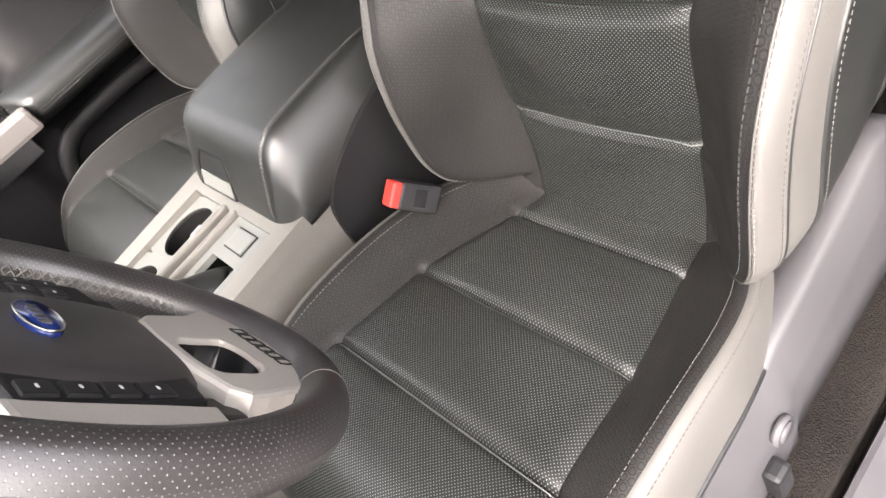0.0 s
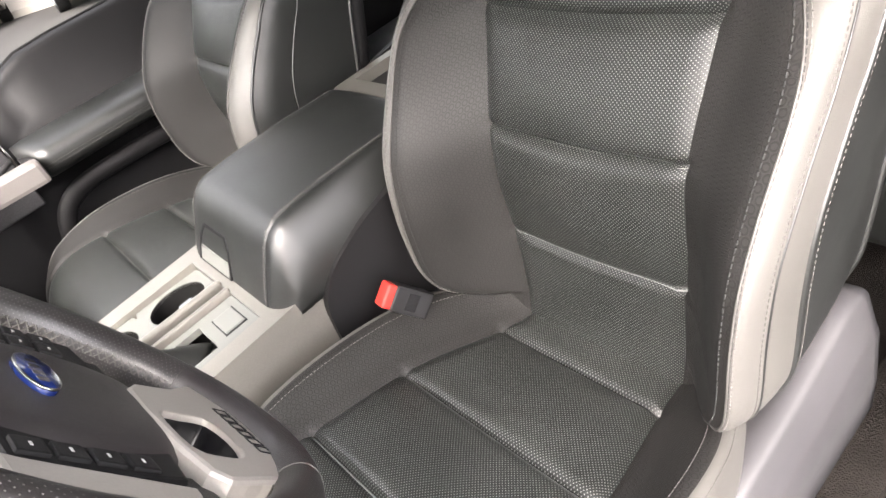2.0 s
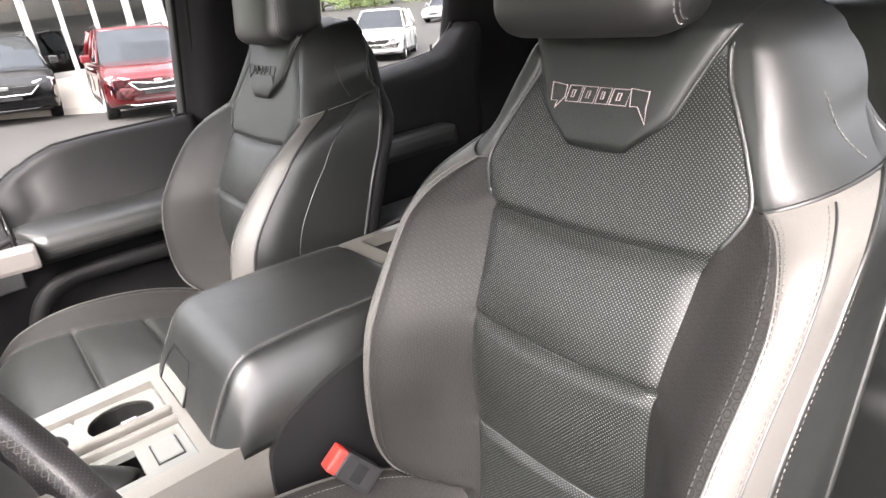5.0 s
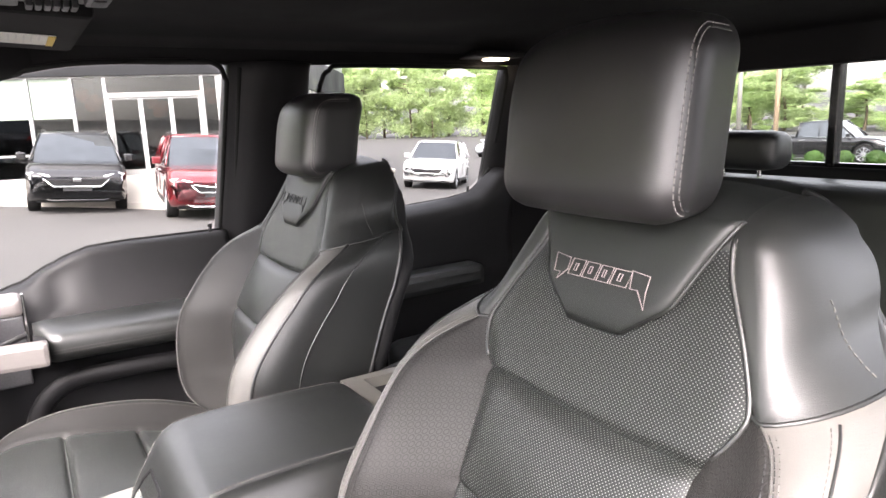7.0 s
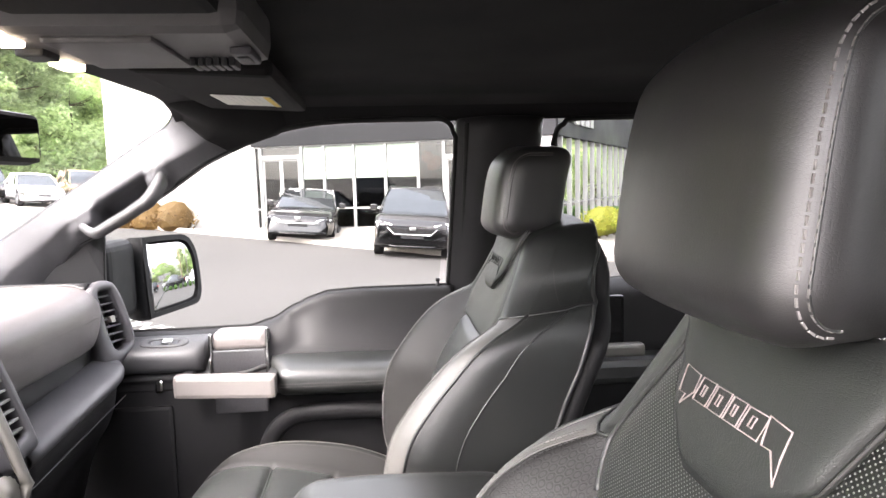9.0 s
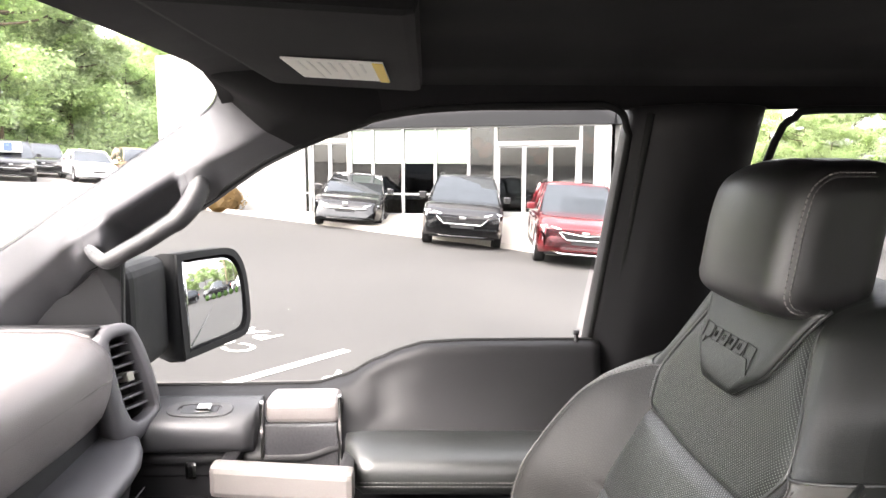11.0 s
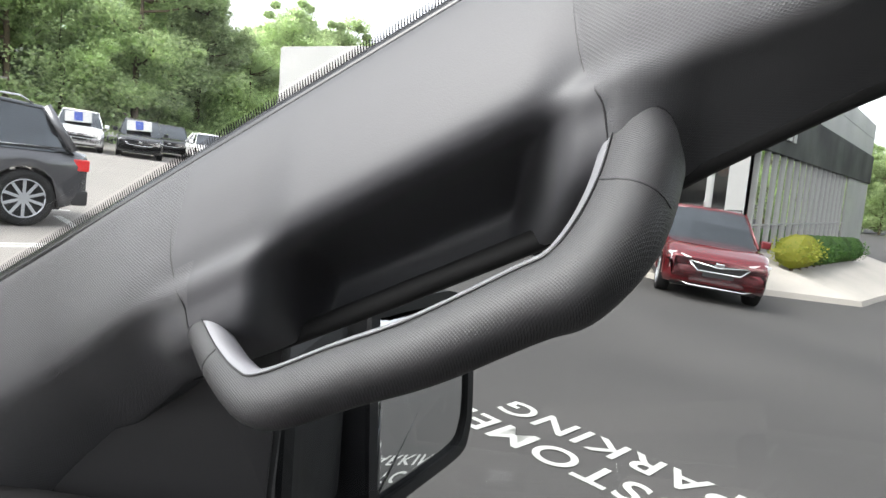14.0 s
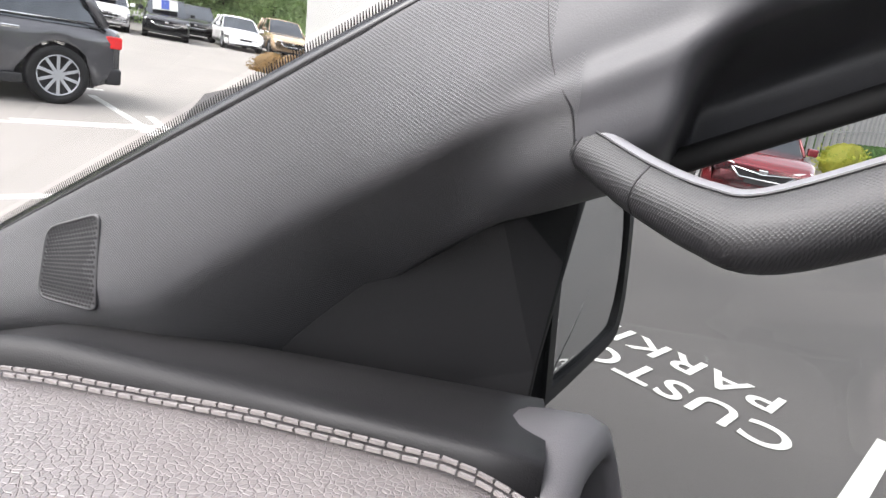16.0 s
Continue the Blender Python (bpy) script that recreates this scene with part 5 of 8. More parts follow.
# window frame lip and glass
lip = [on_glass(y, z + 0.006, 0.004) for y, z in TOP_EDGE]
part("window_frame", tube(smooth_path(lip, 4) + [on_glass(-0.078 + 0.010 * k / 10, 1.76 - 0.36 * k / 10, 0.004) for k in range(11)], 0.0055, 8), RUBBER, door, "black rubber window frame", True)
pane = sheet("pane", [on_glass(y, z, -0.02) for y, z in TOP_EDGE] + [on_glass(y, z, -0.02) for y, z in reversed(LOW_EDGE)], [list(range(len(TOP_EDGE) + len(LOW_EDGE)))], CABIN_GLASS, door, "", smooth=False)
pane.visible_shadow = False
# corner cover in front of the glass
sail = [(0.86, 0.755, 1.60), (0.872, 0.768, 1.45), (0.885, 0.774, 1.30), (0.88, 1.00, 1.36), (0.86, 0.93, 1.48), (0.85, 0.80, 1.55)]
cover = sheet("corner_cover", sail, [list(range(6))], BLACK_PLASTIC, door, "black triangular mirror corner cover", smooth=False)
sm = cover.modifiers.new("thickness", "SOLIDIFY")
sm.thickness = 0.02
for off in (0.0, 0.016):
    part("corner_rib", tube([(0.848, 0.757 + off, 1.575), (0.858, 0.770 + off, 1.45), (0.872, 0.776 + off, 1.30)], 0.005, 8), RUBBER, door, "", True)

# rear passenger door
rear_door = thing("door_2", "black rear passenger door panel, closed", "car door", kind="structure")
RLOW = [(-0.28, 1.398), (-0.45, 1.398), (-0.62, 1.404), (-0.76, 1.412), (-0.84, 1.425), (-0.875, 1.455), (-0.90, 1.50)]
RTOP = [(-0.90, 1.58), (-0.885, 1.745), (-0.87, 1.785), (-0.84, 1.795), (-0.6, 1.797), (-0.36, 1.797), (-0.325, 1.785), (-0.305, 1.75), (-0.285, 1.55)]
rp = []
for k in range(30):
    y = -0.26 - 0.70 * k / 29
    z = lerp_table(sorted(RLOW), y)
    g = on_glass(y, z)
    rp.append(smooth_path([g + Vector((0.01, 0, -0.02)), g, g + Vector((-0.03, 0, -0.004)), g + Vector((-0.07, 0, -0.03)), (0.80, y, 1.32), (0.795, y, 1.20), (0.81, y, 1.12), (0.81, y, 0.74)], 3))
strip("door_panel", list(zip(*rp)), SOFT_BLACK, rear_door, "black moulded rear door panel", thick=0.004)
part("armrest", blocks(((0.72, -0.80, 1.16), (0.81, -0.36, 1.225), 0.02)), BLACK_LEATHER, rear_door, "black padded armrest")
part("pull_handle", blocks(((0.70, -0.52, 1.235), (0.735, -0.30, 1.265), 0.008)), SILVER, rear_door, "dull silver pull handle")
part("trim_insert", blocks(((0.785, -0.50, 1.24), (0.81, -0.34, 1.37), 0.008)), GLOSS_BLACK, rear_door, "gloss black trim insert")
part("window_seal", tube([on_glass(y, z, 0.006) for y, z in RLOW], 0.005, 8), RUBBER, rear_door, "", True)
part("window_frame", tube(smooth_path([on_glass(y, z, 0.004) for y, z in RTOP], 3), 0.006, 8), RUBBER, rear_door, "", True)
part("lock_pin", cylinder(bmesh.new(), (0.872, -0.845, 1.40), (0.872, -0.845, 1.445), 0.0045, 10), BLACK_PLASTIC, rear_door, "black lock pin", True)
rpane = sheet("pane", [on_glass(y, z, -0.02) for y, z in RLOW + RTOP], [list(range(len(RLOW) + len(RTOP)))], REAR_GLASS, rear_door, "", smooth=False)
rpane.visible_shadow = False

# unseen rear driver's door behind the driver's seat, added closed to block rear-left light
left_door = thing("door_3", "black rear driver's door panel, closed, unseen light blocker", "car door", kind="structure")
strip("door_panel", mirrored(-1, list(zip(*rp))), SOFT_BLACK, left_door, "black moulded rear door panel", thick=0.004)
part("window_frame", tube([Vector((-p.x, p.y, p.z)) for p in smooth_path([on_glass(y, z, 0.004) for y, z in RTOP], 3)], 0.006, 8), RUBBER, left_door, "", True)
lpane = sheet("pane", [Vector((-p.x, p.y, p.z)) for p in [on_glass(y, z, -0.02) for y, z in RLOW + RTOP]], [list(range(len(RLOW) + len(RTOP)))], CABIN_GLASS, left_door, "", smooth=False)
lpane.visible_shadow = False

# side mirror outside the passenger window
mirror = thing("side_mirror", "black truck side mirror with a clear glass", "side mirror")
mo = round_loop([(0.0, 0.006), (0.006, 0.0), (0.10, 0.004), (0.178, 0.010), (0.198, 0.030), (0.205, 0.060), (0.204, 0.135), (0.190, 0.180), (0.160, 0.205), (0.10, 0.209), (0.014, 0.209), (0.003, 0.200), (0.0, 0.10)])
mm = Matrix(((0.915, 0, 0.404, 1.100), (-0.404, 0, 0.915, 0.757), (0, 1, 0, 1.312), (0, 0, 0, 1))) @ Matrix.Translation((0.1, 0.1, 0)) @ Matrix.Rotation(radians(4.5), 4, "X") @ Matrix.Translation((-0.1, -0.1, 0))
shell_rings = []
for d, k in ((0.0, 1.0), (-0.004, 1.03), (0.03, 1.05), (0.07, 0.98), (0.10, 0.78), (0.102, 0.4)):
    shell_rings.append([mm @ Vector((0.102 + (x - 0.102) * k * 1.05, 0.104 + (y - 0.104) * k * 1.05, d)) for x, y in mo])
part("mirror_shell", loft(shell_rings[1:]), MIRROR_BLACK, mirror, "black mirror shell", True)
inner = [(0.102 + (x - 0.102) * 0.94, 0.104 + (y - 0.104) * 0.94) for x, y in mo]
part("mirror_rim", plate_with_hole([(0.102 + (x - 0.102) * 1.08, 0.104 + (y - 0.104) * 1.08) for x, y in mo], inner, 0.012, mm @ Matrix.Translation((0, 0, -0.010))), MIRROR_BLACK, mirror)
glass_rings = [[mm @ Vector((0.102 + (x - 0.102) * f, 0.104 + (y - 0.104) * f, -0.0095 + f * f * ((x - 0.102) ** 2 + (y - 0.104) ** 2) / 3.0)) for x, y in inner] for f in (1.0, 0.88, 0.75, 0.62, 0.5, 0.38, 0.25, 0.12, 0.02)]
part("mirror_glass", loft(glass_rings), MIRROR, mirror, "silvered convex mirror glass", True)
part("mirror_arm", blocks(((0.91, 0.790, 1.33), (1.12, 0.87, 1.46), 0.03, None, 4), ((0.905, 0.775, 1.315), (1.10, 0.86, 1.532), 0.038, None, 5)), MIRROR_BLACK, mirror)

# ---- dashboard ----
DASH_THREAD = surface("dash_thread", (0.14, 0.128, 0.125), rough=0.8, grain=3000)
dash = thing("dashboard", "black stitched leather dashboard with grey vent surrounds", "dashboard")
prof = [(1.20, 1.405), (1.10, 1.432), (0.98, 1.446), (0.88, 1.452), (0.80, 1.452), (0.755, 1.445), (0.728, 1.425), (0.718, 1.395), (0.722, 1.35), (0.735, 1.318)]


def dash_point(i, j):
    p = smooth_prof[i]
    x = 0.30 + (0.455 + 0.08 * max(-0.1, p.y - 0.9)) * j / 20
    drop = 0.006 * max(0, (x - 0.68) / 0.08) ** 2
    return Vector((x, p.y + 0.02 * max(0, (x - 0.6) / 0.15) ** 2, p.z - drop))


smooth_prof = smooth_path([(0, y, z) for y, z in prof], 5)
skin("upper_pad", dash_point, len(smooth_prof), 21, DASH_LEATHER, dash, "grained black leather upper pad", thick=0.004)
# hard border around the pad, toward the pillar
brd = []
for k in range(18):
    y = 1.22 - 0.46 * k / 17
    s = 0.012 * max(0, (y - 1.1) / 0.12)
    zz = 1.446 - 0.06 * max(0, (y - 1.02) / 0.2)
    brd.append(smooth_path([(0.756 + 0.08 * (y - 0.9), y, zz - 0.014), (0.759 + 0.08 * (y - 0.9), y, zz + 0.003), (0.766 + 0.08 * (y - 0.9), y, zz + 0.007), (0.785, y, zz + 0.002), (0.83, y, zz - 0.006), (0.87, y, zz - 0.03)], 4))
strip("border", list(zip(*brd)), SOFT_BLACK, dash, "smooth black border beside the pad", thick=0.003)
for off in (0.742, 0.748):
    seam = [(off + 0.08 * (y - 0.9) - 0.02 * max(0, (0.80 - y) / 0.06) ** 2, y, lerp_table(sorted((a, b) for a, b in prof), y) + 0.0012) for y in [1.16 - 0.40 * k / 40 for k in range(41)]]
    part("stitching", stitches(seam, (0, 0, 1), 0.0078, 0.0066, 0.0014), DASH_THREAD, dash, "pale grey thread row")
row = [(0.32 + 0.38 * k / 30, 0.7165, 1.385) for k in range(31)]
part("stitching", stitches(row, (0, -1, 0)), STITCH, dash)
# outboard vent
vent = bmesh.new()
vo = [(-0.016, -0.026), (0.050, -0.020), (0.090, 0.012), (0.092, 0.10), (0.080, 0.155), (0.055, 0.17), (0.015, 0.165), (-0.006, 0.13)]
vi = [(0.020, 0.012), (0.068, 0.012), (0.076, 0.03), (0.072, 0.10), (0.064, 0.142), (0.052, 0.148), (0.026, 0.146), (0.018, 0.125)]
vm = Matrix(((0.93, 0, 0.37, 0.742), (-0.37, 0.22, 0.90, 0.728), (0, 0.975, -0.22, 1.288), (0, 0, 0, 1)))
surround = part("vent_surround", rounded_frame(round_loop(vo), round_loop(vi), 0.07, vm @ Matrix.Translation((0, 0, -0.012)), 0.012), GREY_PLASTIC, dash, "satin grey vent surround", True)
part("vent_back", extrude_outline(vi, 0.004, vm @ Matrix.Translation((0, 0, 0.040))), BLACK_PLASTIC, surround)
for k in range(7):
    v = 0.026 + 0.018 * k
    part("vent_slat", box(bmesh.new(), (0.018, v - 0.0022, 0.006), (0.076, v + 0.0022, 0.030), 0.0015, vm), GREY_PLASTIC, surround)
part("vent_tab", box(bmesh.new(), (0.040, 0.070, -0.004), (0.054, 0.086, 0.02), 0.002, vm), SILVER, surround, "small silver vent tab")
# lower dash: slot, ledge and glove box
part("dash_slot", blocks(((0.28, 0.755, 1.262), (0.74, 0.95, 1.325), 0.01)), BLACK_PLASTIC, dash)
ledge = smooth_path([(0, 0.80, 0.012), (0, 0.74, 0.010), (0, 0.69, 0.006), (0, 0.672, 0.001), (0, 0.667, -0.008), (0, 0.672, -0.018), (0, 0.69, -0.022)], 4)
skin("shelf_ledge", lambda i, j: Vector((0.29 + 0.47 * j / 12, ledge[i].y + 0.04 * max(0, (j - 9) / 3) ** 2, 1.236 + 0.0352 * j / 12 + ledge[i].z)), len(ledge), 13, GREY_PLASTIC, dash, "grey ledge of the open shelf", thick=0.004)
box_front = smooth_path([(0, 0.69, 1.225), (0, 0.683, 1.19), (0, 0.70, 1.13), (0, 0.735, 1.07), (0, 0.77, 0.95)], 4)
skin("glove_box", lambda i, j: Vector((0.29 + 0.46 * j / 12, box_front[i].y + 0.04 * max(0, (j - 9) / 3) ** 2, box_front[i].z + 0.0352 * j / 12)), len(box_front), 13, SOFT_BLACK, dash, "black glove box lid", thick=0.004)
part("glove_box_seam", tube([(0.30 + 0.42 * k / 8, 0.684, 1.171 + 0.030 * k / 8) for k in range(9)], 0.0012, 6), GREY_PLASTIC, dash)
# centre stack
stack = part("centre_stack", blocks(((-0.02, 0.735, 1.10), (0.285, 0.90, 1.45), 0.02)), SOFT_BLACK, dash)
sm_v = Matrix(((1, 0, 0, 0.218), (0, 0.323, 0.946, 0.655), (0, 0.946, -0.323, 1.254), (0, 0, 0, 1)))
bezel = part("vent_surround", rounded_frame(round_loop([(0.0, 0.0), (0.04, -0.004), (0.080, 0.0), (0.088, 0.03), (0.088, 0.14), (0.080, 0.172), (0.04, 0.176), (0.0, 0.172)]), round_loop([(0.010, 0.026), (0.04, 0.024), (0.062, 0.028), (0.068, 0.045), (0.068, 0.135), (0.062, 0.158), (0.04, 0.162), (0.010, 0.160)]), 0.075, sm_v, 0.010), GREY_PLASTIC, stack, "satin grey vent surround", True)
part("vent_back", box(bmesh.new(), (0.004, 0.02, 0.045), (0.076, 0.165, 0.052), 0.0, sm_v), BLACK_PLASTIC, bezel)
for k in range(8):
    part("vent_slat", box(bmesh.new(), (0.008, 0.036 + 0.0165 * k, 0.006), (0.070, 0.0405 + 0.0165 * k, 0.032), 0.0015, sm_v), SWITCH_GREY, bezel)
part("stack_trim", tube(smooth_path([(0.212, 0.704, 1.43), (0.214, 0.672, 1.34), (0.216, 0.648, 1.26), (0.217, 0.640, 1.215), (0.205, 0.662, 1.165), (0.195, 0.70, 1.10)], 5), 0.011, 8, squash=(1.0, 0.7)), SILVER, dash, "satin silver centre trim", True)
part("lower_stack", blocks(((0.05, 0.672, 1.08), (0.30, 0.80, 1.245), 0.014)), SOFT_BLACK, stack)
part("screen", blocks(((0.03, 0.728, 1.25), (0.215, 0.738, 1.36), 0.003)), GLOSS_BLACK, stack, "dark glossy touch screen")
knob = cylinder(bmesh.new(), (0.180, 0.69, 1.215), (0.180, 0.642, 1.230), 0.024, 28)
for k, v in enumerate(knob.verts):
    if k % 4 < 2:
        v.co.x, v.co.z = 0.180 + (v.co.x - 0.180) * 0.93, v.co.z + (1.222 - v.co.z) * 0.07
part("knob", knob, SILVER, stack, "ribbed silver knob", True)
part("lower_controls", blocks(((0.01, 0.726, 1.13), (0.19, 0.738, 1.22), 0.004)), GLOSS_BLACK, stack)
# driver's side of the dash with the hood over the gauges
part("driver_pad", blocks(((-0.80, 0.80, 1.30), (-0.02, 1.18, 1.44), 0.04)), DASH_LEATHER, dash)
part("gauge_hood", blocks(((-0.62, 0.70, 1.40), (-0.22, 0.95, 1.50), 0.03)), SOFT_BLACK, dash)
part("knee_panel", blocks(((-0.80, 0.78, 0.98), (-0.03, 0.95, 1.31), 0.03)), SOFT_BLACK, dash)

# ---- steering wheel ----
wheel = thing("steering_wheel", "black perforated leather steering wheel with satin spokes", "steering wheel")
WC = Vector((-0.398, 0.4708, 1.4047))
wn3 = Vector((0.0647, -0.8964, 0.4385)).normalized()
wrt = Vector((0.9974, 0.0720, 0)).normalized()
wup = wn3.cross(wrt)
WM = Matrix(((wrt.x, wup.x, wn3.x, WC.x), (wrt.y, wup.y, wn3.y, WC.y), (wrt.z, wup.z, wn3.z, WC.z), (0, 0, 0, 1)))
R = 0.180
RIM_DOTS = dotted("perforated_rim_leather", (0.024, 0.0215, 0.022), (0.13, 0.125, 0.12), 0.0050, 0.085, rough=0.32, spec=1.0)


def rim_piece(name, a0, a1, mat, rad, label):
    rows, cols = int(abs(a1 - a0) / 4) + 2, 21
    def P(i, j):
        a = radians(a0 + (a1 - a0) * i / (rows - 1))
        b = 2 * math.pi * j / (cols - 1)
        rr = R + rad * math.cos(b)
        return WM @ Vector((rr * math.sin(a), rr * math.cos(a), rad * 1.12 * math.sin(b)))
    return skin(name, P, rows, cols, mat, wheel, label, lambda i, j: (radians(a0 + (a1 - a0) * i / (rows - 1)) * R, rad * 2 * math.pi * j / (cols - 1)))


rim_piece("rim", -62, 62, RIM_LEATHER, 0.0180, "black leather rim")
rim_piece("rim", 62, 148, RIM_DOTS, 0.0188, "perforated black leather rim")
rim_piece("rim", 148, 212, RIM_LEATHER, 0.0192, "smooth black rim section")
rim_piece("rim", 212, 298, RIM_DOTS, 0.0188, "perforated black leather rim")
for a in (62, 148, 212, 298):
    t = radians(a)
    c, d = Vector((R * math.sin(t), R * math.cos(t), 0)), Vector((math.sin(t), math.cos(t), 0))
    part("rim_seam", tube([WM @ (c + d * (0.0190 * math.cos(b)) + Vector((0, 0, 0.0212 * math.sin(b)))) for b in [2 * math.pi * k / 20 for k in range(20)]], 0.0005, 5, closed=True), STITCH, wheel)
# cross stitching on the inside of the rim
for a0, a1 in ((64, 146), (214, 296)):
    xs = bmesh.new()
    k = a0
    while k < a1:
        for s in (-1, 1):
            p = [WM @ Vector(((R - 0.0188) * math.sin(radians(k + s * q)), (R - 0.0188) * math.cos(radians(k + s * q)), q * 0.0035)) for q in (-1.1, 1.1)]
            t = tube(p, 0.0008, 4)
            me = bpy.data.meshes.new("tmp")
            t.to_mesh(me)
            t.free()
            xs.from_mesh(me)
            bpy.data.meshes.remove(me)
        k += 2.6
    part("stitching", xs, STITCH, wheel, "pale cross-stitched seam")
# airbag hub
hub_o = smooth_path([(-0.074, 0.058, 0), (0, 0.070, 0), (0.074, 0.058, 0), (0.090, 0.0, 0), (0.084, -0.052, 0), (0.066, -0.084, 0), (0.040, -0.094, 0), (0, -0.097, 0), (-0.040, -0.094, 0), (-0.066, -0.084, 0), (-0.084, -0.052, 0), (-0.090, 0.0, 0), (-0.074, 0.058, 0)], 5)[:-1]
hub_rings = [[WM @ Vector((p.x * k, p.y * k, d)) for p in hub_o] for k, d in ((0.98, -0.050), (1.0, -0.022), (0.985, -0.007), (0.95, -0.001), (0.86, 0.004), (0.72, 0.007), (0.5, 0.009), (0.1, 0.010))]
hub = part("airbag_cover", loft(hub_rings), RIM_LEATHER, wheel, "grained black airbag cover", True)
oval = lambda k, d, n=32: [WM @ Vector((0.031 * k * math.cos(2 * math.pi * q / n), 0.0125 * k * math.sin(2 * math.pi * q / n) + 0.006, d)) for q in range(n)]
part("emblem", loft([oval(1.0, 0.006), oval(1.0, 0.0120), oval(0.95, 0.0135)]), BLUE, hub, "blue oval emblem", True)
part("emblem_ring", tube(oval(0.97, 0.0130), 0.0011, 6, closed=True), CHROME, hub, "bright emblem ring", True)
part("emblem_mark", blocks(*[((-0.018 + 0.010 * k, 0.001, 0), (-0.012 + 0.010 * k, 0.008, 0.0008), 0) for k in range(4)]), CHROME, hub, "plain bright marks").matrix_local = WM @ Matrix.Translation((0, 0.002, 0.0135))
# spokes
def spoke(points, thick, material, label, back=0.0, bevel=0.004):
    return part("spoke", extrude_outline(points, thick, WM @ Matrix.Translation((0, 0, back)), bevel), material, wheel, label)


for s in (-1, 1):
    edge = 0.128 if s > 0 else 0.108
    pts = [(s * 0.066, 0.045), (s * edge, 0.042), (s * (edge + 0.005), 0.0), (s * (edge - 0.004), -0.060), (s * 0.060, -0.066)]
    sp = spoke(pts[::-s], 0.014, SOFT_BLACK, "black button spoke", -0.012, 0.003)
    pts = [(s * 0.100, 0.050), (s * 0.164, 0.044), (s * 0.168, 0.0), (s * 0.156, -0.056), (s * 0.112, -0.062)] if s < 0 else [(0.118, 0.052), (0.160, 0.050), (0.166, 0.030), (0.124, 0.026)]
    spoke(pts[::-s], 0.012, SPOKE_SILVER, "satin silver spoke", -0.010 if s < 0 else -0.018, 0.004)
    for a in range(2 if s > 0 else 1):
        for b in range(4):
            x0, y0 = s * (0.093 + 0.022 * a), 0.030 - 0.021 * b
            bb = part("button", box(bmesh.new(), (x0 - 0.0095, y0 - 0.009, 0.000), (x0 + 0.0095, y0 + 0.009, 0.0045), 0.002, WM), BLACK_PLASTIC, sp)
            part("button_mark", box(bmesh.new(), (x0 - 0.0022, y0 - 0.0008, 0.0044), (x0 + 0.0022, y0 + 0.0008, 0.0048), 0, WM), WHITE_MARK, bb)
    part("paddle_block", box(bmesh.new(), (s * 0.100 - 0.016, -0.085, -0.030), (s * 0.100 + 0.016, -0.058, -0.004), 0.004, WM), BLACK_PLASTIC, wheel)
# lower silver spoke as an open frame
so = [(0.030, -0.070), (0.056, -0.118), (0.086, -0.160), (0.045, -0.174), (0.0, -0.178), (-0.050, -0.172), (-0.086, -0.156), (-0.100, -0.118), (-0.098, -0.075)]
si = [(-0.012, -0.080), (-0.006, -0.100), (-0.004, -0.120), (-0.015, -0.127), (-0.032, -0.129), (-0.052, -0.126), (-0.068, -0.117), (-0.072, -0.100), (-0.066, -0.080)]
low_spoke = part("lower_spoke", rounded_frame(round_loop(so, 3), round_loop(si, 3), 0.028, WM @ Matrix.Translation((0, 0, 0.008)) @ Matrix.Scale(-1, 4, (0, 0, 1)), 0.004), SPOKE_SILVER, wheel, "satin silver lower spoke")
part("spoke_insert", loft([[WM @ Vector((x, y, z)) for x, y in round_loop([(-0.035 + (x + 0.035) * 0.985, -0.105 + (y + 0.105) * 0.985) for x, y in si], 3)] for z in (0.003, -0.024)], cap=False), GLOSS_BLACK, low_spoke, "black lining of the spoke opening", True)
marks = bmesh.new()
for k in range(6):
    x = -0.052 + 0.0135 * k
    loop = [WM @ Vector((x + dx, -0.150 + dy, 0.0084)) for dx, dy in ((0, -0.006), (0.010, -0.006), (0.010, 0.0055), (0, 0.0055))]
    t = tube(loop, 0.0008, 4, closed=True)
    me = bpy.data.meshes.new("tmp")
    t.to_mesh(me)
    t.free()
    marks.from_mesh(me)
    bpy.data.meshes.remove(me)
part("spoke_mark", marks, BLACK_PLASTIC, low_spoke, "dark outlined marks")
for s in (-1, 1):
    part("paddle", box(bmesh.new(), (s * 0.13 - 0.012, -0.03, -0.055), (s * 0.13 + 0.012, 0.05, -0.042), 0.004, WM), SILVER, wheel, "silver shift paddle")
col = bmesh.new()
cylinder(col, WM @ Vector((0, 0, -0.03)), WM @ Vector((0, 0, -0.36)), 0.055, 24, 0.07)
part("column", col, SOFT_BLACK, wheel, "black steering column", True)

# ---- centre console ----
console = thing("centre_console", "silver-trimmed centre console with leather armrest lid", "console")
# base body
part("console_body", blocks(((-0.135, -0.30, 0.70), (0.155, 0.20, 1.118), 0.02), ((-0.100, 0.20, 0.70), (0.115, 0.74, 1.04), 0.02)), SOFT_BLACK, console, "dark console body")
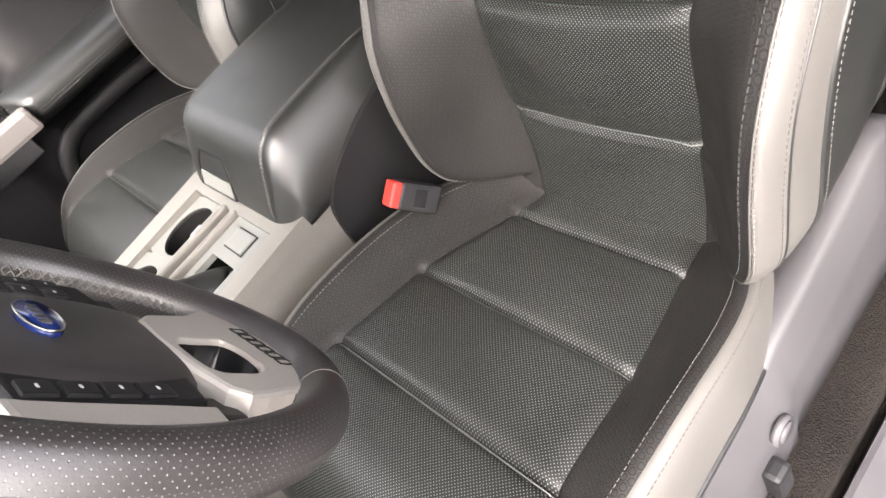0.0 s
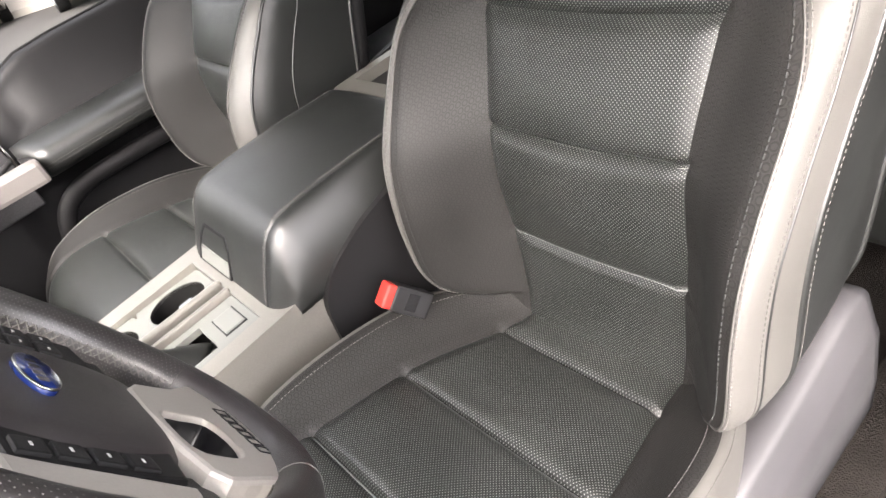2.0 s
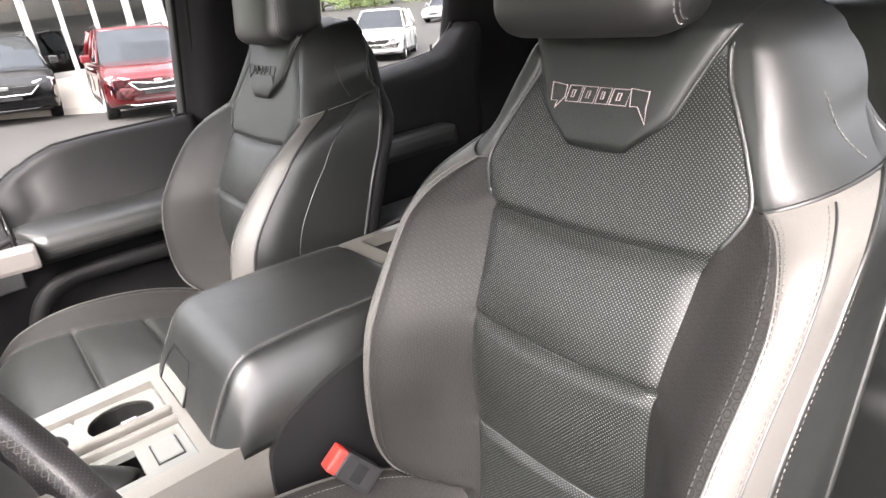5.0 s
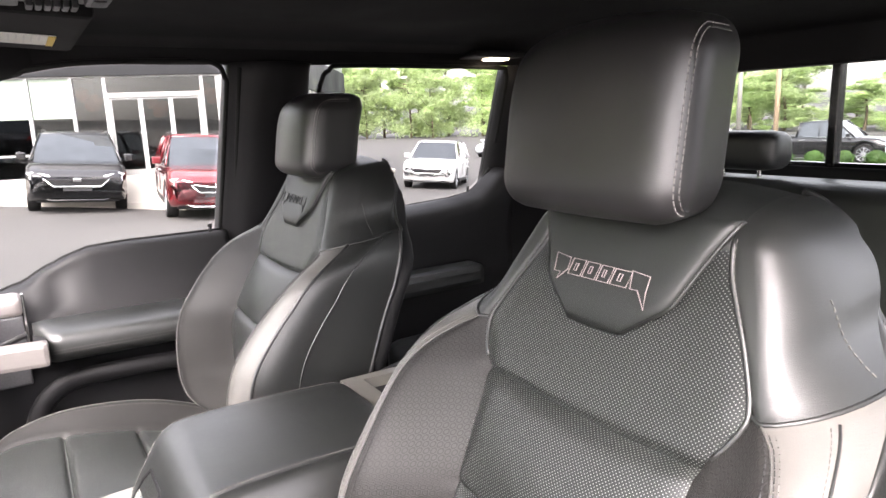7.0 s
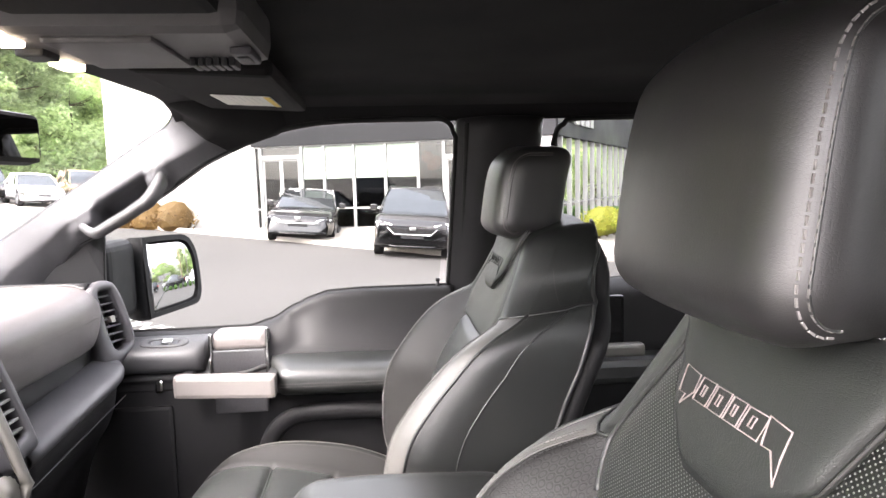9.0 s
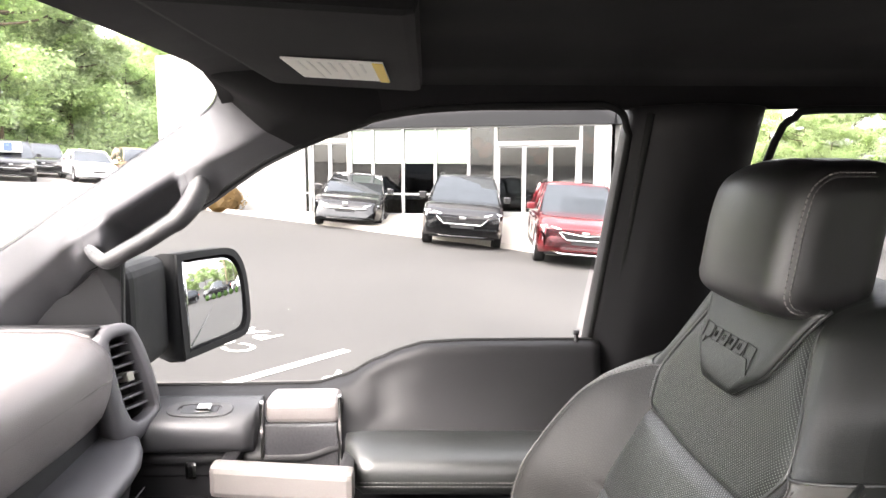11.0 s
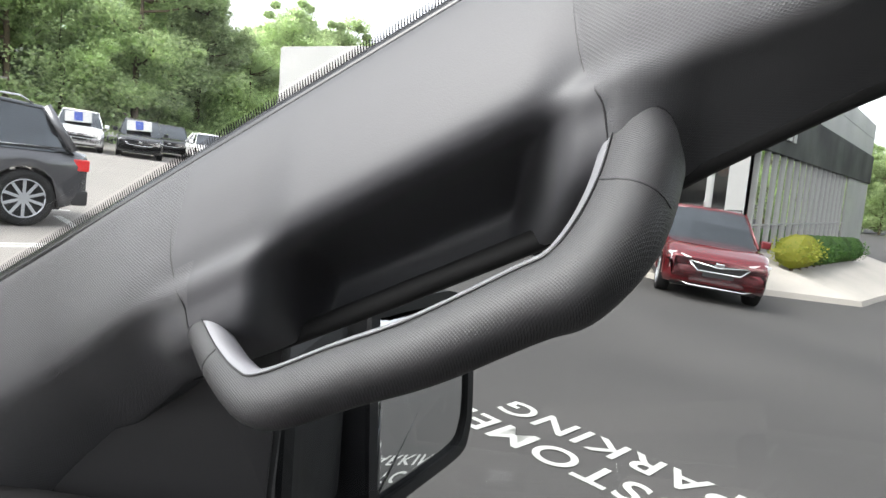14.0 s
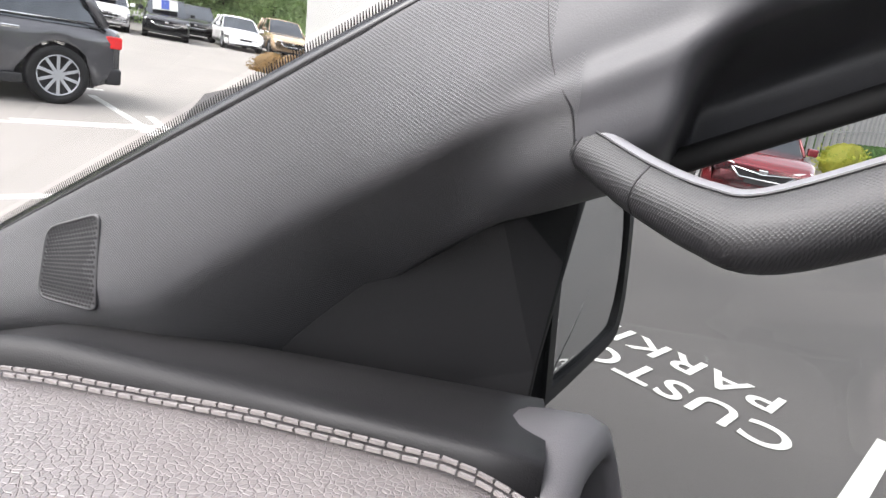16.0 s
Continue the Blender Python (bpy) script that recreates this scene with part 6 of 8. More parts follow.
# silver frame around the tray
fo = [(-0.140, 0.250), (0.160, 0.250), (0.160, 0.50), (0.160, 0.70), (-0.140, 0.70), (-0.140, 0.50)]
fi = [(-0.108, 0.290), (0.120, 0.290), (0.125, 0.50), (0.120, 0.665), (-0.108, 0.665), (-0.108, 0.50)]
frame_tilt = Matrix.Translation((0, 0.25, 1.120)) @ Matrix.Rotation(radians(-2.0), 4, "X") @ Matrix.Translation((0, -0.25, 0))
part("tray_frame", plate_with_hole(fo, fi, 0.022, frame_tilt), SILVER, console, "satin silver tray frame")
part("front_body", plate_with_hole([(-0.137, 0.205), (0.157, 0.205), (0.157, 0.50), (0.157, 0.705), (-0.137, 0.705), (-0.137, 0.50)], [(-0.110, 0.288), (0.122, 0.288), (0.127, 0.50), (0.122, 0.667), (-0.110, 0.667), (-0.110, 0.50)], 0.321, Matrix.Translation((0, 0, 0.80))), SILVER, console, "satin silver lower body")
side_o = smooth_path([(0.225, 0.86, 0), (0.225, 1.07, 0), (0.205, 1.135, 0), (0.15, 1.170, 0), (0.06, 1.195, 0), (-0.10, 1.21, 0), (-0.28, 1.20, 0), (-0.29, 0.86, 0)], 5)
for sx in (-0.150, 0.158):
    part("side_panel", extrude_outline([(p.x, p.y) for p in side_o], 0.014, Matrix(((0, 0, 1, sx), (1, 0, 0, 0), (0, 1, 0, 0), (0, 0, 0, 1))), 0.004), SOFT_BLACK, console, "dark soft console side")
part("tray_floor", blocks(((-0.112, 0.285, 1.02), (0.124, 0.67, 1.062), 0.004)), BLACK_PLASTIC, console)
part("tray_rail", blocks(((0.014, 0.288, 1.118), (0.026, 0.66, 1.147), 0.004), ((-0.014, 0.288, 1.118), (-0.006, 0.66, 1.147), 0.003)), SILVER, console, "bright tray rails")
cup = None
for y0, y1 in ((0.291, 0.402), (0.402, 0.515)):
    cyl = [(0.074 + 0.040 * math.cos(t), (y0 + y1) / 2 + 0.044 * math.sin(t)) for t in [2 * math.pi * k / 32 for k in range(32)]]
    sq = []
    for x, y in cyl:
        dx, dy = x - 0.074, y - (y0 + y1) / 2
        f = min(0.0475 / max(1e-6, abs(dx)), (y1 - y0) / 2 / max(1e-6, abs(dy)))
        sq.append((0.074 + dx * f, (y0 + y1) / 2 + dy * f))
    cup = part("cup_holder", plate_with_hole(sq, cyl, 0.006, Matrix.Translation((0, 0, 1.122))), SWITCH_GREY, console, "grey cup holder surround")
    part("cup_well", loft([[(x, y, z) for x, y in cyl] for z in (1.126, 1.064)], cap=False), RUBBER, cup, "black cup well", True)
part("cup_bridge", blocks(((0.027, 0.516, 1.10), (0.121, 0.664, 1.127), 0.003)), SWITCH_GREY, console)
part("cup_tab", blocks(((0.030, 0.33, 1.128), (0.040, 0.352, 1.142), 0.003)), CHROME, cup)
part("switch_plate", plate_with_hole([(-0.108, 0.291), (-0.016, 0.291), (-0.016, 0.662), (-0.108, 0.662)], [(-0.094, 0.352), (-0.030, 0.352), (-0.030, 0.50), (-0.094, 0.50)], 0.010, Matrix.Translation((0, 0, 1.126))), SWITCH_GREY, console, "satin grey shifter surround")
brake = part("brake_switch", blocks(((-0.086, 0.304, 1.134), (-0.042, 0.334, 1.1395), 0.002)), SWITCH_GREY, console, "grey parking brake switch")
part("switch_gap", plate_with_hole([(-0.088, 0.302), (-0.040, 0.302), (-0.040, 0.336), (-0.088, 0.336)], [(-0.086, 0.304), (-0.042, 0.304), (-0.042, 0.334), (-0.086, 0.334)], 0.003, Matrix.Translation((0, 0, 1.1345))), BLACK_PLASTIC, brake)
boot = []
for k in range(9):
    s = k / 8
    w, l2 = 0.034 * (1 - s) + 0.012 * s, 0.072 * (1 - s) + 0.012 * s
    boot.append([(-0.060 + w * math.cos(t) * (1 + 0.12 * math.sin(5 * t + k)), 0.426 + 0.02 * s + l2 * math.sin(t), 1.124 + 0.06 * s) for t in [2 * math.pi * q / 24 for q in range(24)]])
lever = part("shift_boot", loft(boot), BLACK_LEATHER, console, "wrinkled black leather shift boot", True)
part("shift_lever", cylinder(cylinder(bmesh.new(), (-0.06, 0.45, 1.17), (-0.06, 0.475, 1.24), 0.008, 14), (-0.06, 0.475, 1.235), (-0.06, 0.49, 1.285), 0.021, 20, 0.017), RIM_LEATHER, lever, "black shift knob", True)
part("indicator", blocks(((-0.104, 0.400, 1.1358), (-0.097, 0.412, 1.1368), 0), ((-0.104, 0.417, 1.1358), (-0.097, 0.429, 1.1368), 0)), WHITE_MARK, console)
# armrest lid: front face rolls over to the top
lidp = smooth_path([(0, 0.274, 1.140), (0, 0.263, 1.163), (0, 0.244, 1.196), (0, 0.230, 1.218), (0, 0.214, 1.232), (0, 0.188, 1.239), (0, 0.10, 1.241), (0, 0.0, 1.237), (0, -0.066, 1.226), (0, -0.070, 1.16)], 6)
cross = [(-0.104, -0.0005), (-0.100, 0.0), (-0.05, 0.0018), (0.03, 0.0028), (0.11, 0.0015), (0.130, -0.0005), (0.142, -0.006), (0.149, -0.018), (0.151, -0.045)]
lid = skin("armrest_lid", lambda i, j: Vector((cross[j][0], lidp[i].y + 0.25 * min(0.0, cross[j][1]) * (1 if i < 20 else 0), max(1.130, lidp[i].z + cross[j][1]))), len(lidp), len(cross), BLACK_LEATHER, console, "black leather armrest lid", thick=0.003)


def lid_side_point(i, j):
    p, t = lidp[i], j / 10
    base = Vector((-0.138, 0.08 + (p.y - 0.08) * 0.97, 1.122))
    q = Vector((-0.1055, p.y, p.z - 0.0008)).lerp(base, t)
    return q + Vector((-0.016, 0, 0.004)) * math.sin(math.pi * min(1.0, t * 1.05)) ** 0.7 * min(1.0, (p.z - 1.13) / 0.07)


part("lid_seam", tube([(-0.1048, p.y - 0.0005, p.z - 0.0006) for p in lidp[:-6]], 0.0016, 6), BLACK_PLASTIC, lid)
skin("lid_side", lid_side_point, len(lidp) - 4, 11, BLACK_LEATHER, lid, "padded leather lid side", thick=0.003)
part("lid_body", blocks(((-0.098, -0.055, 1.112), (0.140, 0.200, 1.215), 0.012)), BLACK_LEATHER, console)
for off in (-0.0985, -0.1015, 0.131):
    row = [(off, p.y + 0.0012, p.z + (0.0012 if p.z > 1.225 else 0.0006)) for p in lidp[3:-7]]
    part("stitching", stitches(row, lambda q: (0, 0.86, 0.5) if q.z < 1.225 else (0, 0, 1), pitch=0.0055, length=0.0034, width=0.0007), STITCH, lid, "pale thread row")
lat_m = Matrix(((-1, 0, 0, 0.054), (0, -0.503, 0.864, 0.2738), (0, 0.864, 0.503, 1.1430), (0, 0, 0, 1)))
lat = part("latch_frame", plate_with_hole([(-0.056, 0.0), (0.056, 0.0), (0.050, 0.040), (0.037, 0.060), (-0.037, 0.060), (-0.050, 0.040)], [(-0.052, 0.001), (0.052, 0.001), (0.046, 0.038), (0.034, 0.056), (-0.034, 0.056), (-0.046, 0.038)], 0.005, lat_m), BLACK_PLASTIC, console, "black latch frame")
part("latch_recess", extrude_outline([(-0.052, 0.001), (0.052, 0.001), (0.046, 0.038), (0.034, 0.056), (-0.034, 0.056), (-0.046, 0.038)], 0.0012, lat_m @ Matrix.Translation((0, 0, 0.0016))), GLOSS_BLACK, lat)
part("latch", box(bmesh.new(), (-0.050, 0.001, 0.001), (0.050, 0.024, 0.0042), 0.001, lat_m), SWITCH_GREY, lat, "satin grey latch")
# rear end with its cup holder
part("rear_trim", plate_with_hole([(-0.12, -0.24), (0.15, -0.24), (0.155, -0.07), (-0.125, -0.07)], [(0.02, -0.20), (0.13, -0.20), (0.135, -0.105), (0.02, -0.105)], 0.03, Matrix.Translation((0, 0, 1.195))), SILVER, console, "satin silver rear console trim")
part("rear_well", blocks(((-0.11, -0.235, 1.0), (0.145, -0.075, 1.205), 0.004)), BLACK_PLASTIC, console)

# seat belt buckle beside the driver's cushion
buckle = thing("belt_buckle", "black seat belt buckle with red release button", "belt buckle")
bmx = Matrix(((1, 0, 0, -0.213), (0, 0.61, -0.79, 0.163), (0, 0.79, 0.61, 1.114), (0, 0, 0, 1))) @ Matrix.Rotation(radians(-12), 4, "Z") @ Matrix.Scale(0.82, 4)
part("buckle_body", box(bmesh.new(), (-0.015, -0.075, -0.022), (0.015, -0.004, 0.022), 0.005, bmx), BLACK_PLASTIC, buckle)
part("release_button", box(bmesh.new(), (-0.014, -0.008, -0.020), (0.014, 0.010, 0.020), 0.004, bmx), RED, buckle, "red release button")
part("buckle_groove", box(bmesh.new(), (-0.0156, -0.050, -0.014), (-0.0148, -0.030, 0.014), 0.0, bmx), GLOSS_BLACK, buckle)
part("buckle_stalk", tube([bmx @ Vector((0, -0.06, 0)), bmx @ Vector((0.02, -0.10, 0)), (-0.158, 0.05, 0.98), (-0.155, 0.03, 0.72)], 0.013, 8, squash=(0.6, 1.3)), BLACK_PLASTIC, buckle, "", True)

# seat belt on the driver's pillar
belt = thing("seat_belt", "black seat belt webbing with anchor on the pillar", "seat belt")
part("webbing", tube(smooth_path([(-0.74, -0.17, 1.74), (-0.76, -0.15, 1.5), (-0.78, -0.13, 1.2), (-0.77, -0.12, 0.85)], 6), 0.022, 8, squash=(0.15, 1.0)), BELT, belt, "", True)
part("tongue", blocks(((-0.785, -0.135, 1.18), (-0.765, -0.085, 1.25), 0.004)), BLACK_PLASTIC, belt)
part("tongue_plate", blocks(((-0.778, -0.09, 1.19), (-0.774, -0.05, 1.235), 0.001)), CHROME, belt, "steel tongue")

# ---- roof fittings ----
visor = thing("sun_visor", "black cloth sun visor with a white warning label", "sun visor")
vb = bmesh.new()
box(vb, (0.14, 0.235, 1.815), (0.56, 0.425, 1.840), 0.010)
vmat = Matrix.Translation((0, 0.43, 1.83)) @ Matrix.Rotation(radians(3), 4, "X") @ Matrix.Translation((0, -0.43, -1.83))
vb.transform(vmat)
part("visor_board", vb, HEADLINER, visor)
lab = part("visor_label", box(bmesh.new(), (0.335, 0.270, 1.8125), (0.460, 0.365, 1.8140), 0, vmat), PAPER, visor, "white printed label")
part("label_stripe", box(bmesh.new(), (0.335, 0.270, 1.8115), (0.460, 0.280, 1.8124), 0, vmat), YELLOW, lab, "yellow warning stripe")
lines = bmesh.new()
for k in range(7):
    box(lines, (0.345, 0.290 + 0.010 * k, 1.8118), (0.40 + 0.05 * ((k * 7) % 3) / 2, 0.2925 + 0.010 * k, 1.8124), 0, vmat)
part("label_print", lines, PRINT, lab)
drv = thing("sun_visor", "black cloth sun visor folded up", "sun visor")
part("visor_board", blocks(((-0.56, 0.235, 1.815), (-0.14, 0.425, 1.840), 0.010)), HEADLINER, drv)

over = thing("overhead_console", "dark grey overhead console with reading lights and switches", "overhead console")
ob = bmesh.new()
box(ob, (-0.105, 0.225, 1.812), (0.095, 0.50, 1.88), 0.020)
ob.transform(Matrix.Translation((0, 0.3, 1.83)) @ Matrix.Rotation(radians(0), 4, "X") @ Matrix.Translation((0, -0.3, -1.83)))
shell = part("console_shell", ob, GREY_PLASTIC, over, "dark grey moulded shell")
shell.data.materials[0] = surface("overhead_plastic", (0.09, 0.085, 0.085), rough=0.55, grain=1300, bump=0.25)
part("storage_lid", blocks(((-0.075, 0.32, 1.806), (0.075, 0.43, 1.814), 0.004)), shell.data.materials[0], over)
for k in range(6):
    part("switch", blocks(((0.035, 0.262 + 0.0090 * k, 1.802), (0.072, 0.269 + 0.0090 * k, 1.814), 0.002)), BLACK_PLASTIC, over, "black roof switch")
part("slot_frame", blocks(((-0.02, 0.232, 1.804), (0.045, 0.256, 1.814), 0.003)), GREY_PLASTIC, over)
part("slot", blocks(((-0.008, 0.237, 1.802), (0.033, 0.251, 1.81), 0.003)), BLACK_PLASTIC, over)
for x in (-0.07, 0.07):
    part("reading_light", blocks(((x - 0.022, 0.455, 1.806), (x + 0.022, 0.480, 1.816), 0.003)), LAMP_ON, over, "lit reading light")
part("light_switch", blocks(((-0.02, 0.452, 1.804), (0.02, 0.482, 1.815), 0.003)), BLACK_PLASTIC, over)

rvm = thing("rear_view_mirror", "black interior rear-view mirror", "mirror")
rm = Matrix.Translation((0.03, 0.56, 1.728)) @ Matrix.Rotation(radians(-8), 4, "Z")
part("mirror_shell", box(bmesh.new(), (-0.125, 0.0, -0.034), (0.125, 0.035, 0.034), 0.014, rm), BLACK_PLASTIC, rvm)
part("mirror_glass", box(bmesh.new(), (-0.112, -0.003, -0.026), (0.112, 0.001, 0.026), 0.001, rm), MIRROR, rvm, "silvered mirror glass")
part("mirror_stalk", cylinder(bmesh.new(), (0.02, 0.585, 1.73), (0.0, 0.62, 1.80), 0.012, 14), BLACK_PLASTIC, rvm)

dome = thing("dome_light", "small lit rear dome light in the headliner", "dome light")
part("dome_frame", blocks(((0.60, -0.86, 1.815), (0.70, -0.70, 1.832), 0.006)), BLACK_PLASTIC, dome)
part("dome_lens", blocks(((0.63, -0.83, 1.810), (0.675, -0.77, 1.820), 0.003)), LAMP_ON, dome, "lit lens")

# ---- rear bench ----
bench = thing("rear_bench", "black leather rear bench seat with headrests", "bench seat")
verts, faces = rounded_block((-0.70, -0.92, 0.82), (0.70, -0.42, 1.08), 0.05, 14)
sheet("seat_cushion", verts, [f for f, a, s in faces], BLACK_LEATHER, bench)
verts, faces = rounded_block((-0.70, -1.28, 1.0), (0.70, -1.10, 1.488), 0.05, 14, lambda p: p + Vector((0, -0.16 * (p.z - 1.3), 0)))
sheet("backrest", verts, [f for f, a, s in faces], BLACK_LEATHER, bench)
for x, zl, zh, hw in ((-0.30, 1.535, 1.675, 0.115), (0.168, 1.505, 1.602, 0.116), (0.645, 1.535, 1.737, 0.112)):
    verts, faces = rounded_block((x - hw, -1.265, zl), (x + hw, -1.165, zh), 0.035, 8)
    hr = sheet("headrest", verts, [f for f, a, s in faces], BLACK_LEATHER, bench)
    for q in (-0.05, 0.05):
        part("headrest_post", cylinder(bmesh.new(), (x + q, -1.215, 1.43), (x + q, -1.215, zl + 0.04), 0.006), CHROME, hr)

# ---- outside: ground ----
SLOPE = 0.075


def ground_z(x, y):
    return SLOPE * max(-14.0, min(34.0, y))


GROUND_M = Matrix.Rotation(math.atan(SLOPE), 4, "X")
gx = [-900, -300, -120, -60, -30, -15, -8, -4, 0, 4, 8, 12, 16, 20, 26, 34, 46, 70, 120, 300, 900]
gy = [-900, -300, -120, -60, -30, -20, -14, -10, -6, -3, 0, 3, 6, 10, 15, 20, 27, 34, 45, 70, 120, 300, 900]
ground = skin("ground", lambda i, j: Vector((gx[j], gy[i], ground_z(gx[j], gy[i]))), len(gy), len(gx), ASPHALT, None, "grey asphalt parking lot")
tagged(ground, "grey asphalt parking lot", "ground", kind="structure")

# paler lot ahead of the truck
LOT_EDGE = [(-25, 3.4), (4, 3.4), (8, 5.2), (12, 7.3), (21, 9.4), (40, 9.0)]


def lot_point(i, j):
    x = -25 + 65 * j / 26
    y0 = lerp_table(LOT_EDGE, x)
    y = y0 + (38 - 0.25 * max(0, x) - y0) * i / 12
    return Vector((x, y, ground_z(x, y) + 0.004))


pale = skin("road", lot_point, 13, 27, PALE_LOT, None, "")
tagged(pale, "pale weathered asphalt of the lot ahead", "road", kind="structure")

# painted lines and words on the asphalt
A_RIGHT, A_DOWN = Vector((0.56, 0.828, 0)), Vector((0.828, -0.56, 0))


def paint_line(a, b, width, label="white painted parking line"):
    a, b = Vector((*a, 0)), Vector((*b, 0))
    d = (b - a).normalized()
    s = Vector((-d.y, d.x, 0)) * (width / 2)
    pts = [Vector((p.x, p.y, ground_z(p.x, p.y) + 0.006)) for p in (a - s, a + s, b + s, b - s)]
    ob = sheet("parking_line", pts, [(0, 1, 2, 3)], PAINT_WHITE, None, "", smooth=False)
    return tagged(ob, label, "road marking", "parking lines", "structure")


def paint_word(body, place, height, stretch):
    cu = bpy.data.curves.new("painted_word", "FONT")
    cu.body, cu.size, cu.align_x, cu.align_y = body, height, "LEFT", "BOTTOM"
    cu.offset = 0.006
    cu.space_character = 1.12
    ob = bpy.data.objects.new("painted_word", cu)
    scene.collection.objects.link(ob)
    bpy.context.view_layer.update()
    me = bpy.data.meshes.new_from_object(ob.evaluated_get(bpy.context.evaluated_depsgraph_get()))
    bpy.data.objects.remove(ob)
    word = link_mesh("painted_word", me, PAINT_WHITE, None, "", False)
    r, u = A_RIGHT, -A_DOWN
    x, y = place
    me.transform(Matrix(((r.x * stretch, u.x, 0, x), (r.y * stretch, u.y, 0, y), (r.y * SLOPE * stretch, u.y * SLOPE, 1, ground_z(x, y) + 0.008), (0, 0, 0, 1))))
    return tagged(word, "white stencilled words on asphalt", "road marking", "painted words", "structure")


for k in range(-1, 3):
    ox, oy = A_RIGHT.x * 2.95 * k, A_RIGHT.y * 2.95 * k
    paint_word("CUSTOMER", (3.89 + ox, -0.79 + oy), 0.40, 0.92)
    paint_word("PARKING", (4.36 + ox, -0.89 + oy), 0.40, 0.92)
for k in range(-2, 4):
    ox, oy = A_RIGHT.x * 2.72 * (k - 1), A_RIGHT.y * 2.72 * (k - 1)
    paint_line((3.9 + ox, 2.10 + oy), (5.60 + ox, 0.96 + oy), 0.10)
# stalls in the lot ahead
for a, b in (((5.9, 3.62), (3.0, 5.6)), ((8.0, 5.70), (4.9, 7.8)), ((10.3, 7.9), (6.0, 11.2)), ((7.9, 5.5), (9.6, 7.6)), ((6.6, 3.9), (8.9, 6.2))):
    paint_line(a, b, 0.12)

# ---- dealership building ----
F0, FD = Vector((18.166, -1.711, 0)), Vector((-0.3089, -0.9511, 0))
FN = Vector((-0.9511, 0.3089, 0))
FLOOR_Z = 0.42
BM = Matrix(((FD.x, FN.x, 0, F0.x), (FD.y, FN.y, 0, F0.y), (0, 0, 1, 0), (0, 0, 0, 1)))   # along the front, out of it, up


def bbox(lo, hi, bevel=0.0):
    return box(bmesh.new(), lo, hi, bevel, BM)


building = thing("dealership", "flat-roofed showroom with white panels, black band and glazed front", "building")
part("wall", bbox((-11.2, -14, FLOOR_Z - 1.2), (-5.95, 0, 5.35)), PANEL_WHITE, building, "white panelled wall")
part("wall", bbox((-5.95, -14, 4.29), (3.15, 0.02, 5.82)), PANEL_WHITE, building, "white panelled parapet")
part("panel_joint", bbox((-5.95, 0.021, 5.12), (3.15, 0.028, 5.14)), GREY_PLASTIC, building)
part("panel_joint", bbox((-1.5, 0.021, 4.30), (-1.48, 0.028, 5.82)), GREY_PLASTIC, building)
part("roof", bbox((-11.2, -14, 5.35), (3.2, -0.1, 5.40)), PANEL_WHITE, building)
part("band", bbox((-6.0, -14.1, 2.95), (3.20, 0.12, 4.29), 0.01), PANEL_BLACK, building, "black metal band")
part("column", bbox((2.72, -0.35, FLOOR_Z - 0.8), (3.12, 0.05, 2.95), 0.01), PANEL_WHITE, building, "white corner column")
part("floor_slab", bbox((-6.0, -14, FLOOR_Z - 1.2), (3.1, -0.02, FLOOR_Z + 0.06)), CONCRETE, building)
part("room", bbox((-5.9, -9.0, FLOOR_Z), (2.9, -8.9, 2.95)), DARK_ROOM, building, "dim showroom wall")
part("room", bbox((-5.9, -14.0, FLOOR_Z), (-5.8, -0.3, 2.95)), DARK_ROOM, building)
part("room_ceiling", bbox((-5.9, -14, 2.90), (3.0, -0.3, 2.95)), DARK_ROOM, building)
# glazing along the front: (from, to, kind)
BAYS = [(-5.95, -5.75, "glass"), (-4.40, -3.68, "shade"), (-3.68, -2.74, "shade"), (-2.74, -1.76, "shade"), (-1.76, -0.77, "shade"), (-0.77, 0.0, "glass"), (2.33, 2.72, "glass")]
for a, b, kind in BAYS:
    win = part("window", plate_with_hole([(a, FLOOR_Z), (b, FLOOR_Z), (b, 2.95), (a, 2.95)], [(a + 0.04, FLOOR_Z + 0.06), (b - 0.04, FLOOR_Z + 0.06), (b - 0.04, 2.91), (a + 0.04, 2.91)], 0.10,
               BM @ Matrix(((1, 0, 0, 0), (0, 0, 1, -0.06), (0, 1, 0, 0), (0, 0, 0, 1)))), FRAME_WHITE, building, "white aluminium window frame")
    part("pane", bbox((a + 0.03, -0.03, FLOOR_Z + 0.05), (b - 0.03, -0.02, 2.92)), STORE_GLASS, win)
    part("mullion", bbox((a + 0.03, -0.05, 1.02), (b - 0.03, 0.04, 1.07)), FRAME_WHITE, win)
    if kind == "shade":
        part("shade", bbox((a + 0.05, -0.015, 1.93), (b - 0.05, -0.008, 2.90)), SHADE, win, "pale green roller shade")


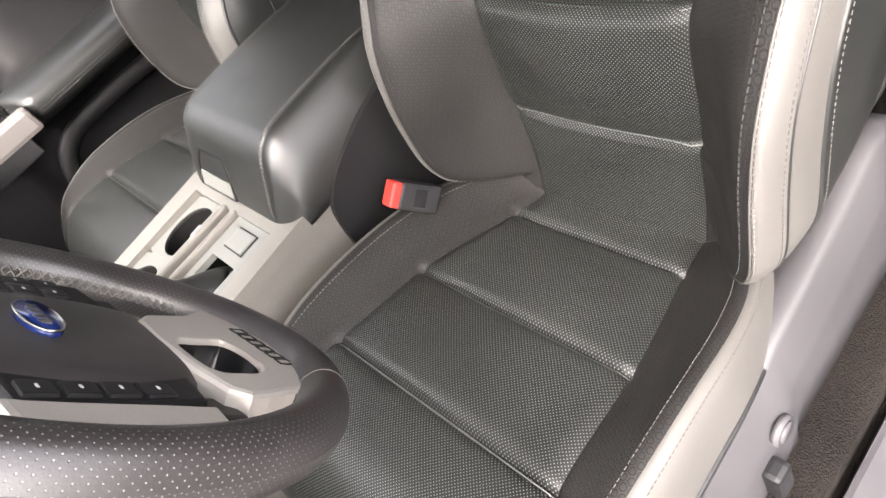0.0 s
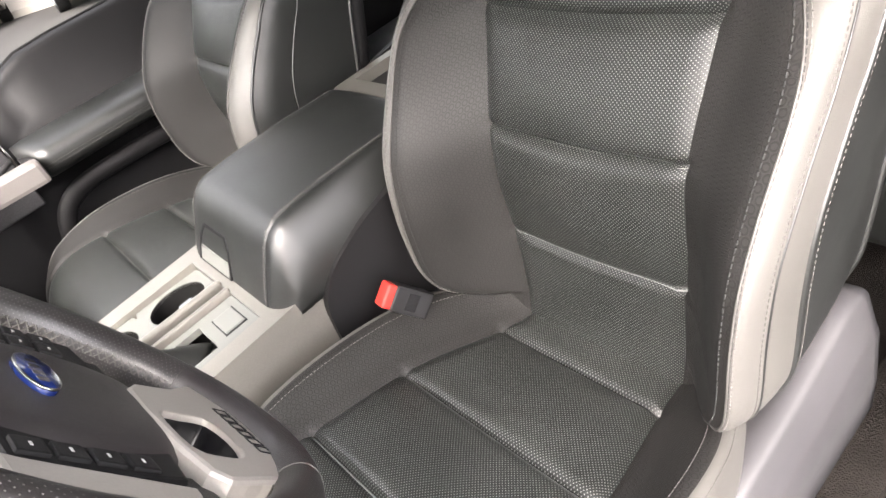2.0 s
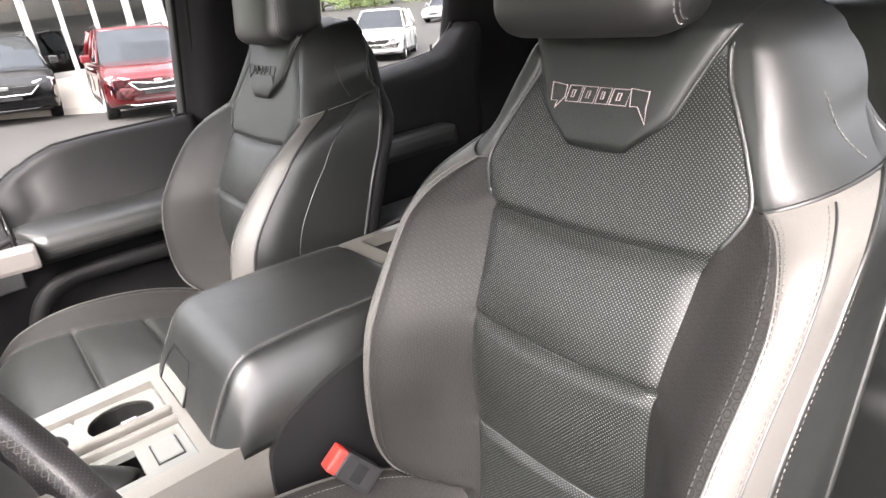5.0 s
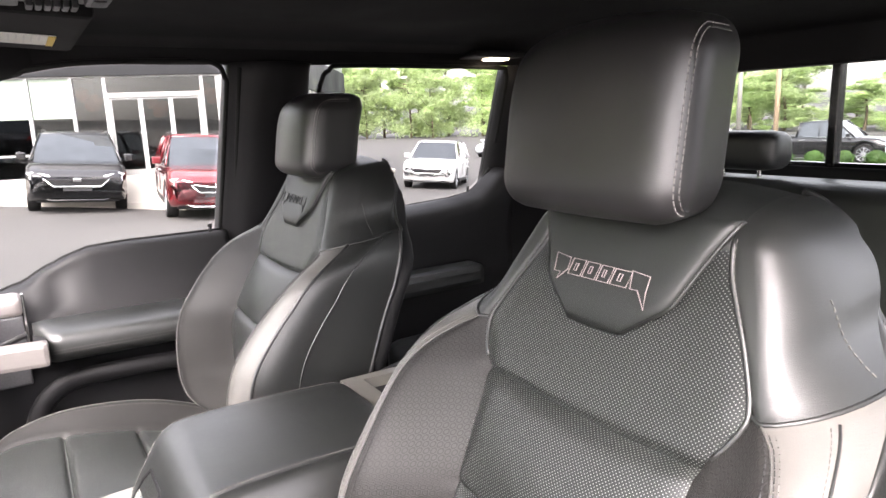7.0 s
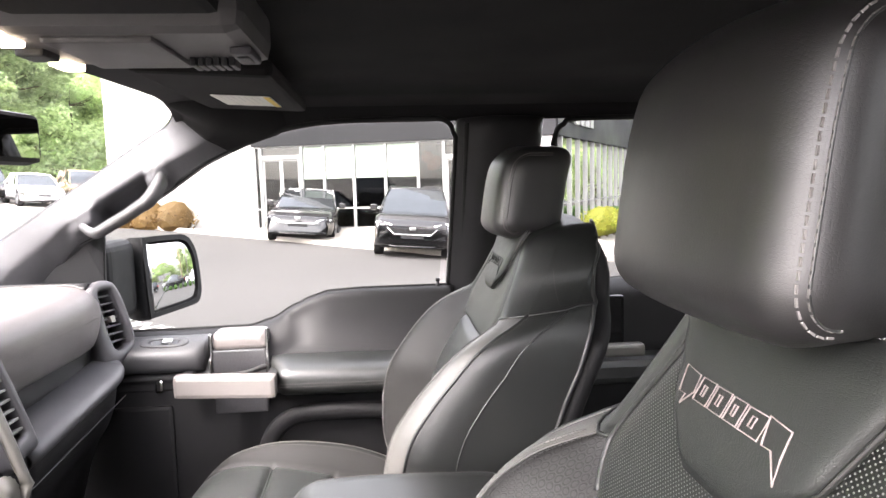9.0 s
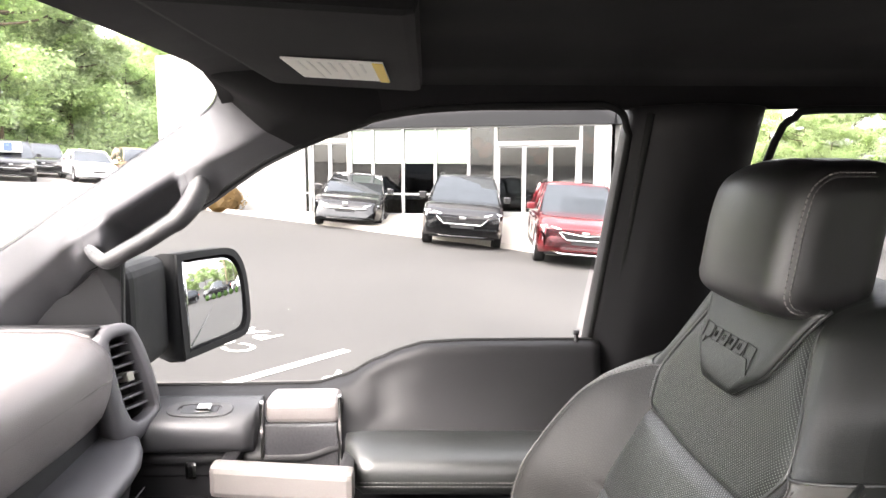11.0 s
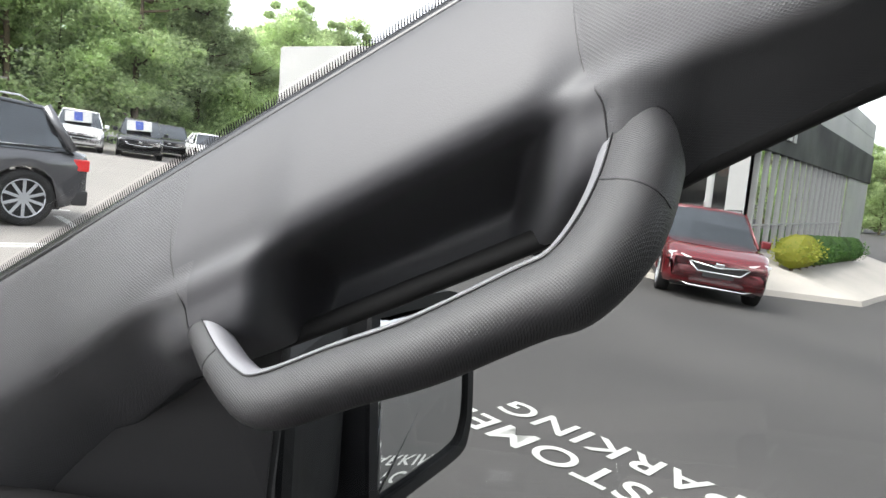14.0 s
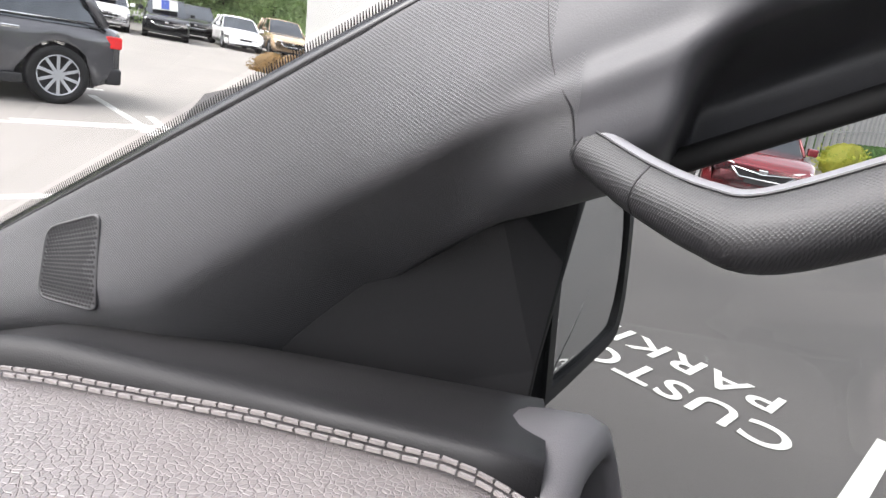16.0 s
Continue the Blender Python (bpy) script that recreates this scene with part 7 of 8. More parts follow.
def doors(a, b, leaves_n, head):
    d = part("door", plate_with_hole([(a, FLOOR_Z), (b, FLOOR_Z), (b, head), (a, head)], [(a + 0.07, FLOOR_Z), (b - 0.07, FLOOR_Z), (b - 0.07, head - 0.08), (a + 0.07, head - 0.08)], 0.14,
             BM @ Matrix(((1, 0, 0, 0), (0, 0, 1, -0.07), (0, 1, 0, 0), (0, 0, 0, 1)))), FRAME_WHITE, building, "white framed entrance doors")
    w = (b - a - 0.14) / leaves_n
    for k in range(leaves_n):
        x0 = a + 0.07 + w * k
        lf = part("leaf", plate_with_hole([(x0, FLOOR_Z + 0.01), (x0 + w, FLOOR_Z + 0.01), (x0 + w, head - 0.08), (x0, head - 0.08)], [(x0 + 0.055, FLOOR_Z + 0.16), (x0 + w - 0.055, FLOOR_Z + 0.16), (x0 + w - 0.055, head - 0.14), (x0 + 0.055, head - 0.14)], 0.05,
                  BM @ Matrix(((1, 0, 0, 0), (0, 0, 1, -0.04), (0, 1, 0, 0), (0, 0, 0, 1)))), FRAME_WHITE, d)
        part("pane", bbox((x0 + 0.045, -0.02, FLOOR_Z + 0.15), (x0 + w - 0.045, -0.012, head - 0.13)), STORE_GLASS, lf)
        part("pull", bbox((x0 + w - 0.07, 0.02, 1.15), (x0 + w - 0.045, 0.06, 1.55), 0.008), CHROME, lf)
    tr = part("transom", plate_with_hole([(a, head), (b, head), (b, 2.95), (a, 2.95)], [(a + 0.04, head + 0.03), (b - 0.04, head + 0.03), (b - 0.04, 2.91), (a + 0.04, 2.91)], 0.10,
              BM @ Matrix(((1, 0, 0, 0), (0, 0, 1, -0.06), (0, 1, 0, 0), (0, 0, 0, 1)))), FRAME_WHITE, building)
    part("pane", bbox((a + 0.03, -0.03, head + 0.02), (b - 0.03, -0.02, 2.92)), STORE_GLASS, tr)


doors(0.0, 2.33, 3, 2.50)
doors(-5.75, -4.40, 2, 2.64)
# glazed side of the showroom with closely set uprights, at a blunt angle to the front
CORNER = BM @ Vector((3.15, 0, 0))
SD, SN = Vector((0.85, -0.527, 0)), Vector((-0.527, -0.85, 0))
SM = Matrix(((SD.x, SN.x, 0, CORNER.x), (SD.y, SN.y, 0, CORNER.y), (0, 0, 1, 0), (0, 0, 0, 1)))


def sbox(lo, hi, bevel=0.0):
    return box(bmesh.new(), lo, hi, bevel, SM)


part("wall", sbox((0.02, -9, 4.29), (22, 0.0, 5.82)), PANEL_WHITE, building, "white panelled parapet")
part("panel_joint", sbox((0.03, 0.002, 5.12), (22, 0.008, 5.14)), GREY_PLASTIC, building)
part("band", sbox((0.0, -9, 2.95), (22, 0.10, 4.28), 0.01), PANEL_BLACK, building, "black metal band")
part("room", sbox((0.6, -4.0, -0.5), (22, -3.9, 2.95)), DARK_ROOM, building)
part("wall", sbox((15.5, -3.0, -2.5), (22, 0.02, 2.95)), PANEL_WHITE, building, "white wall")
part("base", sbox((0.3, -0.3, -1.6), (15.5, 0.0, 0.30)), CONCRETE, building)
for k in range(16):
    v = 0.55 + 0.93 * k
    win = part("window", sbox((v - 0.04, -0.08, 0.28), (v + 0.04, 0.06, 2.95)), FRAME_WHITE, building, "white window upright")
    part("pane", sbox((v + 0.03, -0.02, 0.28), (v + 0.90, -0.01, 2.94)), STORE_GLASS, win)
    part("sash", sbox((v + 0.03, -0.04, 1.02), (v + 0.90, 0.02, 1.06)), FRAME_WHITE, win)
# sign on the band's side: plain pale blocks
sign = thing("wall_sign", "pale raised sign blocks on the black band", "sign")
for k in range(4):
    part("sign_block", sbox((1.65 + 0.58 * k, 0.10, 3.35), (2.02 + 0.58 * k, 0.17, 3.95), 0.01), FRAME_WHITE, sign)
part("sign_mark", sbox((1.15, 0.10, 3.37), (1.48, 0.16, 3.92), 0.03), GREY_PLASTIC, sign)
part("camera_box", bbox((2.6, 0.02, 4.36), (2.72, 0.2, 4.45), 0.01), FRAME_WHITE, building)
# balloons behind the glass
for a, z in ((-0.45, 2.35), (1.15, 2.15), (2.52, 2.45)):
    bl = thing("balloon_bunch", "bunch of orange balloons behind the glass", "balloons", group="balloons")
    for k in range(5):
        b = bmesh.new()
        bmesh.ops.create_uvsphere(b, u_segments=14, v_segments=10, radius=0.15, matrix=BM @ Matrix.Translation((a + 0.15 * math.cos(k * 2.4), -0.32 - 0.08 * (k % 2), z + 0.15 * math.sin(k * 1.9))) @ Matrix.Scale(1.2, 4, (0, 0, 1)))
        part("balloon", b, BALLOON, bl, "", True)

# raised walk in front of the building
walk_pts, walk_faces = [], []
stations = [(-11.5, 0.7), (-8, 1.2), (-5, 1.7), (-2, 2.3), (0, 2.6), (2, 3.2)]
for a, out in stations:
    b = BM @ Vector((a, 0, FLOOR_Z + 0.02))
    c = BM @ Vector((a, out, 0))
    c.z = ground_z(c.x, c.y) + 0.13
    d = c + FN * 0.03
    d.z = ground_z(d.x, d.y) - 0.02
    walk_pts += [b, (b + c) / 2, c, d]
for v, out in ((0.5, 2.6), (3, 2.7), (8, 3.0), (16, 3.2)):
    b = SM @ Vector((v, 0.0, 0.32 - 0.02 * v))
    c = SM @ Vector((v, out, 0))
    c.z = ground_z(c.x, c.y) + 0.13
    d = c + SN * 0.03
    d.z = ground_z(d.x, d.y) - 0.02
    walk_pts += [b, (b + c) / 2, c, d]
    stations.append((v, out))
for k in range(len(stations) - 1):
    for q in range(3):
        walk_faces.append((4 * k + q, 4 * k + q + 1, 4 * k + q + 5, 4 * k + q + 4))
pavement = sheet("pavement", walk_pts, walk_faces, CONCRETE, None, "", smooth=False)
tagged(pavement, "pale concrete walk with a kerb", "pavement", kind="structure")

# ---- vehicles ----
def wheel_parts(parent, x, y, r, w, spokes=10):
    s = 1 if x > 0 else -1
    tyre = part("wheel", loft([[(x + s * d, y + rr * math.cos(t), r + rr * math.sin(t)) for t in [2 * math.pi * k / 28 for k in range(28)]] for d, rr in ((-w, r * 0.7), (-w, r * 0.95), (-w * 0.8, r), (-0.02, r), (0.0, r * 0.96), (0.0, r * 0.70), (-0.03, r * 0.68))]), RUBBER, parent, "black tyre on an alloy rim", True)
    rim = bmesh.new()
    cylinder(rim, (x - s * 0.05, y, r), (x - s * 0.045, y, r), r * 0.69, 28)
    part("rim_well", rim, BLACK_PLASTIC, tyre)
    sp = bmesh.new()
    for k in range(spokes):
        m = Matrix.Translation((x - s * 0.025, y, r)) @ Matrix.Rotation(2 * math.pi * k / spokes, 4, "X")
        box(sp, (-0.012, -r * 0.055, r * 0.08), (0.012, r * 0.055, r * 0.66), 0.004, m)
    cylinder(sp, (x - s * 0.04, y, r), (x - s * 0.008, y, r), r * 0.14, 16)
    part("rim", sp, CAR_SILVER, tyre, "bright alloy rim")
    part("rim_ring", tube([(x - s * 0.012, y + r * 0.68 * math.cos(t), r + r * 0.68 * math.sin(t)) for t in [2 * math.pi * k / 28 for k in range(28)]], r * 0.035, 6, closed=True), CAR_SILVER, tyre, "", True)


def car(label, category, paint, length=4.6, width=1.86, height=1.66, belt=1.02, hood=1.0, kind="suv", wheel_r=0.36, face="wide", name="parked_car"):
    """A car facing +y, standing on z = 0 at its middle."""
    c = thing(name, label, category, group="parked vehicles")
    L, W = length / 2, width / 2
    front_axle, rear_axle = L - 0.92, -L + 0.80
    ws0, ws1 = L - 1.35, L - 2.10                     # windshield foot and head
    rear1, rear0 = (-L + 0.55, -L + 0.18) if kind == "suv" else (-L + 1.45, -L + 0.75) if kind == "sedan" else (L - 3.6, L - 3.75)

    def top(y):
        return lerp_table([(-L, belt - 0.03), (rear0, belt), (ws0, belt - 0.01), (L - 0.5, hood - 0.06), (L - 0.12, hood - 0.20), (L, hood - 0.42)], y)
    rings = []
    n = 40
    for i in range(n + 1):
        y = -L + length * i / n
        k = abs(y) / L
        w = W * (1 - 0.16 * max(0, (k - 0.72) / 0.28) ** 2.2)
        t = top(y)
        b = 0.24 + 0.10 * max(0, (k - 0.85) / 0.15)
        arch = 0.0
        for ax in (front_axle, rear_axle):
            d = abs(y - ax)
            if d < wheel_r * 1.16:
                arch = max(arch, math.sqrt((wheel_r * 1.16) ** 2 - d * d) + wheel_r - b)
        half = [(w * 0.55, t + 0.03 * (1 - k)), (w * 0.86, t), (w * 0.955, t - 0.05), (w, t - 0.20), (w * 0.985, b + 0.42 if arch < 0.4 else max(b + 0.42, b + arch + 0.03)), (w * 0.995, b + max(0.16, arch)), (w * 0.96, b + max(0.02, arch - 0.005)), (w * 0.72, b + max(0.0, arch - 0.01))]
        rings.append([(x, y, z) for x, z in half] + [(-x, y, z) for x, z in reversed(half)])
    body = part("body", loft(rings), paint, c, "", True)
    # cabin: glass house with painted roof
    def section(y, zb, zt, wb, wt):
        return [(-wb, y, zb), (-wt, y, zt), (wt, y, zt), (wb, y, zb)]
    H = height
    house = []
    steps = [(ws0, belt - 0.03, belt - 0.02, 0.86), ((ws0 + ws1) / 2, belt - 0.03, belt + (H - belt) * 0.52, 0.80), (ws1, belt - 0.03, H - 0.05, 0.72), (0.0 if kind != "pickup" else ws1 - 0.5, belt - 0.03, H - 0.012, 0.72), (rear1 * 0.6, belt - 0.03, H - 0.03, 0.71), (rear1, belt - 0.03, H - 0.08, 0.69), (rear0, belt - 0.03, belt + 0.02, 0.80)]
    for y, zb, zt, wt in steps:
        house.append([(-W * 0.93, y, zb), (-W * (0.93 + wt) / 2, y, (zb + zt) / 2), (-W * wt, y, zt), (-W * wt * 0.5, y, zt + 0.015), (W * wt * 0.5, y, zt + 0.015), (W * wt, y, zt), (W * (0.93 + wt) / 2, y, (zb + zt) / 2), (W * 0.93, y, zb)])
    part("glass_house", loft(house), CAR_GLASS, c, "dark tinted glazing")
    roof_rings = []
    for y, zb, zt, wt in steps[2:6]:
        roof_rings.append([(-W * wt * 1.03, y, zt - 0.03), (-W * wt * 0.95, y, zt + 0.02), (0, y, zt + 0.035), (W * wt * 0.95, y, zt + 0.02), (W * wt * 1.03, y, zt - 0.03), (0, y, zt - 0.02)])
    part("roof", loft(roof_rings), paint, c, "", True)
    for s in (-1, 1):
        wt = 0.72
        for (ya, za), (yb, zb2), rr in (((ws0 + 0.03, belt), (ws1, H - 0.03), 0.035), (((ws1 + rear1) / 2 + 0.1, belt), ((ws1 + rear1) / 2 + 0.02, H - 0.03), 0.03), ((rear0 + 0.05, belt), (rear1, H - 0.06), 0.06)):
            part("pillar", tube([(s * W * 0.935, ya, za), (s * W * (wt + 0.01), yb, zb2)], rr, 8, squash=(0.6, 1)), paint, c, "", True)
        part("window_trim", tube([(s * W * 0.945, ws0 - 0.1, belt + 0.0), (s * W * 0.95, 0, belt + 0.01), (s * W * 0.94, rear0 + 0.1, belt + 0.03)], 0.012, 6), CHROME, c, "bright window trim", True)
        mir = bmesh.new()
        box(mir, (s * (W + 0.10) - 0.09, ws0 - 0.25, belt + 0.02), (s * (W + 0.10) + 0.09, ws0 - 0.12, belt + 0.17), 0.03)
        part("mirror", mir, paint, c)
        for y in (ws1 - 0.35, ws1 - 1.35):
            if y > rear1 - 0.2:
                part("door_handle", blocks(((s * W * 0.985 - 0.02, y - 0.11, belt - 0.16), (s * W * 0.985 + 0.025, y + 0.11, belt - 0.12), 0.01)), CHROME, body)
        seam_y = (ws1 - 0.30, ws1 - 1.25)
        for y in seam_y:
            part("door_seam", blocks(((s * W * 1.0 - 0.012, y - 0.004, 0.45), (s * W * 1.0 + 0.001, y + 0.004, belt - 0.1), 0)), BLACK_PLASTIC, body)
        part("side_skirt", blocks(((s * W * 0.985 - 0.05, rear_axle + 0.42, 0.24), (s * W * 0.985 + 0.006, front_axle - 0.42, 0.36), 0.02)), BLACK_PLASTIC, c)
        part("headlight", extrude_outline([(0.0, 0.0), (0.34, 0.03), (0.42, 0.10), (0.30, 0.13), (0.02, 0.07)] if s > 0 else [(0.0, 0.0), (-0.34, 0.03), (-0.42, 0.10), (-0.30, 0.13), (-0.02, 0.07)][::-1], 0.12,
                                          Matrix(((1, 0, 0, s * W * 0.50), (-0.28 * s, 0, 1, L - 0.16), (0, 1, 0, hood - 0.34), (0, 0, 0, 1))), 0.01), CAR_LAMP, c, "clear headlight")
        part("running_light", blocks(((s * W * 0.86 - 0.025, L - 0.34, 0.50), (s * W * 0.86 + 0.025, L - 0.10, hood - 0.30), 0.01)), CAR_LAMP, c)
        tl = bmesh.new()
        box(tl, (s * W * 0.80 - 0.10, -L - 0.005, belt - 0.26), (s * W * 0.80 + 0.14, -L + 0.34, belt - 0.10), 0.02)
        part("tail_light", tl, TAIL_LAMP, c, "red tail light")
        for y in (front_axle, rear_axle):
            wheel_parts(c, s * (W - 0.01), y, wheel_r, 0.22)
    zc = 0.66
    gw = 0.60 if face == "wide" else 0.52
    part("grille", extrude_outline([(-W * gw, hood - 0.34 - zc), (-W * gw * 0.75, -0.10), (W * gw * 0.75, -0.10), (W * gw, hood - 0.34 - zc)][::-1], 0.06, Matrix(((1, 0, 0, 0), (0, 0, 1, L - 0.055), (0, 1, 0, zc), (0, 0, 0, 1))), 0.01), GLOSS_BLACK, c, "black mesh grille")
    zg = hood - 0.34
    part("grille_trim", tube([(-W * gw - 0.03, L - 0.005, zg), (-W * gw * 0.75, L + 0.012, zc - 0.10), (W * gw * 0.75, L + 0.012, zc - 0.10), (W * gw + 0.03, L - 0.005, zg)], 0.016, 8), CHROME, c, "bright grille trim", True)
    if face == "bar":
        part("grille_bar", tube([(-W * 0.62, L - 0.02, zc + 0.06), (0, L + 0.025, zc - 0.01), (W * 0.62, L - 0.02, zc + 0.06)], 0.014, 8), CHROME, c, "bright grille bar", True)
    part("badge", blocks(((-0.075, L - 0.01, zc + 0.0), (0.075, L + 0.03, zc + 0.075), 0.015)), CHROME, c, "plain bright badge")
    part("lower_intake", blocks(((-W * 0.62, L - 0.10, 0.34), (W * 0.62, L - 0.02, 0.48), 0.02)), BLACK_PLASTIC, c)
    part("skid_trim", tube([(-W * 0.72, L - 0.10, 0.34), (-W * 0.5, L - 0.01, 0.285), (W * 0.5, L - 0.01, 0.285), (W * 0.72, L - 0.10, 0.34)], 0.02, 8), CHROME if face == "bar" else GLOSS_BLACK, c, "", True)
    part("front_plate_panel", blocks(((-0.26, L - 0.02, 0.47), (0.26, L + 0.004, 0.57), 0.006)), BLACK_PLASTIC, c)
    part("rear_bumper", blocks(((-W * 0.9, -L - 0.02, 0.30), (W * 0.9, -L + 0.2, 0.52), 0.04)), BLACK_PLASTIC, c)
    if kind == "suv":
        for s in (-1, 1):
            part("roof_rail", tube([(s * W * 0.70, ws1 - 0.15, H - 0.02), (s * W * 0.70, ws1 - 0.3, H + 0.045), (s * W * 0.68, rear1 + 0.3, H + 0.03), (s * W * 0.67, rear1 + 0.15, H - 0.05)], 0.014, 8), CHROME if paint is CAR_GREY else BLACK_PLASTIC, c, "", True)
    if kind == "pickup":
        part("cargo_bed", blocks(((-W * 0.92, -L + 0.05, belt - 0.02), (W * 0.92, L - 3.8, belt + 0.05), 0.02)), BLACK_PLASTIC, c)
    part("underbody", blocks(((-W * 0.8, -L + 0.3, 0.22), (W * 0.8, L - 0.3, 0.40), 0.02)), BLACK_PLASTIC, c)
    return c


def stand(ob, x, y, toward=None, yaw=None):
    """Puts a car on the sloping lot, its nose toward a point or along yaw degrees."""
    if toward is not None:
        yaw = math.degrees(math.atan2(toward[1] - y, toward[0] - x)) - 90
    flat = Matrix.Rotation(radians(yaw), 4, "Z")
    ob.matrix_basis = Matrix.Translation((x, y, ground_z(x, y))) @ (GROUND_M if -14 < y < 34 else Matrix.Identity(4)) @ flat
    return ob


stand(car("dark red crossover parked before the showroom", "car", CAR_RED, 4.64, 1.84, 1.66, 1.03, 1.04, face="bar", wheel_r=0.37), 12.325 + 2.31, -2.814 - 0.24, yaw=84)
stand(car("black crossover parked before the entrance", "car", CAR_BLACK, 4.60, 1.88, 1.64, 1.03, 1.06, wheel_r=0.36), 14.40 + 2.29, -0.534 - 0.16, yaw=86)
stand(car("black hatchback parked near the glazed front", "car", CAR_BLACK, 4.75, 1.86, 1.46, 0.94, 0.92, kind="sedan", wheel_r=0.34), 17.0 + 2.37, 2.40 - 0.08, yaw=88)
stand(car("dark grey crossover parked in a stall", "car", CAR_GREY, 4.81, 1.90, 1.67, 1.05, 1.04, wheel_r=0.375), 7.55, 8.82, yaw=56)
stand(car("white crossover with a blue sign in its rear window", "car", CAR_WHITE, 4.5, 1.85, 1.66), 27.2, 20.1, toward=(0, 0))
stand(car("black crossover with a blue sign in its window", "car", CAR_BLACK, 4.6, 1.86, 1.64), 28.7, 18.2, toward=(0, 0))
stand(car("white sedan at the edge of the lot", "car", CAR_WHITE, 4.7, 1.82, 1.46, 0.93, 0.9, kind="sedan"), 31.7, 16.4, yaw=128)
stand(car("tan pickup truck at the edge of the lot", "pickup", CAR_TAN, 5.2, 1.9, 1.72, 1.08, 1.05, kind="pickup"), 33.6, 15.0, yaw=128)
stand(car("white crossover beside the showroom's side", "car", CAR_WHITE, 4.8, 1.92, 1.70, 1.06, 1.06), 20.8, -13.2, yaw=48)
stand(car("grey sedan far down the lane", "car", CAR_SILVER, 4.7, 1.84, 1.46, 0.93, 0.9, kind="sedan"), 34, -26.5, yaw=30)
stand(car("white sedan far down the lane", "car", CAR_WHITE, 4.7, 1.84, 1.46, 0.93, 0.9, kind="sedan"), 42.0, -38.0, yaw=30)
stand(car("dark pickup truck parked beyond the lane", "pickup", CAR_BLACK, 5.6, 1.98, 1.86, 1.15, 1.15, kind="pickup", wheel_r=0.42), 15.5, -31.0, yaw=100)
stand(car("white pickup truck parked behind the planted island", "pickup", CAR_WHITE, 5.6, 1.98, 1.86, 1.15, 1.15, kind="pickup", wheel_r=0.42), 21.6, -30.6, yaw=118)
stand(car("white crossover parked beyond the lane", "car", CAR_WHITE, 4.9, 1.95, 1.85, 1.1, 1.1), 27.5, -32.5, yaw=110)
for x, y, paint, yw in ((31.5, -34.0, CAR_WHITE, 100), (35.5, -36.5, CAR_SILVER, 100), (10.0, -33.0, CAR_BLACK, 60), (25.6, 22.0, CAR_WHITE, 125), (33.6, 19.6, CAR_BLACK, 120), (36.5, 11.0, CAR_GREY, 150)):
    stand(car("parked car at the edge of the lot", "car", paint, 4.6, 1.85, 1.6), x, y, yaw=yw)
for x, y in ((27.2, 20.1), (28.7, 18.2)):
    sgn = thing("window_sign", "white windshield sign with a blue letter shape", "sign", group="window signs")
    nose = Vector((-x, -y, 0)).normalized()
    m = Matrix.Translation((x + nose.x * 0.86, y + nose.y * 0.86, ground_z(x, y) + 1.34)) @ Matrix.Rotation(math.atan2(nose.x, -nose.y), 4, "Z") @ Matrix.Rotation(radians(-42), 4, "X")
    b1 = part("sign_board", box(bmesh.new(), (-0.5, -0.02, -0.3), (0.5, 0.02, 0.3), 0.01, m), FRAME_WHITE, sgn)
    part("sign_shape", box(bmesh.new(), (-0.16, -0.035, -0.25), (0.16, 0.035, 0.25), 0.01, m), BLUE, b1)

# ---- trees, hedges, poles ----
def leaf_cloud(centres, per, size, rng, material, name, parent):
    """Many small folded leaves scattered in clumps, in one mesh."""
    pts, faces = [], []
    for c, r in centres:
        for _ in range(per):
            d = Vector((rng.gauss(0, 1), rng.gauss(0, 1), rng.gauss(0, 1))).normalized()
            p = Vector(c) + Vector((d.x * r, d.y * r, d.z * r * 0.75)) * rng.uniform(0.45, 1.0)
            a = Vector((rng.uniform(-1, 1), rng.uniform(-1, 1), rng.uniform(-0.6, 0.6))).normalized()
            b = a.cross(d + Vector((0, 0, 0.3))).normalized()
            s = size * rng.uniform(0.6, 1.4)
            n = len(pts)
            pts += [p - a * s, p - b * s * 0.5, p + a * s, p + b * s * 0.5]
            faces.append((n, n + 1, n + 2, n + 3))
    ob = sheet(name, pts, faces, material, parent, smooth=False)
    return ob


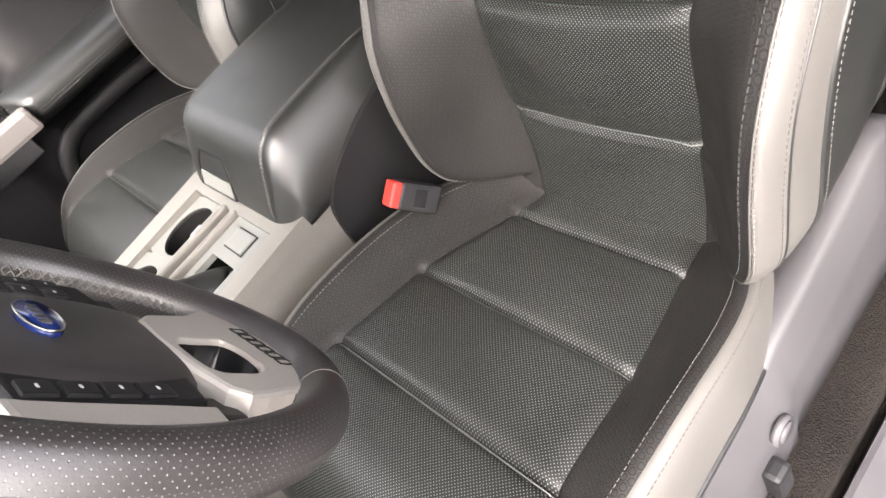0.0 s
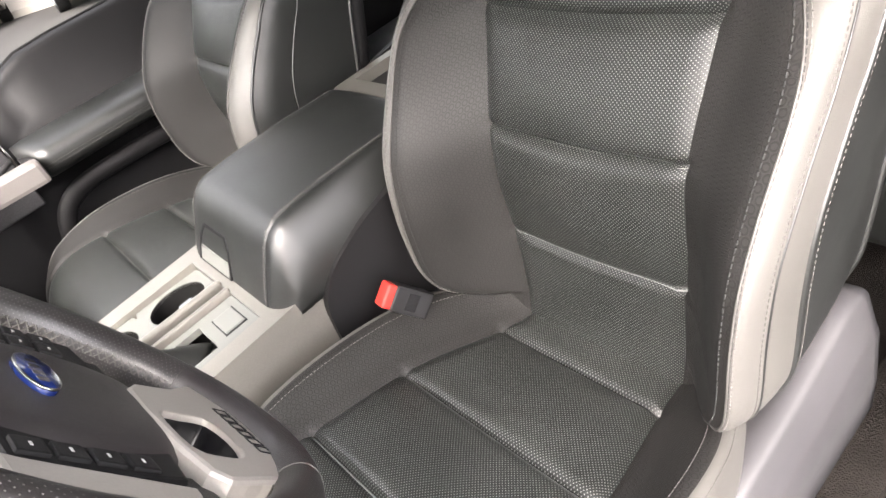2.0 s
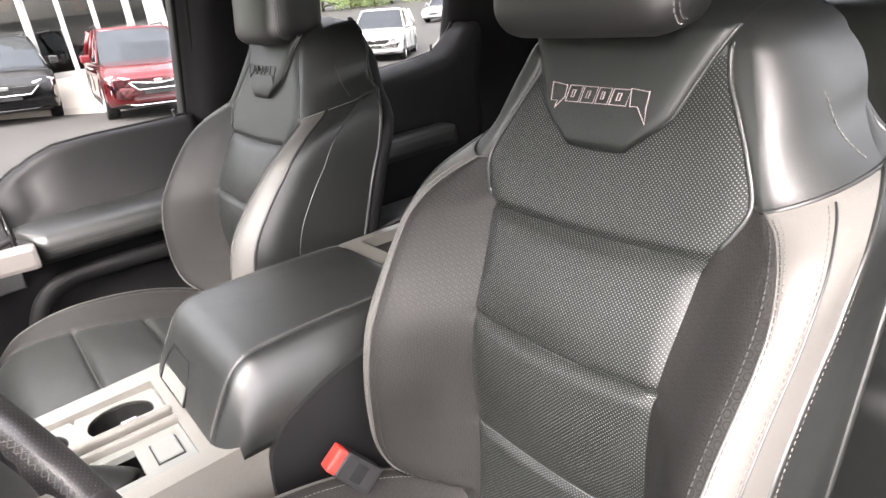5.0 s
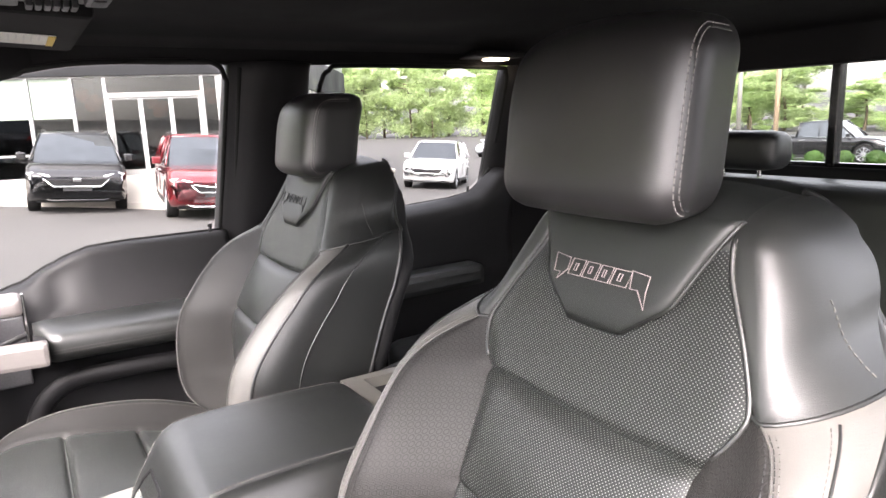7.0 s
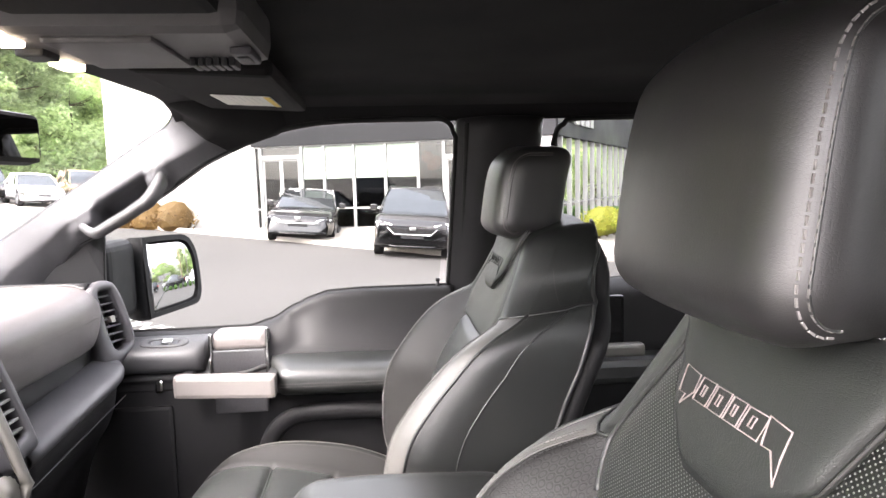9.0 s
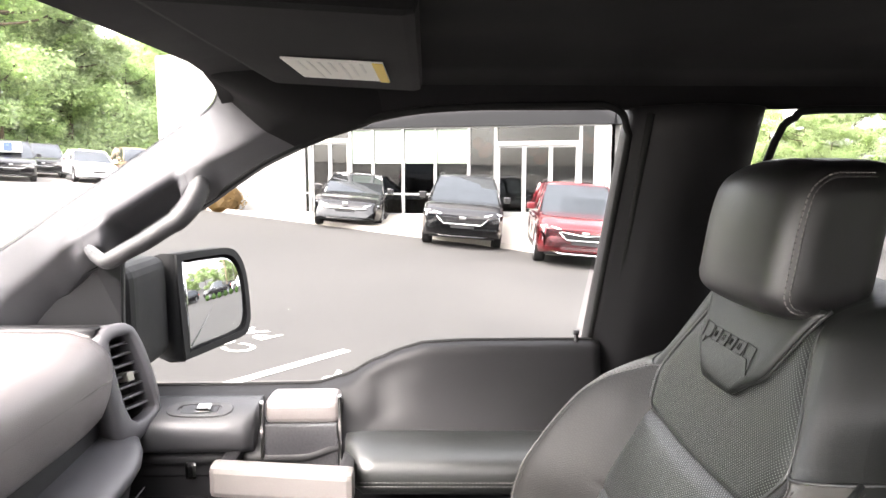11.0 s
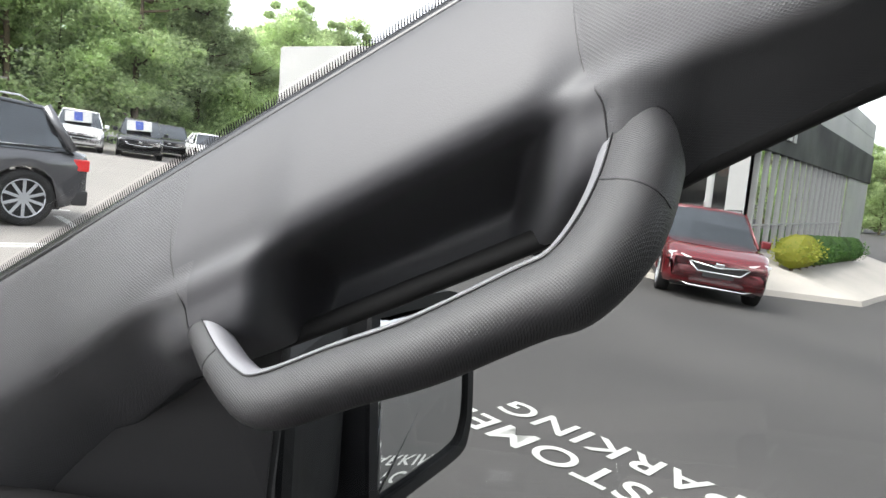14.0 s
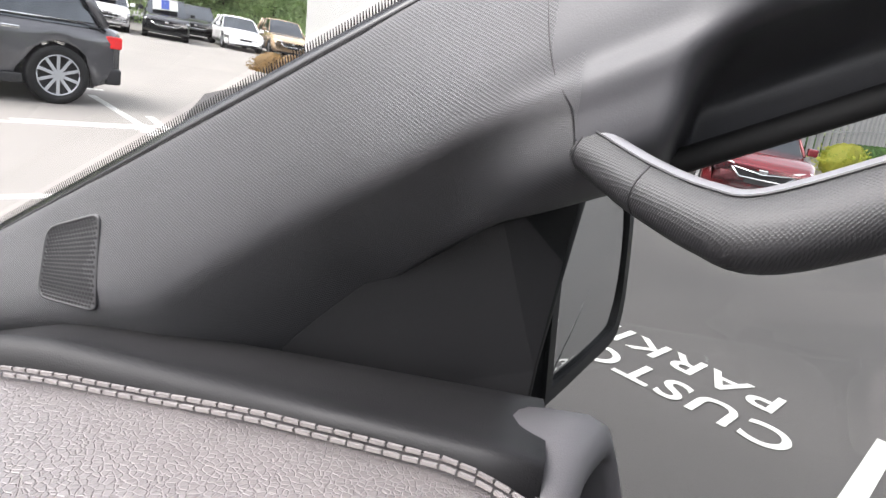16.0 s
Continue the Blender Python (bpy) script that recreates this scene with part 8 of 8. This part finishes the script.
def tree(seed, height, spread, label):
    # a tapered trunk with limbs, foliage clumps low to high
    rng = random.Random(seed)
    t = thing("tree", label, "tree", group="wood edge")
    trunk = smooth_path([(0, 0, -0.6), (rng.uniform(-0.2, 0.2), rng.uniform(-0.2, 0.2), height * 0.3), (rng.uniform(-0.4, 0.4), rng.uniform(-0.4, 0.4), height * 0.65), (rng.uniform(-0.5, 0.5), 0, height * 0.93)], 6)
    r0 = height * 0.018
    bm = tube(trunk, [r0 * (1 - 0.85 * k / (len(trunk) - 1)) for k in range(len(trunk))], 8)
    centres = []
    for k in range(22):
        f = rng.uniform(0.12, 0.98)
        p = trunk[int(f * (len(trunk) - 1))]
        a = rng.uniform(0, 2 * math.pi)
        reach = spread * (0.35 + 0.75 * math.sin(math.pi * min(1, f * 0.9 + 0.12)) ** 0.8) * rng.uniform(0.6, 1.1)
        e = p + Vector((math.cos(a) * reach, math.sin(a) * reach, reach * rng.uniform(0.1, 0.55)))
        lb = tube(smooth_path([p, (p + e) / 2 + Vector((0, 0, -0.1 * reach)), e], 3), [r0 * 0.4, r0 * 0.34, r0 * 0.3, r0 * 0.25, r0 * 0.2, r0 * 0.14, r0 * 0.08][:7], 5)
        me = bpy.data.meshes.new("tmp")
        lb.to_mesh(me)
        lb.free()
        bm.from_mesh(me)
        bpy.data.meshes.remove(me)
        centres.append((e, spread * rng.uniform(0.30, 0.48)))
        centres.append(((p + e) / 2 + Vector((rng.uniform(-0.5, 0.5), rng.uniform(-0.5, 0.5), 0.4)), spread * rng.uniform(0.28, 0.44)))
        for _ in range(2):
            centres.append((e + Vector((rng.uniform(-1, 1), rng.uniform(-1, 1), rng.uniform(-0.8, 0.9))) * spread * 0.32, spread * rng.uniform(0.10, 0.20)))
    part("trunk", bm, BARK, t, "grey-brown trunk and limbs", True)
    leaf_cloud(centres, 430, height * 0.0088, rng, LEAF, "crown", t)
    return t


kinds = [tree(11, 13.0, 3.6, "tall leafy deciduous tree at the wood's edge"), tree(12, 15.5, 3.9, "tall leafy deciduous tree at the wood's edge"), tree(13, 11.0, 3.8, "broad leafy deciduous tree at the wood's edge"), tree(14, 14.0, 3.0, "slender leafy deciduous tree at the wood's edge")]
spots = []
rng = random.Random(5)
for k in range(66):                      # wood beyond the lot ahead
    f = k / 65
    spots.append((4 + 74 * f + rng.uniform(-1, 1), 42 - 29 * f + rng.uniform(-1.5, 1.5) + (k % 3) * 3.5, 1.0))
for k in range(4):                       # straight ahead
    spots.append((2 - 3.6 * k + rng.uniform(-1, 1), 42 + rng.uniform(-2, 3) + (k % 2) * 5, 1.0))
for k in range(26):                      # wood far down the lane behind
    f = k / 25
    spots.append((86 - 44 * f + rng.uniform(-1.5, 1.5), -34 - 38 * f + rng.uniform(-2, 2) - (k % 2) * 5, 0.95))
for k in range(20):
    spots.append((40 - 3.4 * k + rng.uniform(-1, 1), -66 + rng.uniform(-4, 4), 0.62 if k > 6 else 0.40))
used = [False] * len(kinds)
for k, (x, y, tall) in enumerate(spots):
    q = k % len(kinds)
    s = rng.uniform(0.76, 1.04)
    m = Matrix.Translation((x, y, ground_z(x, y))) @ Matrix.Rotation(rng.uniform(0, 6.28), 4, "Z")
    if not used[q]:
        kinds[q].matrix_basis = m
        used[q] = True
    else:
        t = copy_thing(kinds[q], m)
        t.scale = (s * max(tall, 0.8), s * max(tall, 0.8), s * tall * rng.uniform(0.9, 1.1))

# undergrowth along the wood
brush_rng = random.Random(9)
brush_at = []
for k in range(260):
    f = brush_rng.random()
    x, y = 2 + 78 * f, 40.5 - 30 * f + brush_rng.uniform(-1.5, 2.0)
    brush_at.append(((x, y, ground_z(x, y) + brush_rng.uniform(0.3, 6.5)), brush_rng.uniform(1.0, 2.1)))
for k in range(24):
    x, y = 6 - 15 * brush_rng.random(), 40 + brush_rng.uniform(-1, 1.5)
    brush_at.append(((x, y, ground_z(x, y) + brush_rng.uniform(0.3, 5.0)), brush_rng.uniform(1.0, 1.9)))
for k in range(120):
    f = brush_rng.random()
    x, y = 86 - 46 * f, -33 - 39 * f + brush_rng.uniform(-1.5, 1.5)
    brush_at.append(((x, y, ground_z(x, y) + brush_rng.uniform(0.3, 5.5)), brush_rng.uniform(1.0, 2.1)))
brush = leaf_cloud(brush_at, 200, 0.14, brush_rng, LEAF, "undergrowth", None)
tagged(brush, "dense green undergrowth along the wood", "undergrowth", kind="stuff")


def shrub(seed, r, material, label, place, squash=0.8):
    rng = random.Random(seed)
    s = thing("shrub", label, "shrub", place, group="clipped shrubs")
    leaf_cloud([((rng.uniform(-0.25, 0.25) * r, rng.uniform(-0.25, 0.25) * r, r * squash * 0.75), r * rng.uniform(0.75, 0.95)) for _ in range(9)], 210, r * 0.06, rng, material, "crown", s)
    core = bmesh.new()
    bmesh.ops.create_icosphere(core, subdivisions=2, radius=r * 0.72, matrix=Matrix.Translation((0, 0, r * squash * 0.72)))
    for v in core.verts:
        v.co *= 1 + 0.12 * noise.noise(v.co * 3)
    part("core", core, material, s)
    part("stem", cylinder(bmesh.new(), (0, 0, -0.2), (0, 0, 0.3), 0.05, 8), BARK, s)
    return s


for k in range(11):
    p = SM @ Vector((0.9 + 0.98 * k, 1.0, 0))
    shrub(30 + k, 0.60, HEDGE_LIGHT if k < 2 else HEDGE_GREEN, "rounded yellow-green shrub by the walk" if k < 2 else "rounded green shrub along the side glazing", (p.x, p.y, max(ground_z(p.x, p.y) + 0.12, 0.15 - 0.03 * k)))
for k in range(5):
    p = BM @ Vector((-8.2 - 0.9 * k, 0.9, 0))
    shrub(60 + k, 0.72, HEDGE_BROWN, "rounded brown shrub by the white wall", (p.x, p.y, 0.45))

pole = thing("street_lamp", "tall weathered lot light pole with two square heads", "street lamp")
part("pole", tube([(0, 0, -0.5), (0, 0, 9.2)], [0.13, 0.09], 12), POLE, pole, "", True)
part("cross_arm", blocks(((-0.9, -0.05, 9.1), (0.9, 0.05, 9.2), 0.02)), POLE, pole)
part("lamp_head", blocks(((-1.15, -0.25, 9.05), (-0.45, 0.25, 9.25), 0.04)), SOFT_BLACK, pole)
part("lamp_head", blocks(((0.45, -0.25, 9.05), (1.15, 0.25, 9.25), 0.04)), SOFT_BLACK, pole)
part("side_arm", blocks(((0, -0.03, 3.1), (1.2, 0.03, 3.16), 0.01)), SILVER, pole)
pole.location, pole.scale, pole.rotation_euler = (17.4, 16.2, ground_z(17.4, 16.2)), (0.70, 0.70, 0.70), (0, 0, -0.75)

# board fence with coloured banners behind the lane
fence = thing("banner_fence", "long red-edged banner fence behind the lot", "fence")
green_banner = surface("green_banner", (0.12, 0.42, 0.06), rough=0.6)
for k in range(10, 15):
    x = 10.5 + 3.0 * k
    pan = part("banner", blocks(((x, -51.0, -1.3), (x + 2.96, -50.9, 1.3), 0.01)), green_banner if k % 5 == 1 else PANEL_WHITE, fence)
    part("banner_edge", blocks(((x, -50.88, 1.0), (x + 2.96, -50.86, 1.3), 0)), CAR_RED, pan)
poles2 = [(17.4, -30.2), (18.9, -29.5)]
for x, y in poles2:
    pl = thing("sign_pole", "tall slim metal sign pole", "pole", (x, y, ground_z(x, y)), group="sign poles")
    part("pole", tube([(0, 0, -0.3), (0, 0, 7.0)], 0.11, 10), POLE if x < 18 else SILVER, pl, "", True)

for k in range(9):
    x, y = 12.8 + 1.0 * k, -30.0 + 0.56 * k
    shrub(80 + k, 0.50, HEDGE_GREEN, "low green shrub on the planted island", (x, y, ground_z(x, y)))
